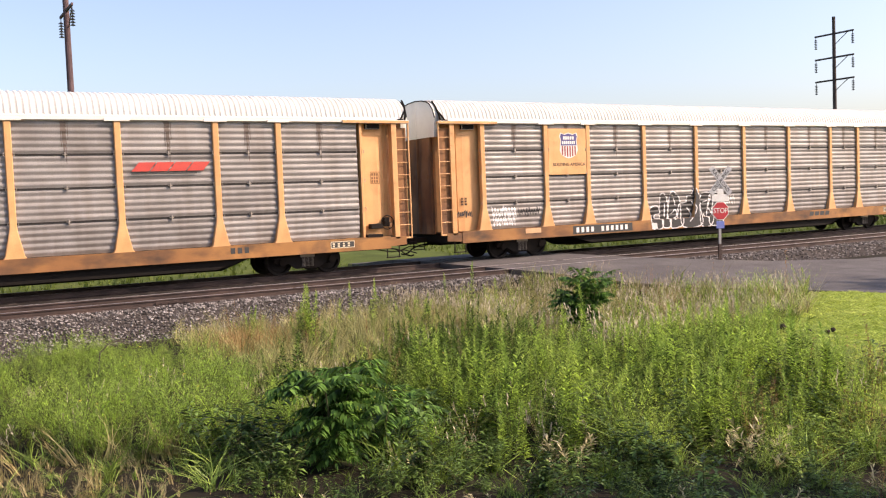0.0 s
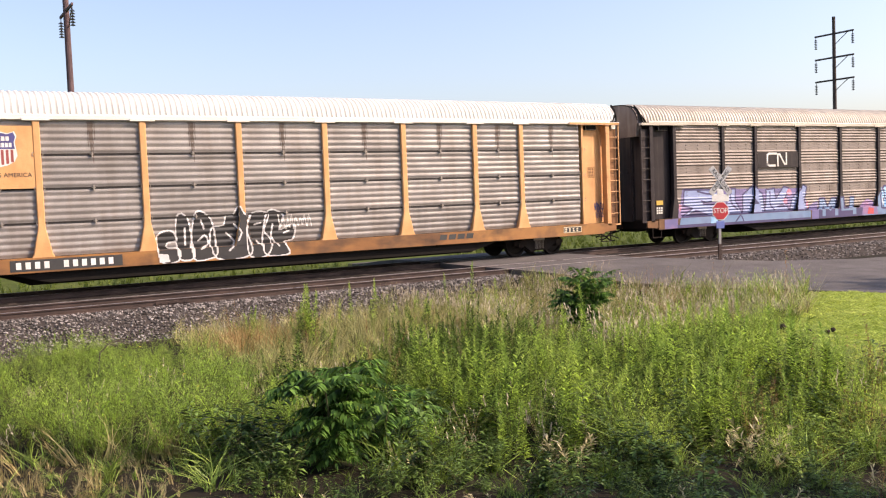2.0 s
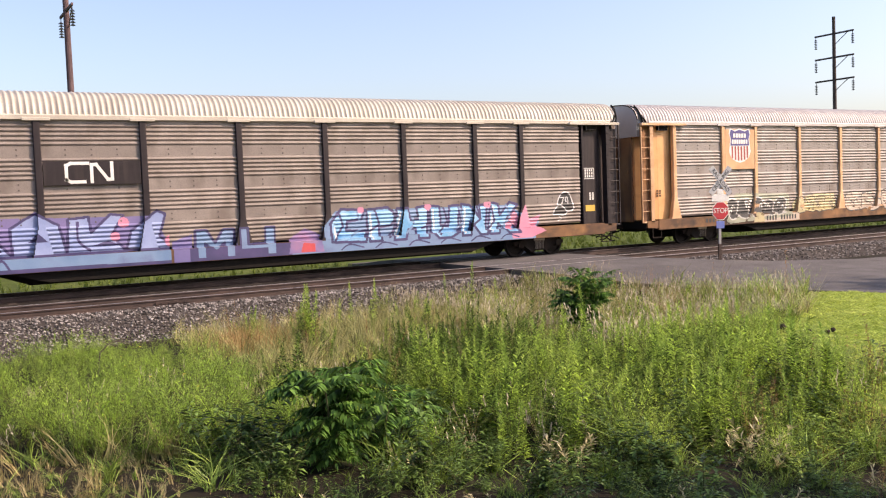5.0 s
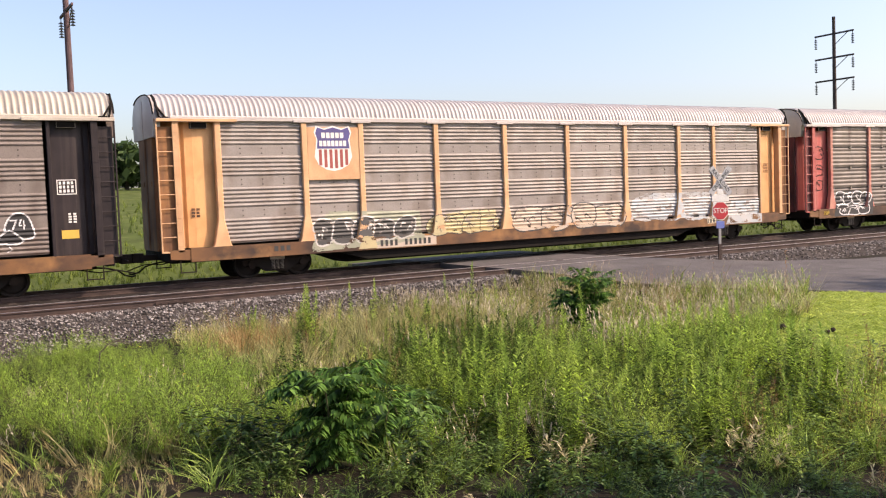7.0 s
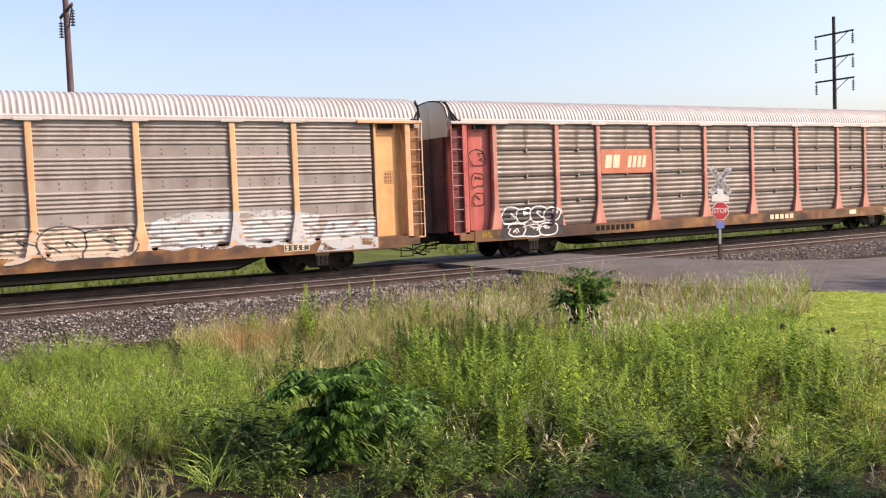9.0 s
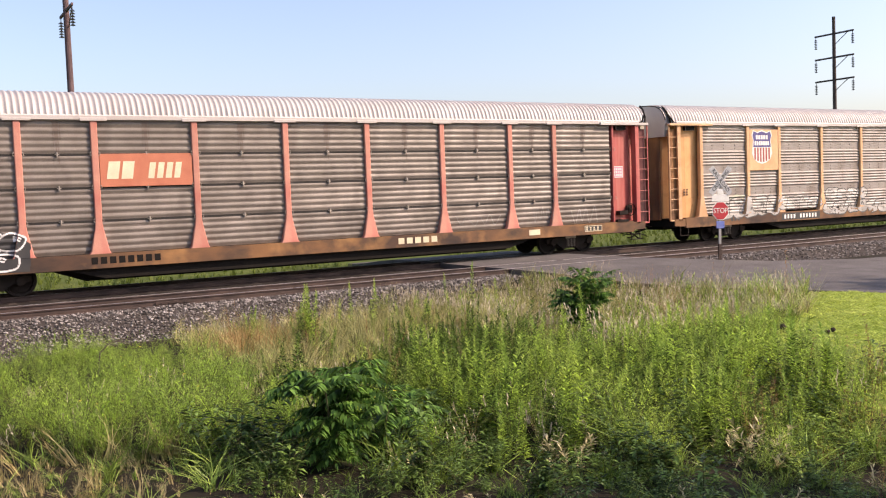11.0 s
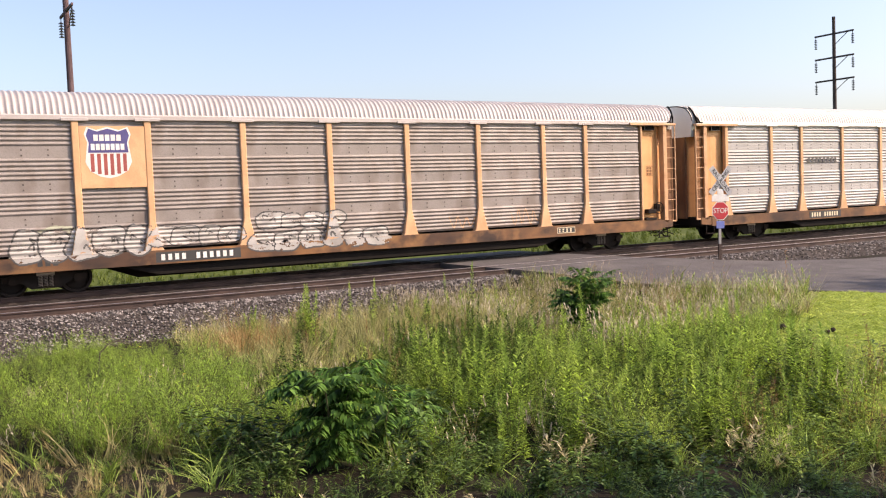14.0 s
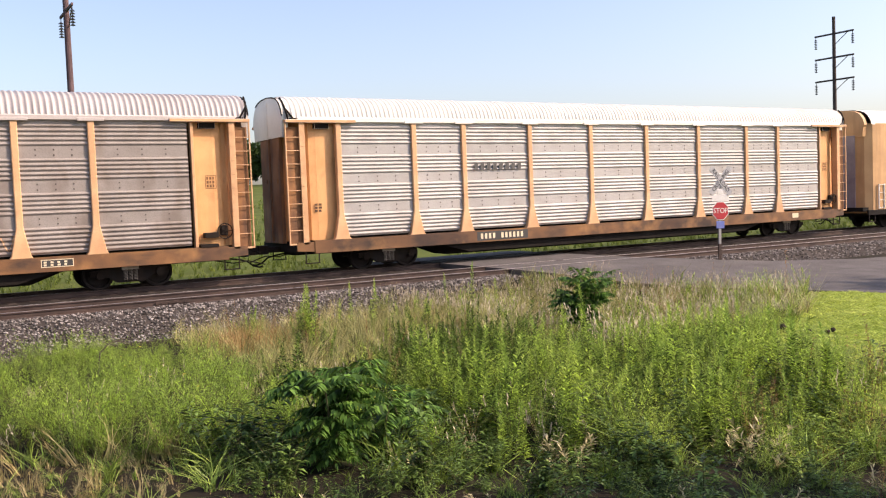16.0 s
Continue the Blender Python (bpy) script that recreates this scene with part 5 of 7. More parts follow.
paint_on(car, cv, "B", ("spray_slate", "spray_purple", "spray_mauve", "spray_white", "spray_sky", "spray_red", "spray_pink"), "sky blue and purple graffiti with pink edge")
cv = Canvas(10.2, 11.7, 1.2, 2.5)
dome = curve([(10.78, 1.62), (10.74, 1.95), (10.9, 2.25), (11.1, 2.34), (11.32, 2.24), (11.44, 1.95), (11.46, 1.66), (11.1, 1.6)], True, 4)
brim = curve([(10.86, 1.86), (10.62, 1.72), (10.52, 1.52), (10.75, 1.5), (11.02, 1.48), (11.18, 1.56), (11.1, 1.68)], True, 4)
for line in (dome, brim):
    cv.fill(line[:-1], 1)
    cv.line(line, 0.04, 2)
cv.line([(10.88, 2.14), (11.04, 2.14), (10.94, 1.9)], 0.035, 2)
cv.line([(11.16, 2.16), (11.1, 2.0), (11.26, 2.0)], 0.035, 2)
cv.line([(11.22, 2.12), (11.22, 1.9)], 0.035, 2)
cv.line(curve([(10.82, 1.42), (10.9, 1.34), (10.78, 1.28)]), 0.03, 2)
paint_on(car, cv, "B", ("spray_black", "spray_white"), "small black cap drawn with white outline")
plate(car, "placard", 12.2, 12.66, 1.56, 1.80, 1.25, M["placard"], "small yellow placard")
frame_lines(car, "stencil_border", 12.14, 12.66, 2.80, 3.22, 1.246, M["white"], 0.025)
bars(car, "stencil_bars", 12.2, 12.62, 2.86, 3.2, 4, M["white"], 1.246, 3, rows=3, gap=0.3)
bars(car, "stencil_bars", 12.4, 12.66, 2.0, 2.3, 2, M["white"], 1.246, 5, rows=4, gap=0.3)
plate(car, "placard", -12.75, -12.4, 1.66, 1.84, 1.25, M["placard"], "small yellow placard")
bars(car, "stencil_bars", -12.75, -12.4, 1.3, 1.6, 3, M["white"], 1.246, 5, rows=3, gap=0.2)
CARS.append((car, sets))

# fourth car: faded yellow with brown-soiled panels, a large shield and faded pieces
car, sets = build_rack_car("faded yellow autorack with soiled panels and many faded graffiti", "B", M["yellow_old"], M["panel_soiled"], M["roof_pink"], M["roof_pink"], M["yellow_dirty"], end_paint=M["yellow"], plates=((1, 3.02),), brake=False)
shield(car, -8.13, 4.02, 1.22, 1.36, 1.478)
cv = Canvas(-9.25, -1.5, 0.69, 2.05)
cv.fill([(-9.1, 0.72), (-8.8, 1.5), (-8.4, 2.0), (-5.0, 1.9), (-4.9, 0.9)], 4)
bubbles(cv, -8.95, -5.2, 0.88, 1.85, 5, 1, 2, 31, 0.055)
cv.fill([(-7.4, 0.72), (-6.7, 0.72), (-6.8, 1.1), (-7.2, 1.15)], 3)
cv.fill([(-4.6, 1.1), (-4.2, 1.7), (-3.0, 1.85), (-1.9, 1.8), (-1.7, 1.1)], 3)
bubbles(cv, -4.7, -1.8, 0.98, 1.75, 4, 3, 5, 32, 0.03)
cv.soften(7, 0.62)
paint_on(car, cv, "B", ("spray_dark", "spray_silver", "spray_yellow", "spray_green", "letter_black"), "black, white and pale yellow worn graffiti")
sill_marks(car, -6.6, -4.6, 0.77, 0.97, 2, M["letter_black"], 12)
cv = Canvas(-1.4, 12.0, 0.69, 2.3)
bubbles(cv, -1.1, 4.1, 0.85, 1.95, 4, 1, 2, 33, 0.05)
cv.fill([(4.4, 1.1), (4.6, 1.9), (5.4, 2.15), (8.6, 2.12), (9.9, 1.9), (9.7, 1.3), (9.3, 1.1)], 3)
bubbles(cv, 4.6, 9.8, 0.95, 2.1, 4, 3, 4, 34, 0.06, True, False)
cv.fill([(9.7, 0.72), (11.9, 0.72), (11.9, 1.75), (10.2, 1.7)], 4)
cv.soften(8, 0.56)
paint_on(car, cv, "B", ("spray_tan", "letter_black", "spray_ice", "spray_ice"), "cream and ice-blue worn graffiti")
test_stencil(car, 8.6)
small_stencils(car, M["yellow_dirty"], 14)
bars(car, "sill_stencil", -10.3, -9.7, 0.84, 1.0, 3, M["letter_black"], 1.526, 5, gap=0.35)
CARS.append((car, sets))

# fifth car: red ends and posts, grimy folded panels
car, sets = build_rack_car("faded red autorack with grimy folded panels and pale roof", "A", M["red"], M["panel_dark"], M["roof_pink"], M["roof_tan"], M["yellow_dirty"], post_paint=M["red_faded"])
part("logo_plate", box(-7.02, -4.40, -1.475, -1.465, 2.98, 3.92, 0.004), surf("faded_orange_plate", (0.50, 0.17, 0.095), (0.43, 0.135, 0.075), 2.0, 0.6, bump=0.03), car, "faded orange plate")
bars(car, "logo_bars", -6.85, -6.05, 3.2, 3.7, 2, M["cream"], 1.48, 2, gap=0.2, slant=0.08)
bars(car, "logo_bars", -5.7, -4.7, 3.2, 3.66, 4, M["cream"], 1.48, 2, gap=0.3, slant=0.08)
cv = Canvas(-12.0, -8.8, 0.69, 2.05)
cv.fill([(-11.85, 0.72), (-11.7, 1.4), (-11.4, 1.9), (-9.8, 1.9), (-8.95, 1.5), (-9.0, 0.72)], 1)
bubbles(cv, -11.6, -9.1, 1.25, 1.88, 4, 1, 2, 41, 0.05)
bubbles(cv, -11.4, -9.3, 0.74, 1.25, 3, 1, 2, 42, 0.05)
paint_on(car, cv, "A", ("spray_black", "spray_white"), "black graffiti with white outline")
cv = Canvas(3.5, 11.6, 1.12, 1.95)
scrawl(cv, 8.1, 9.0, 1.3, 1.75, 9, 1, 6, 0.03)
scrawl(cv, 9.9, 11.2, 1.2, 1.7, 8, 1, 7, 0.03)
scrawl(cv, 4.8, 6.7, 1.3, 1.6, 9, 1, 8, 0.03)
paint_on(car, cv, "A", ("panel_grey",), "faint grey scrawled tags")
cv = Canvas(-12.9, -12.05, 1.6, 4.4)
bubbles(cv, -12.75, -12.3, 1.9, 2.5, 1, 0, 1, 44, 0.035)
bubbles(cv, -12.8, -12.3, 2.6, 3.2, 1, 0, 1, 45, 0.035)
bubbles(cv, -12.8, -12.3, 3.3, 4.0, 1, 0, 1, 46, 0.035)
paint_on(car, cv, "A", ("brown",), "dark looping tag on the end wall")
plate(car, "test_box", 12.1, 12.62, 2.82, 3.26, 1.25, M["spray_pink"])
frame_lines(car, "stencil_border", 12.1, 12.62, 2.82, 3.26, 1.256, M["white"], 0.03)
bars(car, "stencil_bars", 12.17, 12.58, 2.88, 3.22, 4, M["white"], 1.256, 3, rows=3, gap=0.25)
test_stencil(car, 10.4)
bars(car, "sill_marks", -7.4, -5.4, 0.80, 1.0, 8, M["black"], 1.526, 5, gap=0.3)
bars(car, "sill_marks", 2.4, 4.0, 0.80, 1.0, 5, M["cream"], 1.526, 5, gap=0.3)
plate(car, "sill_plate", 7.8, 8.3, 0.80, 1.0, 1.534, M["cream"])
plate(car, "sill_plate", -12.6, -12.2, 0.82, 1.02, 1.52, M["placard"])
CARS.append((car, sets))

# sixth car: faded yellow, lighter panels, silver throw-ups
car, sets = build_rack_car("faded yellow autorack with grey-brown panels and silver graffiti", "B", M["yellow_old"], M["panel_soiled"], M["roof_pink"], M["roof_pink"], M["yellow_dirty"], end_paint=M["yellow"], plates=((1, 2.95),))
shield(car, -8.25, 3.95, 1.18, 1.36, 1.478)
cv = Canvas(-11.3, 0.8, 0.69, 2.25)
cv.fill([(-11.0, 1.1), (-10.6, 1.7), (-9.8, 1.95), (-9.3, 1.9), (-9.2, 1.1)], 3)
bubbles(cv, -10.9, -7.2, 0.9, 1.95, 5, 1, 2, 51, 0.05)
bubbles(cv, -7.2, -4.4, 1.1, 1.8, 4, 1, 2, 52, 0.035)
bubbles(cv, -4.2, 0.6, 0.78, 1.55, 6, 1, 2, 53, 0.05)
bubbles(cv, -3.9, -1.0, 1.5, 2.1, 4, 1, 2, 54, 0.045)
cv.soften(9, 0.62)
paint_on(car, cv, "B", ("spray_grey", "spray_dark", "spray_green"), "silver and grey worn bubble graffiti")
sill_marks(car, -6.95, -4.7, 0.79, 0.97, 1, M["white"], 16)
small_stencils(car, M["yellow_dirty"], 24)
test_stencil(car, 7.6)
cv = Canvas(1.3, 8.0, 1.1, 1.9)
scrawl(cv, 3.0, 4.3, 1.25, 1.6, 8, 1, 61, 0.03)
scrawl(cv, 5.6, 7.0, 1.25, 1.7, 9, 1, 62, 0.03)
paint_on(car, cv, "B", ("yellow_old",), "faint orange scrawled tags")
bars(car, "sill_stencil", -10.3, -9.7, 0.84, 1.0, 3, M["letter_black"], 1.526, 5, gap=0.35)
CARS.append((car, sets))

# seventh car: bright panels, dark lettering bars
car, sets = build_rack_car("yellow autorack with bright ribbed panels and white roof", "B", M["yellow_old"], M["panel_light"], M["roof_white"], M["roof_white"], M["yellow_dirty"], end_paint=M["yellow"])
bars(car, "logo_bars", -6.72, -4.6, 3.24, 3.48, 8, M["spray_dark"], 1.452, 2, gap=0.42)
sill_marks(car, -6.6, -4.7, 0.79, 0.98, 1, M["cream"], 18)
small_stencils(car, M["yellow_dirty"], 34)
plate(car, "sill_plate", 9.9, 10.3, 0.80, 1.0, 1.534, M["cream"])
CARS.append((car, sets))

# eighth car: a plain tan box body; only its leading end comes into view
car = empty("box_car", "tan smooth-sided box car with white roof", "freight car", "cars of the moving train")
link("underframe", underframe_mesh(), car)
plan = [(-13.3, 0.0), (-13.3, -0.8), (-13.12, -1.2), (-12.8, -1.43), (-12.3, -1.5), (12.3, -1.5), (12.8, -1.43), (13.12, -1.2), (13.3, -0.8), (13.3, 0.8), (13.12, 1.2), (12.8, 1.43), (12.3, 1.5), (-12.3, 1.5), (-12.8, 1.43), (-13.12, 1.2), (-13.3, 0.8)]
part("box_body", prism(plan, "z", 0.78, 5.03), M["tan"], car)
rm = link("roof", roof_mesh(M["roof_white"], "plain_white", True), car, m=pose(0.1, 0, 0))
rm.scale = (0.955, 1.0, 1.0)
for q in (pose(-0.45, 0, 0) @ FLIP @ pose(-0.9, 0, 0), pose(-0.45, 0, 0)):
    link("roof_end", gable_mesh(M["tan"], "tan"), car, m=q)
part("end_plate", box(-13.34, -13.3, -0.85, 0.85, 0.95, 4.5, 0.01), surf("lavender_grey_end_paint", (0.30, 0.27, 0.30), (0.23, 0.20, 0.23), 1.5, 0.6, bump=0.05), car, "grey end plate")
part("side_sill", box(-13.3, 13.3, -1.52, -1.44, 0.68, 0.92, 0.01), M["black"], car)
for x in (-9.0, -6.0, -3.0, 0.0, 3.0, 6.0, 9.0):
    part("side_rib", box(x - 0.05, x + 0.05, -1.53, -1.5, 0.95, 4.85, 0.01), M["tan"], car)
ld = part("ladder", box(-12.52, -12.49, -1.56, -1.5, 0.95, 2.15), M["white"], car, "short white grab ladder")
part("ladder_stile", box(-12.11, -12.08, -1.56, -1.5, 0.95, 2.15), M["white"], ld)
for i in range(4):
    part("rung", tube([(-12.5, -1.55, 1.02 + 0.36 * i), (-12.1, -1.55, 1.02 + 0.36 * i)], 0.014), M["white"], ld)
CARS.append((car, build_running_gear(car)))

# ---------------------------------------------------------------- crossing sign
sign = empty("crossing_sign", "white railroad crossbuck over a red stop sign on a thin post", "road sign")
sign.matrix_basis = pose(23.75, 22.0, -0.22, 0, 1.2, -14)
part("sign_post", box(-0.045, 0.045, -0.025, 0.025, -0.35, 2.95, 0.006), M["galv"], sign, "galvanised steel post")
sign_foot = part("post_stub", box(-0.052, 0.052, -0.032, 0.032, -0.35, 0.62, 0.004), M["rail"], sign, "rusty post stub")
octo = [(0.33 * math.cos(q), 1.73 + 0.33 * math.sin(q)) for q in (radians(22.5 + 45 * i) for i in range(8))]
ob = part("stop_plate", prism(octo, "y", -0.042, -0.03), M["white"], sign, "octagonal stop plate with white edge")
part("stop_face", prism([(x * 0.93, 1.73 + (z - 1.73) * 0.93) for x, z in octo], "y", -0.047, -0.043), M["stop_red"], ob)
link("stop_lettering", text_mesh("STOP", 0.245, M["white"], spacing=0.95), ob, m=pose(0, -0.051, 1.73))
part("blue_plate", box(-0.15, 0.15, -0.042, -0.028, 1.14, 1.38, 0.004), M["blue_plate"], sign, "small blue notice plate")
part("yield_plate", box(-0.33, 0.33, -0.042, -0.03, 2.04, 2.28, 0.006), M["white"], sign, "plain white plate")
part("plate_stub", box(-0.12, 0.12, -0.043, -0.03, 2.28, 2.46, 0.004), M["white"], sign)
for ang, word, yy in ((50, "RAIL ROAD", -0.06), (-50, "CROSSING", -0.045)):
    rot = pose(0, 0, 2.74, 0, ang, 0)
    bl = link("blade", as_mesh("blade", box(-0.58, 0.58, yy, yy + 0.01, -0.105, 0.105, 0.003), [M["sign_white"]]), sign, "white crossbuck blade with black lettering", rot)
    link("blade_lettering", text_mesh(word, 0.185, M["letter_black"], spacing=1.0), bl, m=pose(0, yy - 0.004, 0))

# ---------------------------------------------------------------- power poles
def build_pole(x, y, top, arms, wood, label):
    g = float(ground_z(x, y))
    p = empty("power_pole", label, "power pole", "power line behind the tracks")
    p.location = (x, y, g - 0.3)
    h = top - g + 0.3
    part("pole", tube([(0, 0, h * k / 8) for k in range(9)], 0.19, 12, 0.13), wood, p)
    for z in arms:
        a = part("crossarm", box(-0.05, 0.05, -1.85, 1.85, z - g + 0.24, z - g + 0.38, 0.01), wood, p)
        part("arm_brace", tube([(0.07, -1.2, z - g + 0.25), (0.07, 0, z - g - 0.6)], 0.03), wood, a)
        for s in (-1, 1):
            bm = bmesh.new()
            zz = z - g + 0.24
            add_tube(bm, [(0, s * 1.75, zz), (0, s * 1.75, zz - 1.0)], 0.025, 5)
            for i in range(6):
                add_tube(bm, [(0, s * 1.75, zz - 0.18 - i * 0.14), (0, s * 1.75, zz - 0.26 - i * 0.14)], 0.05, 8, 0, 0.14)
            part("insulator_string", bm, M["insulator"], a)
    return p


build_pole(8.03, 50.0, 17.6, (12.35, 14.4, 16.4), M["pole"], "brown wooden power pole with insulator strings")
build_pole(67.85, 50.0, 15.95, (10.75, 12.6, 14.55), M["pole_dark"], "dark wooden power pole with three crossarms")

# ---------------------------------------------------------------- plants
M["weed"] = leaf_mat("goldenrod_leaf", (0.070, 0.165, 0.026), (0.37, 0.51, 0.080), 0.75, 0.35)
M["weed_dark"] = leaf_mat("dark_leafy_weed", (0.025, 0.065, 0.012), (0.15, 0.235, 0.040), 0.7, 0.3)
M["weed_tip"] = leaf_mat("pale_weed_tip", (0.21, 0.36, 0.065), (0.42, 0.54, 0.12), 0.3, 0.4)
M["under"] = leaf_mat("undergrowth_leaf", (0.030, 0.070, 0.016), (0.15, 0.24, 0.058), 0.7, 0.22, 1.5, 0.36)
M["feather"] = leaf_mat("feathery_weed", (0.15, 0.275, 0.035), (0.35, 0.51, 0.068), 0.42, 0.35)
M["feather_deep"] = leaf_mat("deep_green_feathery_weed", (0.15, 0.275, 0.042), (0.42, 0.55, 0.085), 0.5, 0.36)
M["dry"] = leaf_mat("dry_grass", (0.33, 0.26, 0.090), (0.56, 0.47, 0.26), 0.5, 0.25, 1.2)
M["dry_olive"] = leaf_mat("olive_dry_grass", (0.20, 0.22, 0.065), (0.46, 0.42, 0.19), 0.5, 0.25, 1.2)
M["dry_orange"] = leaf_mat("orange_dry_grass", (0.36, 0.20, 0.061), (0.54, 0.36, 0.18), 0.4, 0.25, 1.2)
M["dry_red"] = leaf_mat("russet_stalk", (0.18, 0.10, 0.043), (0.30, 0.18, 0.072), 0.35, 0.2)
M["pale"] = leaf_mat("withered_pale_leaf", (0.36, 0.33, 0.16), (0.62, 0.55, 0.34), 0.4, 0.25, 2.0, 0.45)
M["grass"] = leaf_mat("green_grass", (0.055, 0.11, 0.014), (0.16, 0.225, 0.033), 0.45, 0.2)
M["grass_blade"] = leaf_mat("long_grass_blade", (0.09, 0.17, 0.029), (0.30, 0.41, 0.086), 0.5, 0.25, 1.5, 0.35)
M["field"] = leaf_mat("rough_field_grass", (0.09, 0.135, 0.022), (0.16, 0.21, 0.040), 0.35, 0.25)
M["lawn"] = leaf_mat("mown_grass", (0.27, 0.385, 0.058), (0.50, 0.56, 0.125), 0.35, 0.3, 0.35)
M["sumac"] = leaf_mat("tree_of_heaven_leaf", (0.028, 0.080, 0.016), (0.115, 0.225, 0.042), 0.5, 0.22, 3.0, 0.34)
M["stem"] = surf("green_brown_stem", (0.12, 0.10, 0.045), (0.09, 0.11, 0.035), 4.0, 0.8)
M["flower"] = leaf_mat("yellow_flower", (0.70, 0.55, 0.05), (0.75, 0.62, 0.10), 0.15, 0.2)
M["seed"] = leaf_mat("pale_seed_head", (0.50, 0.42, 0.30), (0.62, 0.55, 0.42), 0.2, 0.3)
M["far_leaf"] = leaf_mat("far_tree_leaf", (0.03, 0.06, 0.018), (0.06, 0.10, 0.03), 0.3, 0.25, 0.15)
M["dark_seed"] = surf("dark_seed_head", (0.05, 0.032, 0.022), (0.035, 0.022, 0.016), 20.0, 0.95, bump=0.5)
M["bark"] = surf("grey_brown_bark", (0.10, 0.08, 0.06), (0.07, 0.055, 0.045), 3.0, 0.95)


class Plant:
    """Quads gathered for one kind of plant: vertices (n, 4, 3) and a material number for each quad."""
    def __init__(self):
        self.q, self.m = [], []

    def leaf(self, base, way, length, width, mi, droop=0.0, up=(0, 0, 1)):
        b, d = np.array(base, float), np.array(way, float)
        d /= np.linalg.norm(d)
        s = np.cross(d, up)
        k = np.linalg.norm(s)
        s = s / k if k > 1e-3 else np.array([1.0, 0, 0])
        mid = b + d * length * 0.45 + np.array([0, 0, 0.08 * length])
        tip = b + d * length - np.array([0, 0, droop * length])
        self.q.append((b, mid + s * width / 2, tip, mid - s * width / 2))
        self.m.append(mi)

    def blade(self, pts, w, mi):
        """A strip that tapers along a line of points."""
        pts = np.array(pts, float)
        n = len(pts) - 1
        d = pts[-1] - pts[0]
        s = np.cross(d, (0.3, 0.5, 0.8))
        s /= max(np.linalg.norm(s), 1e-6)
        for i in range(n):
            a, b = w * (1 - i / n) / 2, w * (1 - (i + 1) / n) / 2 + 0.0004
            self.q.append((pts[i] - s * a, pts[i] + s * a, pts[i + 1] + s * b, pts[i + 1] - s * b))
            self.m.append(mi)

    def arrays(self):
        return np.array(self.q, np.float32), np.array(self.m, np.int32)


def tall_weed(r, h, tip=True):
    p = Plant()
    lean = r.normal(0, 0.06, 2)
    def at(q):
        return np.array([lean[0] * q * q * h, lean[1] * q * q * h, q * h])
    p.blade([at(q) for q in np.linspace(0, 1, 6)], 0.012, 2)
    n = int(84 * h)
    for i in range(n):
        q = 0.12 + 0.88 * (i / n) ** 0.9
        a = i * 2.4 + r.uniform(-0.4, 0.4)
        ln = (0.125 - 0.07 * q) * r.uniform(0.75, 1.3)
        e = 0.15 + 0.75 * q
        p.leaf(at(q), (math.cos(a), math.sin(a), e), ln, ln * 0.30, 1 if (tip and q > 0.8) else 0, 0.12)
    if tip:
        for i in range(26):
            q = r.uniform(0.86, 1.03)
            a = r.uniform(0, 6.28)
            p.leaf(at(q), (math.cos(a), math.sin(a), 1.6), 0.045, 0.009, 1)
    return p.arrays()


def feather_weed(r, h):
    p = Plant()
    for b in range(8):
        a0 = r.uniform(0, 6.28)
        sp = r.uniform(0.12, 0.5) * h
        hh = h * r.uniform(0.7, 1.05)
        z0 = h * r.uniform(0.0, 0.3)
        def at(q):
            return np.array([sp * math.cos(a0) * q ** 1.3, sp * math.sin(a0) * q ** 1.3, z0 + (hh - z0) * q])
        p.blade([at(q) for q in (0, 0.4, 0.75, 1.0)], 0.006, 2)
        for i in range(21):
            q = 0.2 + 0.8 * i / 21
            a = r.uniform(0, 6.28)
            p.leaf(at(q), (math.cos(a), math.sin(a), r.uniform(-0.1, 0.9)), 0.085 * r.uniform(0.7, 1.5) * (1.15 - 0.5 * q), 0.009, 0, 0.1)
    return p.arrays()


def tuft(r, h, n, w, spread, mi=0, seed_head=None, bends=3):
    p = Plant()
    for i in range(n):
        a, sp, hh = r.uniform(0, 6.28), r.uniform(0.05, spread), h * r.uniform(0.55, 1.1)
        x0, y0 = r.normal(0, 0.03, 2)
        c, s = math.cos(a), math.sin(a)
        pts = [(x0 + c * sp * q * q * hh * 2, y0 + s * sp * q * q * hh * 2, hh * (q - 0.25 * spread * q * q)) for q in ((0, 0.35, 0.7, 1.0) if bends == 3 else (0, 0.5, 1.0))]
        p.blade(pts, w * r.uniform(0.7, 1.3), mi)
        if seed_head is not None and i % 2 == 0:
            e = np.array(pts[-1])
            for k in range(5):
                p.leaf(e - np.array([0, 0, 0.03 * k]), (r.normal(0, 0.5), r.normal(0, 0.5), 1), 0.07, 0.02, seed_head)
    return p.arrays()


def dry_stalk(r, h):
    p = Plant()
    p.blade([(0, 0, 0), (0.02, 0.01, h * 0.4), (0.03, 0.03, h * 0.8), (0.05, 0.03, h)], 0.010, 0)
    for i in range(40):
        q = r.uniform(0.35, 1.0)
        a = r.uniform(0, 6.28)
        p.leaf((0.03 * q, 0.03 * q, q * h), (math.cos(a), math.sin(a), r.uniform(-0.2, 0.9)), r.uniform(0.04, 0.10), 0.013, 0, 0.2)
    return p.arrays()


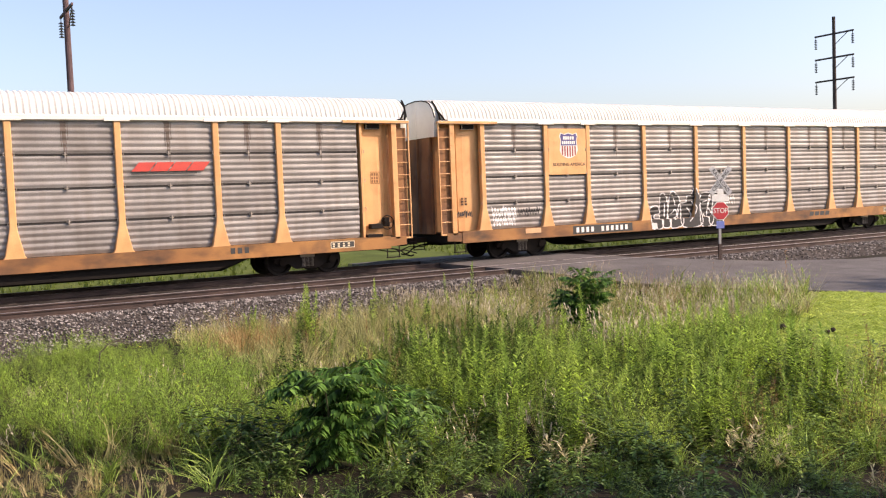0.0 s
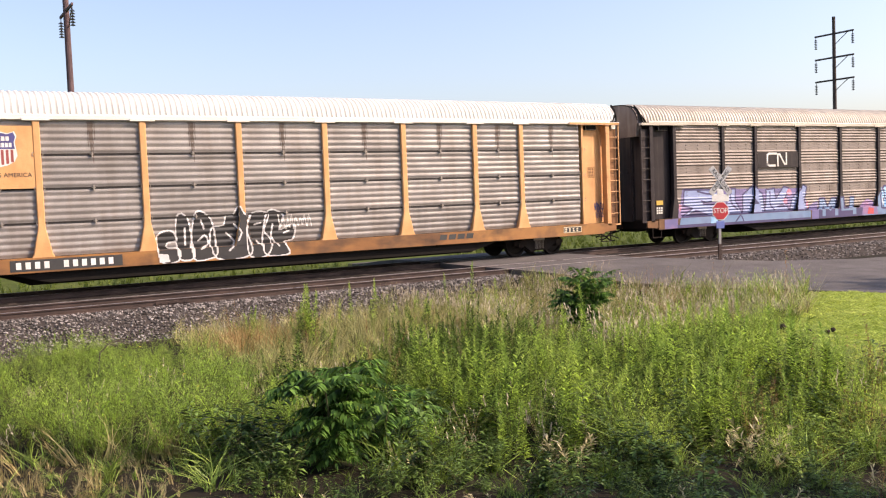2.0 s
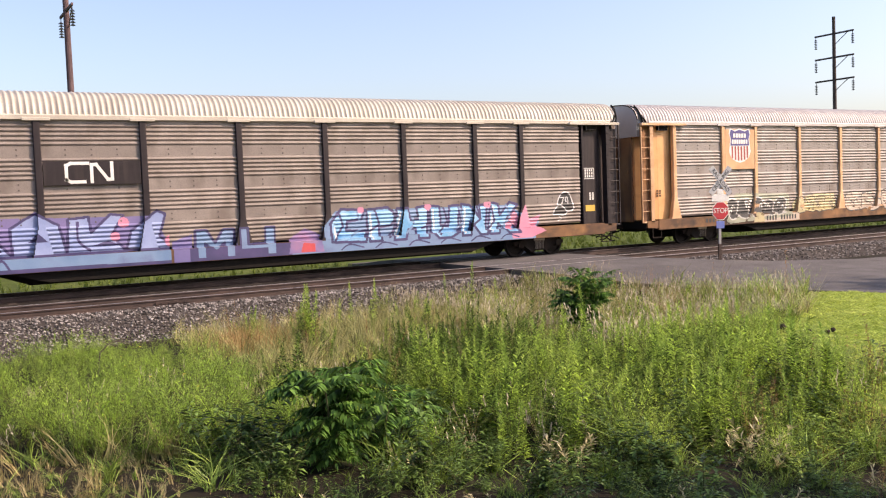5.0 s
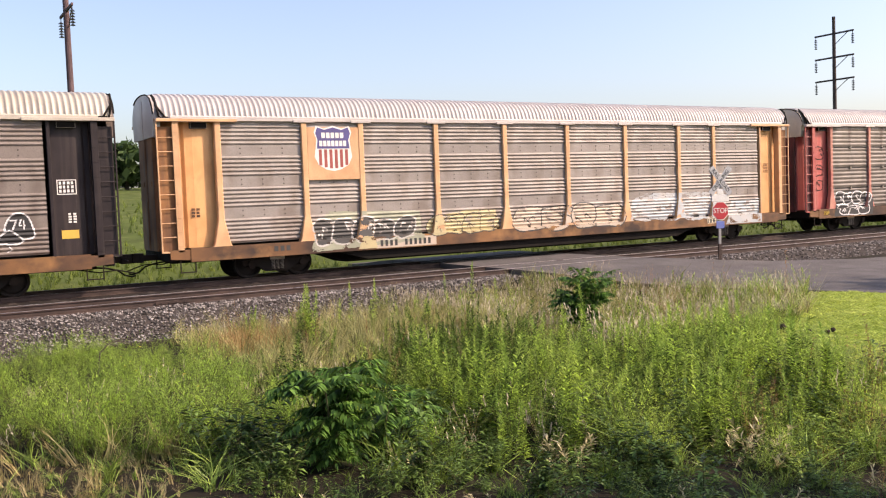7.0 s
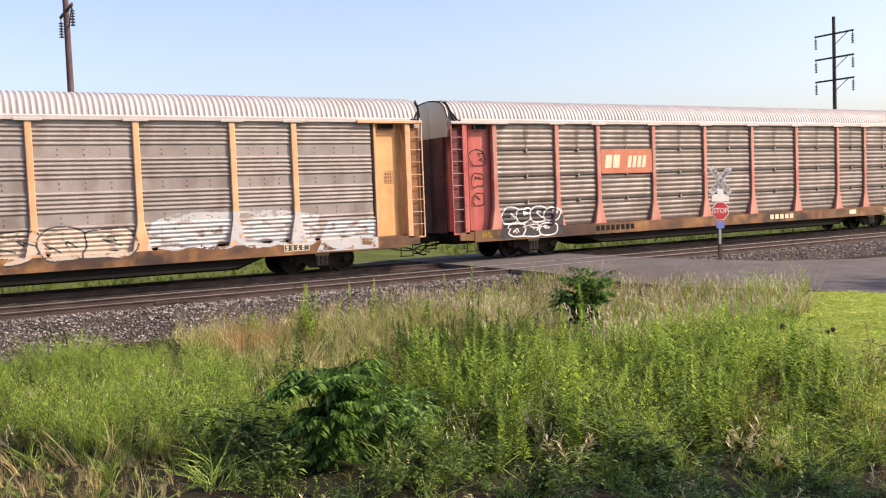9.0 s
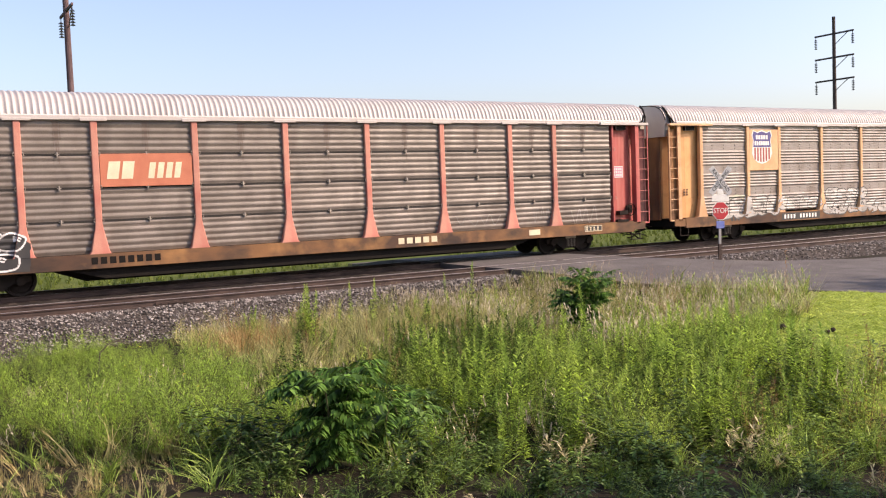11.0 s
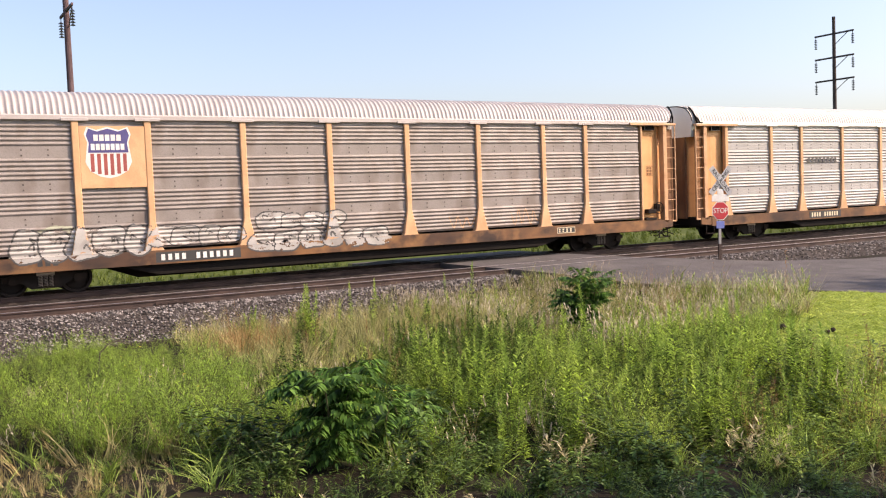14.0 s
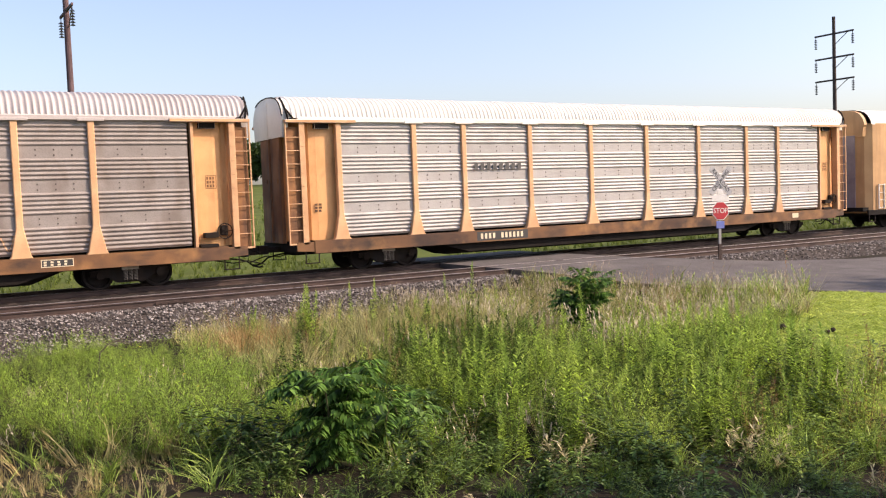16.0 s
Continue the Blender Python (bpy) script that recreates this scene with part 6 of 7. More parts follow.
def sow(name, kinds, xy, scale, mats, label, category, seed, tilt=0.12):
    """One mesh of many plants: each takes one of the given kinds, turned, leaned and scaled, on the ground."""
    r = np.random.default_rng(seed)
    n = len(xy)
    which = r.integers(0, len(kinds), n)
    z = ground_z(xy[:, 0], xy[:, 1])
    vs, ms = [], []
    for k, (q, m) in enumerate(kinds):
        idx = np.where(which == k)[0]
        if not len(idx):
            continue
        a = r.uniform(0, 6.283, len(idx))
        c, s = np.cos(a)[:, None, None], np.sin(a)[:, None, None]
        sc = (scale[idx] if hasattr(scale, "__len__") else np.full(len(idx), scale)) * r.uniform(0.75, 1.2, len(idx))
        v = q[None] * sc[:, None, None, None]
        tx, ty = r.normal(0, tilt, (2, len(idx), 1, 1))
        x = v[..., 0] * c - v[..., 1] * s + tx * v[..., 2]
        y = v[..., 0] * s + v[..., 1] * c + ty * v[..., 2]
        v = np.stack([x, y, v[..., 2]], -1)
        v += np.stack([xy[idx, 0], xy[idx, 1], z[idx] - 0.02], 1)[:, None, None]
        vs.append(v.reshape(-1, 4, 3))
        ms.append(np.tile(m, len(idx)))
    v = np.concatenate(vs)
    f = np.arange(len(v) * 4).reshape(-1, 4)
    me = np_mesh(name, v.reshape(-1, 3), f, np.concatenate(ms))
    for q in mats:
        me.materials.append(M[q])
    return tagged(new(name, me), label, category, kind="stuff")


def spread_points(n, seed, xr, yr, keep):
    r = np.random.default_rng(seed)
    p = np.stack([r.uniform(*xr, n), r.uniform(*yr, n)], 1)
    return p[keep(p[:, 0], p[:, 1])]


def patch(x, y, s, seed):
    """Slow variation from 0 to 1 that gathers plants in stands."""
    return 0.5 + 0.5 * np.sin(x * s + seed + 1.7 * np.sin(y * s * 0.8 + seed * 2.1)) * np.cos(y * s * 1.1 - seed + 1.3 * np.sin(x * s * 0.6))


def in_view(x, y):
    """A wedge of ground before the camera, a little wider than what is looked at."""
    a = np.degrees(np.arctan2(x, y))
    return (a > 1.0) & (a < 60.0)


def clear(x, y):
    """Away from the young trees, so that they stand free towards the sun and the road."""
    return (np.hypot(x - 4.25, y - 9.9) > 0.45) & (np.hypot(x - 3.95, y - 9.3) > 0.4) & (np.hypot(x - 12.5, y - 15.1) > 0.8) & (np.hypot(x - 12.0, y - 14.4) > 0.7)


def weedy(x, y):
    back = np.interp(x, [-5, 2, 4, 8, 11, 14, 17, 20, 30], [21.2, 21.4, 21.6, 22.0, 22.6, 23.0, 21.5, 16.8, 14])
    return in_view(x, y) & (lawn_side(x, y) < 0.2 + 0.5 * np.sin(x * 1.7)) & (y < back) & (x < road_left(y) - 0.3) & (np.hypot(x, y) > 6.3)


rw = np.random.default_rng(11)
WEEDS = [tall_weed(rw, h) for h in (0.8, 0.92, 1.05, 1.2)]
WEEDS_DARK = [tall_weed(rw, h, False) for h in (0.6, 0.75, 0.85)]
FEATHERS = [feather_weed(rw, h) for h in (0.6, 0.72, 0.82, 0.9)]
DRY = [tuft(rw, h, 12, 0.011, 0.4) for h in (0.55, 0.7, 0.85)]
DRYSEED = [tuft(rw, h, 12, 0.006, 0.35, 0, 1) for h in (0.7, 0.85)]
GREEN = [tuft(rw, h, 10, 0.014, 0.9) for h in (0.3, 0.42, 0.55)]
BLADES = [tuft(rw, h, 16, 0.017, 1.0) for h in (0.4, 0.5, 0.6)]
STALKS = [dry_stalk(rw, h) for h in (0.7, 0.9, 1.0)]


def broad_weed(r, h):
    p = Plant()
    for b in range(5):
        a0, sp = r.uniform(0, 6.28), r.uniform(0.1, 0.5) * h
        p.blade([(0, 0, 0), (sp * 0.4 * math.cos(a0), sp * 0.4 * math.sin(a0), h * 0.5), (sp * math.cos(a0), sp * math.sin(a0), h)], 0.008, 1)
        for i in range(11):
            q = 0.2 + 0.8 * i / 11
            a = r.uniform(0, 6.28)
            ln = r.uniform(0.06, 0.13)
            p.leaf((sp * q * math.cos(a0), sp * q * math.sin(a0), h * q), (math.cos(a), math.sin(a), r.uniform(-0.2, 0.6)), ln, ln * 0.36, 0, 0.2)
    return p.arrays()


def pale_leaf_weed(r, h):
    """A short stem whose narrow withered leaves point upwards and catch the sun."""
    p = Plant()
    p.blade([(0, 0, 0), (0.02, 0.0, h * 0.5), (0.03, 0.02, h)], 0.007, 1)
    for i in range(16):
        q, a = r.uniform(0.35, 1.0), r.uniform(0, 6.28)
        p.leaf((0.03 * q, 0.02 * q, h * q), (math.cos(a), math.sin(a), r.uniform(0.3, 1.8)), r.uniform(0.08, 0.15), 0.026, 0, 0.05)
    return p.arrays()


BROAD = [broad_weed(rw, h) for h in (0.4, 0.55, 0.65)]
PALE = [pale_leaf_weed(rw, h) for h in (0.35, 0.5)]
XR, YR = (-1, 26), (4.5, 23.5)


def near_scale(p):
    """Low on the strip before the stands, full height behind its edge, lower again towards the ballast."""
    d = front(p[:, 0], p[:, 1])
    return np.interp(d, [-2.0, -0.4, 0.4], [0.45, 0.6, 1.0]) * np.interp(p[:, 1], [14, 17, 23], [1.0, 0.8, 0.7])


def front(x, y):
    """Signed distance behind the line where the tall stands begin (positive: among them)."""
    yl = np.interp(x, [0, 1, 3, 5, 6.5, 8, 9.5], [13.0, 12.4, 10.8, 9.2, 8.1, 7.2, 6.4])
    return (y - yl) * 0.8


def clumps(seed, spacing, keep, per, radius, low=0.75, high=1.2):
    """Plants gathered in clumps, tallest in the middle: their places and their sizes."""
    r = np.random.default_rng(seed)
    cx, cy = np.meshgrid(np.arange(XR[0], XR[1], spacing), np.arange(YR[0], YR[1], spacing))
    c = np.stack([cx.ravel(), cy.ravel()], 1) + r.uniform(-0.5, 0.5, (cx.size, 2)) * spacing
    c = c[keep(c[:, 0], c[:, 1])]
    size = r.uniform(low, high, len(c))
    off = r.normal(0, radius, (len(c), per, 2))
    d = np.hypot(off[..., 0], off[..., 1]) / radius
    xy = (c[:, None] + off).reshape(-1, 2)
    sc = (size[:, None] * np.clip(1.12 - 0.17 * d * d, 0.45, 1.2)).ravel()
    k = weedy(xy[:, 0], xy[:, 1]) & clear(xy[:, 0], xy[:, 1])
    return xy[k], sc[k]


def stand(name, kinds, mats, label, category, seed, spacing, keep, per, radius, low=0.75, high=1.2, tilt=0.12, size=1.0):
    xy, sc = clumps(seed, spacing, lambda x, y: weedy(x, y) & keep(x, y), per, radius, low, high)
    return sow(name, kinds, xy, sc * near_scale(xy) * size, mats, label, category, seed, tilt)


def left_part(x, y):
    return sstep(x - (5.6 - 0.10 * (y - 10)), 0.5, -0.5)


def dark_stand(x, y):
    return np.hypot((x - 7.9) * 0.85, (y - 13.3) * 0.7) < 1.15


# a thin green mat under everything
p = spread_points(4300, 1, XR, YR, lambda x, y: weedy(x, y) & ((front(x, y) > 0) | (patch(x, y, 2.4, 6) > 0.6)))
sow("grass_mat", GREEN, p, 0.62 * near_scale(p) + 0.1, ("grass",), "green grass between the weeds", "grass", 1, 0.2)
# feathery weeds: one soft sheet on the open side, and among the goldenrod towards the lawn
stand("feathery_weeds", FEATHERS, ("feather", "feather", "stem"), "feathery bright green weeds", "weeds", 4, 0.62,
      lambda x, y: (front(x, y) > 0.1) & (left_part(x, y) > 0.4) & ~dark_stand(x, y) & (y < 20.4) & (np.hypot(x - 4.6, y - 10.2) > 0.8), 11, 0.25, 0.68, 1.2)
stand("feathery_weeds", FEATHERS, ("feather_deep", "feather_deep", "stem"), "soft green weeds among the dry grass", "weeds", 42, 1.0,
      lambda x, y: (x > 9.0) & (y > 12.0) & (y < 17.5) & (patch(x, y, 1.3, 2) > 0.25), 8, 0.28, 0.7, 1.05)
stand("feathery_weeds", FEATHERS, ("feather_deep", "feather_deep", "stem"), "soft feathery deep green weeds beside the goldenrod", "weeds", 41, 0.72,
      lambda x, y: (front(x, y) > np.where(x > 6.8, -0.35, 0.25)) & (x > 6.0) & (y < 13.5) & ~dark_stand(x, y) & (lawn_side(x, y) < 0.1), 11, 0.26, 0.75, 1.1)
# goldenrod: tall, in clumps with dark gaps
stand("goldenrod_stand", WEEDS, ("weed", "weed_tip", "stem"), "tall leafy goldenrod stalks with pale green tips", "weeds", 2, 0.72,
      lambda x, y: (front(x, y) > 0.35) & (left_part(x, y) < 0.3) & (x > 6.0) & (y < 12.9) & ~dark_stand(x, y) & (lawn_side(x, y) < -0.4 - 0.9 * sstep(y, 10.5, 12)) & (patch(x, y, 1.1, 1) > 0.12), 10, 0.21, 0.75, 1.12)
stand("leafy_weeds", WEEDS_DARK, ("weed_dark", "weed_dark", "stem"), "dark green leafy weeds", "weeds", 3, 0.95,
      lambda x, y: (front(x, y) > 0.2) & (left_part(x, y) < 0.5) & (y < 14.6) & (x < 10), 10, 0.25, 0.7, 1.15, 0.2)
stand("goldenrod_stand", WEEDS, ("weed_dark", "weed_dark", "stem"), "tall dark-stalked goldenrod behind the young tree", "weeds", 33, 0.58,
      lambda x, y: dark_stand(x, y), 14, 0.17, 0.66, 0.98)
# dry grass before the ballast, russet stalks through it
stand("dry_grass", DRY, ("dry_olive",), "tall straw-coloured dry grass near the ballast", "grass", 5, 0.48,
      lambda x, y: (y > 14.2) & (x > 5.2) & (patch(x, y, 0.9, 3) + 0.7 * sstep(y, 15, 18) > 0.5), 8, 0.22, 0.7, 1.45, 0.2)
stand("dry_grass", DRY, ("dry_orange",), "orange-brown dry grass before the ballast", "grass", 51, 0.4,
      lambda x, y: np.hypot((x - 6.3) * 0.9, (y - 19.3) * 0.8) < 0.85, 12, 0.2, 0.8, 1.2, 0.1)
stand("dry_grass", DRY, ("dry",), "pale trampled dry grass at the edge of the weeds", "grass", 52, 0.3,
      lambda x, y: (np.hypot(x - 1.75, (y - 10.9) * 0.8) < 1.15) & (patch(x, y, 2.0, 5) > 0.2), 5, 0.25, 0.35, 1.25, 0.25, 0.95)
stand("dry_stalks", STALKS, ("dry_red",), "russet dead weed stalks", "weeds", 6, 0.75,
      lambda x, y: (y > 12.5) & (x > 6) & (patch(x, y, 1.1, 6) > 0.6), 7, 0.3, 0.7, 1.2)
stand("dry_stalks", STALKS, ("dry_red",), "russet dead stalks in front of the lawn", "weeds", 61, 0.6,
      lambda x, y: (lawn_side(x, y) > -1.7) & (y < 8.4), 9, 0.22, 0.6, 0.9)
stand("seed_grass", DRYSEED, ("dry", "seed"), "dry grass with pale seed heads", "grass", 7, 1.3,
      lambda x, y: (front(x, y) > -0.6) & (patch(x, y, 1.3, 9) > 0.6) & (y < 16), 6, 0.3, 0.7, 1.0)
stand("seed_grass", DRYSEED, ("dry_olive", "seed"), "olive and russet grass with white seed heads", "grass", 22, 0.75,
      lambda x, y: (x > 11.0) & (y > 12.8) & (patch(x, y, 1.4, 3) > 0.3), 8, 0.25, 0.8, 1.2)
stand("leafy_weeds", WEEDS_DARK + WEEDS[:1], ("weed", "weed", "stem"), "green leafy clumps among dry grass", "weeds", 23, 1.15,
      lambda x, y: (y > 14.2) & (x > 6.5) & (patch(x, y, 1.6, 8) > 0.28), 10, 0.26, 0.7, 1.1, 0.2, 1.0)
# the low strip in front: broad leaves, long blades, withered pale leaves over bare dark soil
stand("undergrowth", BROAD, ("under", "stem"), "broad-leaved dark green undergrowth", "weeds", 21, 0.5,
      lambda x, y: (front(x, y) < np.where(x > 6.8, -0.2, 0.5)) & (x > 3.0) & (patch(x, y, 2.2, 12) > 0.36), 9, 0.18, 0.5, 1.4, 0.2, 1.25)
stand("undergrowth", BROAD, ("under", "stem"), "broad-leaved undergrowth at the feet of the stands", "weeds", 211, 1.0,
      lambda x, y: (front(x, y) > 0.4) & (front(x, y) < 2.0) & (x > 4.5), 7, 0.25, 0.7, 1.1, 0.2)
stand("long_grass", BLADES, ("grass_blade",), "arching clumps of long green grass blades", "grass", 25, 1.15,
      lambda x, y: (front(x, y) < 0.2) & ((x < 1.1) | (x > 4.6)) & (patch(x, y, 1.7, 4) > 0.3), 5, 0.25, 0.5, 1.2, 0.25, 0.85)
stand("pale_weeds", PALE, ("pale", "stem"), "withered weeds with pale upright leaves", "weeds", 26, 0.55,
      lambda x, y: (front(x, y) < 0.4) & (x > 3.0) & (patch(x, y, 2.6, 7) + 0.3 * sstep(np.hypot(x - 6.2, y - 9.0), 1.3, 0.6) > 0.68), 6, 0.18, 0.7, 1.2, 0.3, 1.15)
stand("grass_tufts", GREEN, ("grass_blade",), "short sunlit grass at the foot of the weeds", "grass", 27, 0.4,
      lambda x, y: (front(x, y) < 0.3) & (patch(x, y, 2.9, 3) > 0.42), 6, 0.17, 0.5, 1.3, 0.3, 1.4)
stand("grass_tufts", GREEN + BROAD, ("grass_blade", "stem"), "mixed low green weeds running out into the mown grass", "weeds", 28, 0.5,
      lambda x, y: (lawn_side(x, y) > -1.6) & (y < 11.5), 7, 0.24, 0.6, 1.0, 0.2)
# single stands before the ballast and at the weeds' corners
r2 = np.random.default_rng(31)
p = np.concatenate([np.array(c) + r2.normal(0, w, (n, 2)) for c, w, n in (((7.45, 18.6), 0.14, 15), ((12.6, 20.6), 0.4, 5), ((9.3, 19.6), 0.3, 5), ((2.9, 20.2), 0.4, 8))])
sow("goldenrod_stand", WEEDS, p, np.where(p[:, 0] < 5, 0.6, 1.0), ("weed", "weed_tip", "stem"), "tall bright green stalks standing before the ballast", "weeds", 31, 0.06)
p = np.array((17.0, 14.9)) + r2.normal(0, 0.5, (42, 2))
sow("feathery_weeds", FEATHERS, p, 1.15, ("feather", "feather", "stem"), "bright green bushy clump beside the road", "weeds", 34, 0.15)
p = np.array((16.2, 14.1)) + r2.normal(0, 0.6, (110, 2))
sow("seed_grass", DRY + BLADES, p, 1.15, ("pale", "seed"), "pale arching grass mound beside the mown grass", "grass", 35, 0.35)
FLOWERS = []
for h in (0.6, 0.7):
    fp = Plant()
    fp.blade([(0, 0, 0), (0.01, 0, h * 0.6), (0.015, 0.01, h)], 0.006, 1)
    for i in range(7):
        a = i * 0.9
        fp.leaf((0.015, 0.01, h), (math.cos(a), math.sin(a), 0.4), 0.022, 0.016, 0)
    FLOWERS.append(fp.arrays())
p = spread_points(900, 8, XR, YR, lambda x, y: weedy(x, y) & (y > 9) & (x < 9) & (patch(x, y, 0.9, 7) > 0.75))
sow("yellow_flowers", FLOWERS, p, 1.15, ("flower", "stem"), "small yellow wild flowers", "flowers", 8)


def build_seed_stalk(x, y, h, size):
    """A dead flower stalk that ends in a dark round seed head."""
    st = empty("seed_stalk", "dark brown dried seed head on a thin stalk", "wild flower", "dried seed heads beside the mown grass")
    st.location = (x, y, float(ground_z(x, y)) - 0.02)
    part("stalk", tube([(0, 0, 0), (0.02, 0, h * 0.5), (0.0, 0.03, h)], 0.005, 5, 0.003), M["stem"], st)
    bm = bmesh.new()
    bmesh.ops.create_icosphere(bm, subdivisions=2, radius=size)
    rr = random.Random(int(x * 100))
    for v in bm.verts:
        v.co = v.co * rr.uniform(0.85, 1.15) + Vector((0, 0.03, h))
    part("seed_head", bm, M["dark_seed"], st)


for x, y, h, s in ((13.15, 10.75, 0.42, 0.055), (12.35, 9.75, 0.42, 0.06), (12.75, 9.9, 0.46, 0.035), (12.95, 9.7, 0.4, 0.038), (13.15, 9.75, 0.38, 0.04)):
    build_seed_stalk(x, y, h, s)

# mown grass beside the road, rough grass behind the tracks
LAWN = [tuft(rw, h, 8, 0.02, 1.3, 0, None, 2) for h in (0.05, 0.07, 0.09)]
p = spread_points(48000, 9, (8, 26), (4, 17.5), lambda x, y: in_view(x, y) & (lawn_side(x, y) > -0.6) & (x < road_left(y) - 0.05))
sow("lawn", LAWN, p, 1.0, ("lawn",), "short mown bright green grass", "grass", 9, 0.2)
FIELD = [tuft(rw, h, 8, 0.03, 0.5, 0, None, 2) for h in (0.3, 0.4, 0.55)]
p = spread_points(4800, 10, (0, 60), (31.9, 48), lambda x, y: off_road(x, y) & (np.degrees(np.arctan2(x, y)) > 2))
sow("field_grass", FIELD, p, 1.0, ("field",), "rough green grass behind the tracks", "grass", 10, 0.2)
p = spread_points(2600, 12, (-2, 110), (48, 90), lambda x, y: np.degrees(np.arctan2(x, y)) > 2)
sow("field_grass", FIELD, p, 1.7, ("field",), "rough green grass of the far field", "grass", 12, 0.2)


def build_sapling(name, x, y, h, leaves, seed, label, wide=1.0, low=0.35, size=1.0, lift=0.0):
    """A young tree of heaven: a few stems with long compound leaves, whose leaflets hang from an arching midrib."""
    r = np.random.default_rng(seed)
    t = empty(name, label, "shrub")
    g = float(ground_z(x, y))
    t.location = (x, y, g - 0.03)
    stems = 6
    tops = []
    for k in range(stems):
        bm = bmesh.new()
        a, sp = k * 6.283 / stems + r.uniform(-0.4, 0.4), r.uniform(0.15, 0.5) * wide
        hk = h * r.uniform(0.6, 0.95)
        pts = [(sp * math.cos(a) * q ** 1.4, sp * math.sin(a) * q ** 1.4, hk * q) for q in (0, 0.3, 0.6, 0.85, 1.0)]
        add_tube(bm, pts, 0.018, 6, 0, 0.007)
        tops.append(pts)
        part("stem", bm, M["stem"], t)
    for i in range(leaves):
        pts = tops[i % stems]
        q = low + (1 - low) * r.uniform(0, 1) ** 0.75
        k = min(int(q * 4), 3)
        base = np.array(pts[k]) + (np.array(pts[k + 1]) - np.array(pts[k])) * (q * 4 - k)
        a = i * 2.4 + r.uniform(-0.5, 0.5)
        ln = r.uniform(0.34, 0.6) * size
        rise = r.uniform(0.1, 0.75) + lift + (0.5 + lift) * max(0.0, q - 0.7)
        lp = Plant()
        def mid(s):
            return np.array([math.cos(a) * ln * s, math.sin(a) * ln * s, ln * (rise * s - 0.62 * s * s)])
        lp.blade([mid(s) for s in (0, 0.3, 0.6, 0.85, 1)], 0.008, 1)
        side = np.array([-math.sin(a), math.cos(a), 0])
        for j in range(9):
            s = 0.2 + 0.8 * j / 9
            fwd = mid(min(s + 0.05, 1)) - mid(s)
            fwd /= max(np.linalg.norm(fwd), 1e-6)
            lf = 0.165 * size * math.sin(0.6 + 2.0 * s) * r.uniform(0.85, 1.15)
            for sg in (-1, 1):
                way = side * sg + 0.4 * fwd + np.array([0, 0, r.uniform(-0.75, -0.1)])
                lp.leaf(mid(s), way, lf, lf * 0.36, 0, 0.22)
        lp.leaf(mid(1.0), mid(1.0) - mid(0.9), 0.11, 0.04, 0, 0.1)
        v, m = lp.arrays()
        me = np_mesh("compound_leaf", v.reshape(-1, 3), np.arange(len(v) * 4).reshape(-1, 4), m)
        me.materials.append(M["sumac"])
        me.materials.append(M["stem"])
        link("compound_leaf", me, t, m=Matrix.Translation(base))
    return t


build_sapling("sapling", 4.25, 9.9, 1.38, 135, 3, "dark green young tree with long feathered leaves", 1.3, 0.10, 0.85, 0.12)
build_sapling("sapling", 5.25, 10.1, 0.85, 40, 6, "smaller dark green young tree with feathered leaves", 0.9, 0.2, 0.95)
build_sapling("sapling", 12.38, 15.15, 1.4, 95, 9, "round dark green young tree among dry grass", 0.85, 0.1, 0.95, 0.4)

dead = empty("dead_branch", "bent dark dead branch lying on the weeds", "branch")
dead.location = (3.2, 17.0, -0.08)
main = part("limb", tube([(-0.35, 0, -0.75), (-0.25, 0.0, -0.08), (-0.1, 0.02, 0.05), (0.15, 0, 0.12), (0.42, -0.05, 0.08)], 0.016, 6, 0.007), M["bark"], dead)
for k, q in enumerate((-0.1, 0.08)):
    part("twig", tube([(q, 0, 0.08), (q + 0.14, 0.02 * k, -0.02 + 0.05 * k), (q + 0.28, 0, -0.1 + 0.06 * k)], 0.008, 5, 0.004), M["bark"], dead)

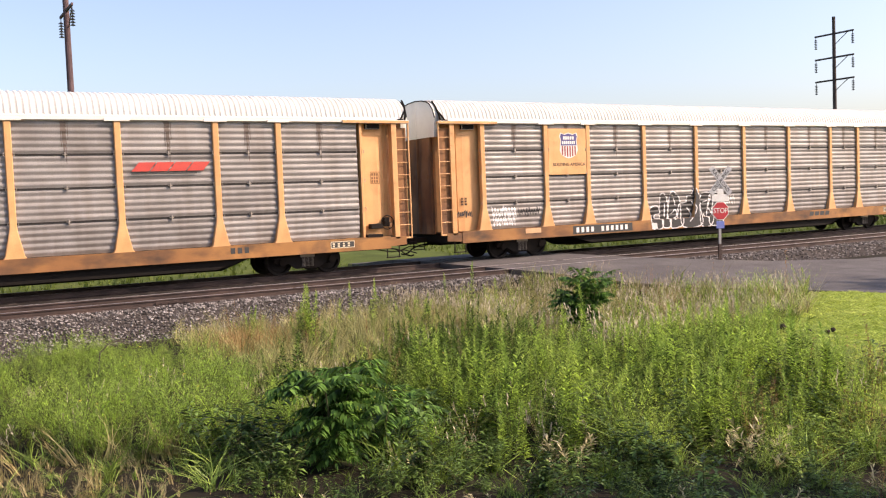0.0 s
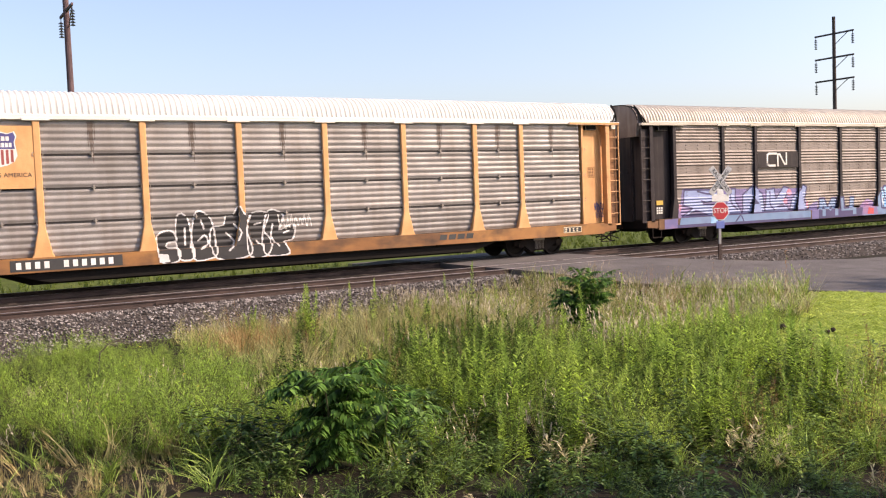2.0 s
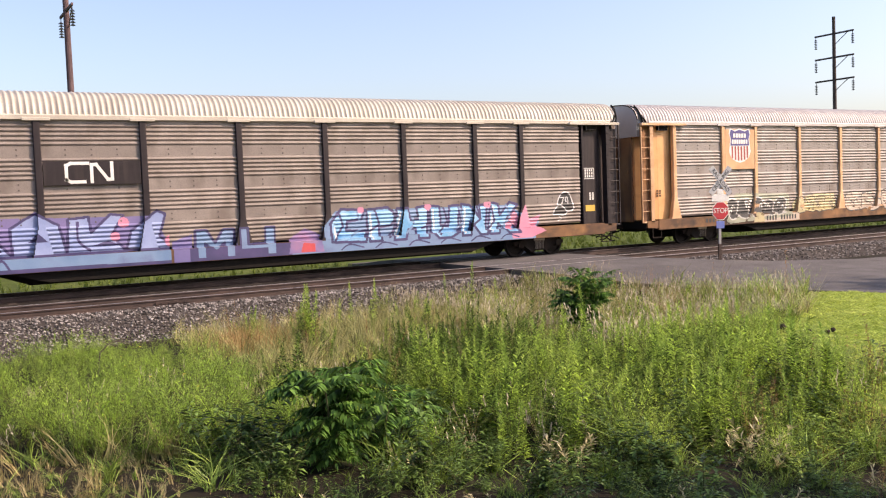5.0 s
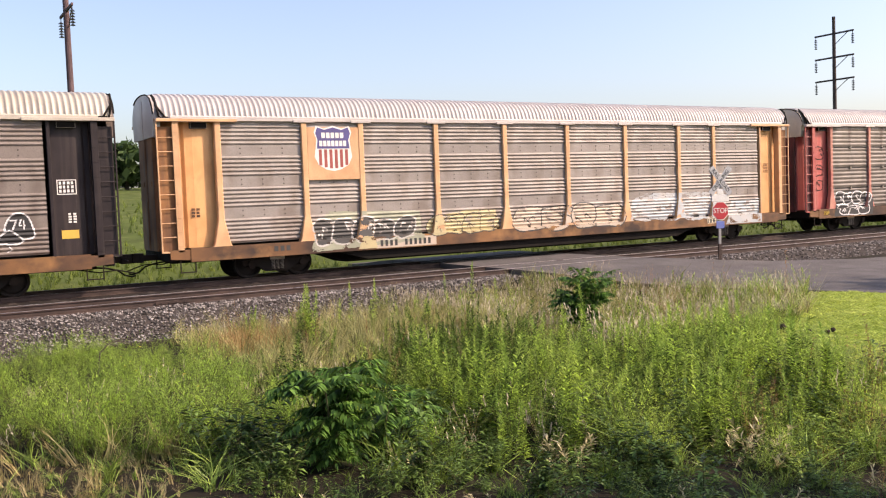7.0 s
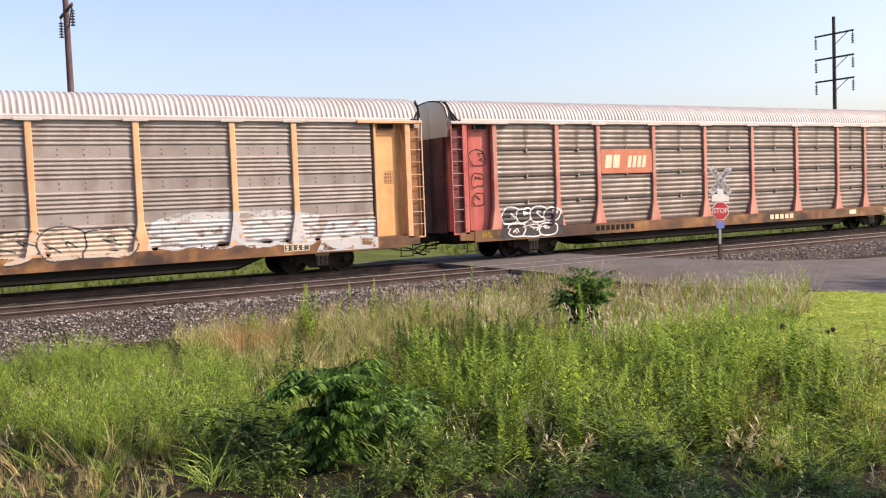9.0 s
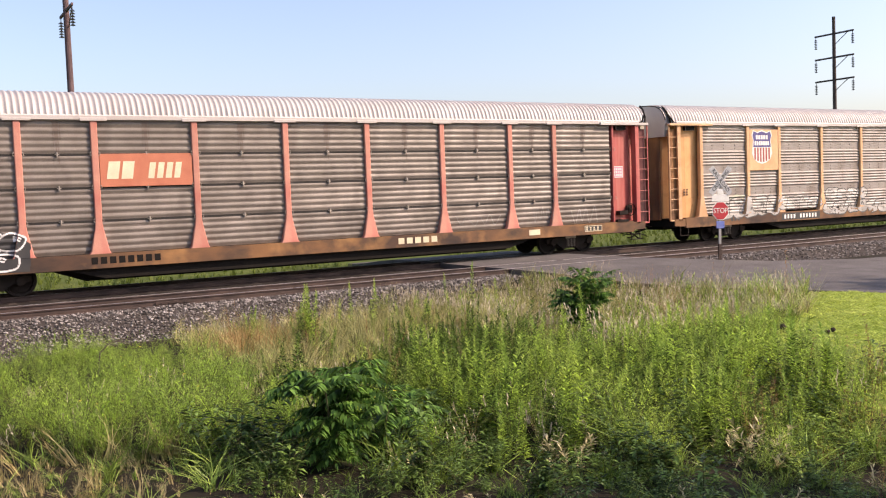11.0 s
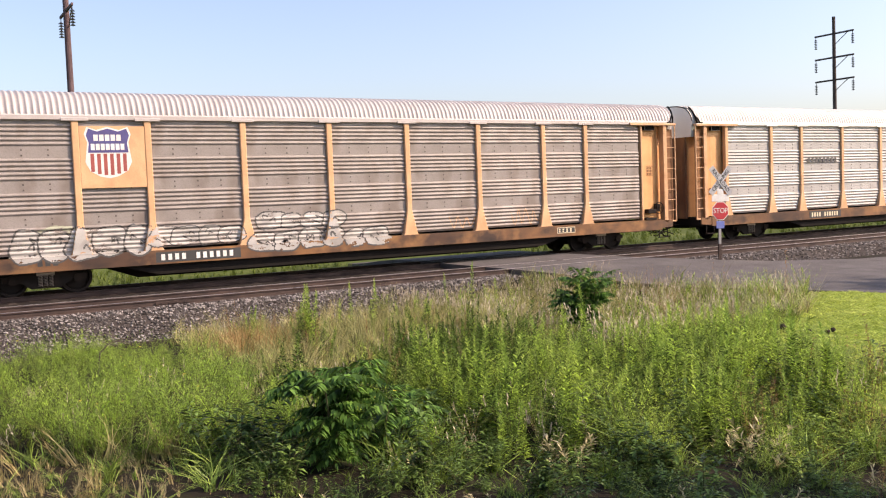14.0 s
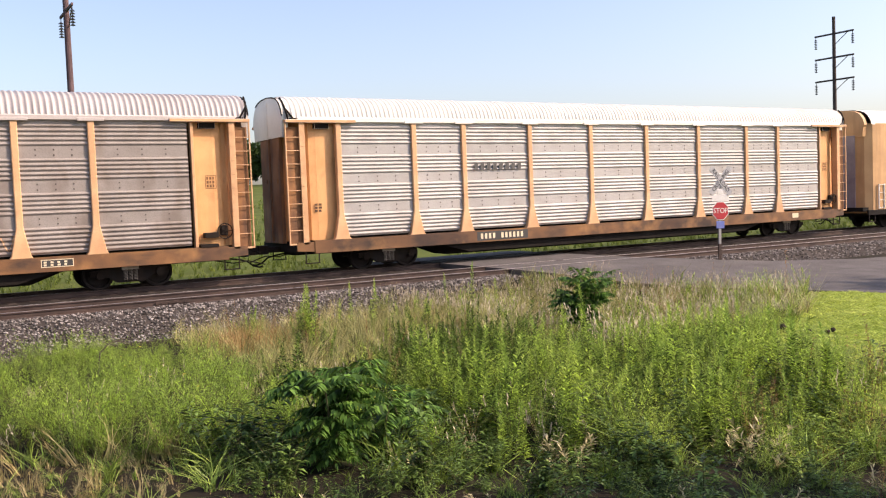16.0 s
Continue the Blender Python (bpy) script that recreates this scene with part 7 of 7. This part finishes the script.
# ---------------------------------------------------------------- far trees
def build_tree(x, y, h, w, seed):
    r = np.random.default_rng(seed)
    g = float(ground_z(x, y))
    t = empty("tree", "dark green leafy tree on the field's edge" if y > 60 else "broad green leafy shade tree out of view", "tree", "far row of trees" if y > 60 else "")
    t.location = (x, y, g)
    bm = bmesh.new()
    add_tube(bm, [(0, 0, -0.3), (0.1, 0, h * 0.3), (0, 0.1, h * 0.6), (0, 0, h * 0.85)], 0.3, 8, 0, 0.06)
    for k in range(6):
        a, z = k * 1.1, h * (0.3 + 0.08 * k)
        add_tube(bm, [(0, 0, z), (math.cos(a) * w * 0.3, math.sin(a) * w * 0.3, z + h * 0.12)], 0.1, 5, 0, 0.03)
    part("trunk", bm, M["bark"], t)
    n = 1500 if y > 60 else 3600
    cl = r.normal(0, 1, (22, 3))
    cl /= np.linalg.norm(cl, axis=1)[:, None]
    cl = cl * r.uniform(0.45, 0.85, (22, 1)) * np.array([w / 2, w / 2, h * (0.46 if y > 60 else 0.38)]) + np.array([0, 0, h * (0.46 if y > 60 else 0.56)])
    c = cl[r.integers(0, 22, n)] + r.normal(0, 1, (n, 3)) * np.array([w, w, h * 0.8]) * 0.085
    q = r.normal(0, 1, (n, 4, 3)) * 0.16 + c[:, None]
    d1, d2 = r.normal(0, 0.3 if y > 60 else 0.17, (2, n, 3))
    q = np.stack([c - d1, c - d2, c + d1, c + d2], 1)
    me = np_mesh("crown", q.reshape(-1, 3), np.arange(n * 4).reshape(-1, 4))
    me.materials.append(M["far_leaf"])
    link("crown", me, t)


# unseen broad trees behind the camera's shoulder and beside the road
# this one is added to darken the nearest weeds with its shade
build_tree(14.0, -1.3, 14.0, 3.8, 71)
build_tree(31.5, 7.5, 10.0, 6.0, 72)
rt = random.Random(4)
for i in range(30):
    build_tree(2 + i * 5.2 + rt.uniform(-1.5, 1.5), 128 + rt.uniform(-5, 7), rt.uniform(5.6, 7.8), rt.uniform(6, 8.5), 100 + i)


# ---------------------------------------------------------------- what moves
def motions():
    """The train rolls by: each car along the track, each wheelset turning on its truck."""
    for k, (car, sets) in enumerate(CARS):
        x0 = FIRST + SPACING * k
        walk(car, [(i * 0.5, pose(x0 - travelled(i * 0.5), YT, 0)) for i in range(33)])
        for ob, wx in sets:
            walk(ob, [(i / 15, pose(wx, 0, WHEEL_R, 0, -math.degrees(travelled(i / 15) / WHEEL_R), 0)) for i in range(241)])


motions()
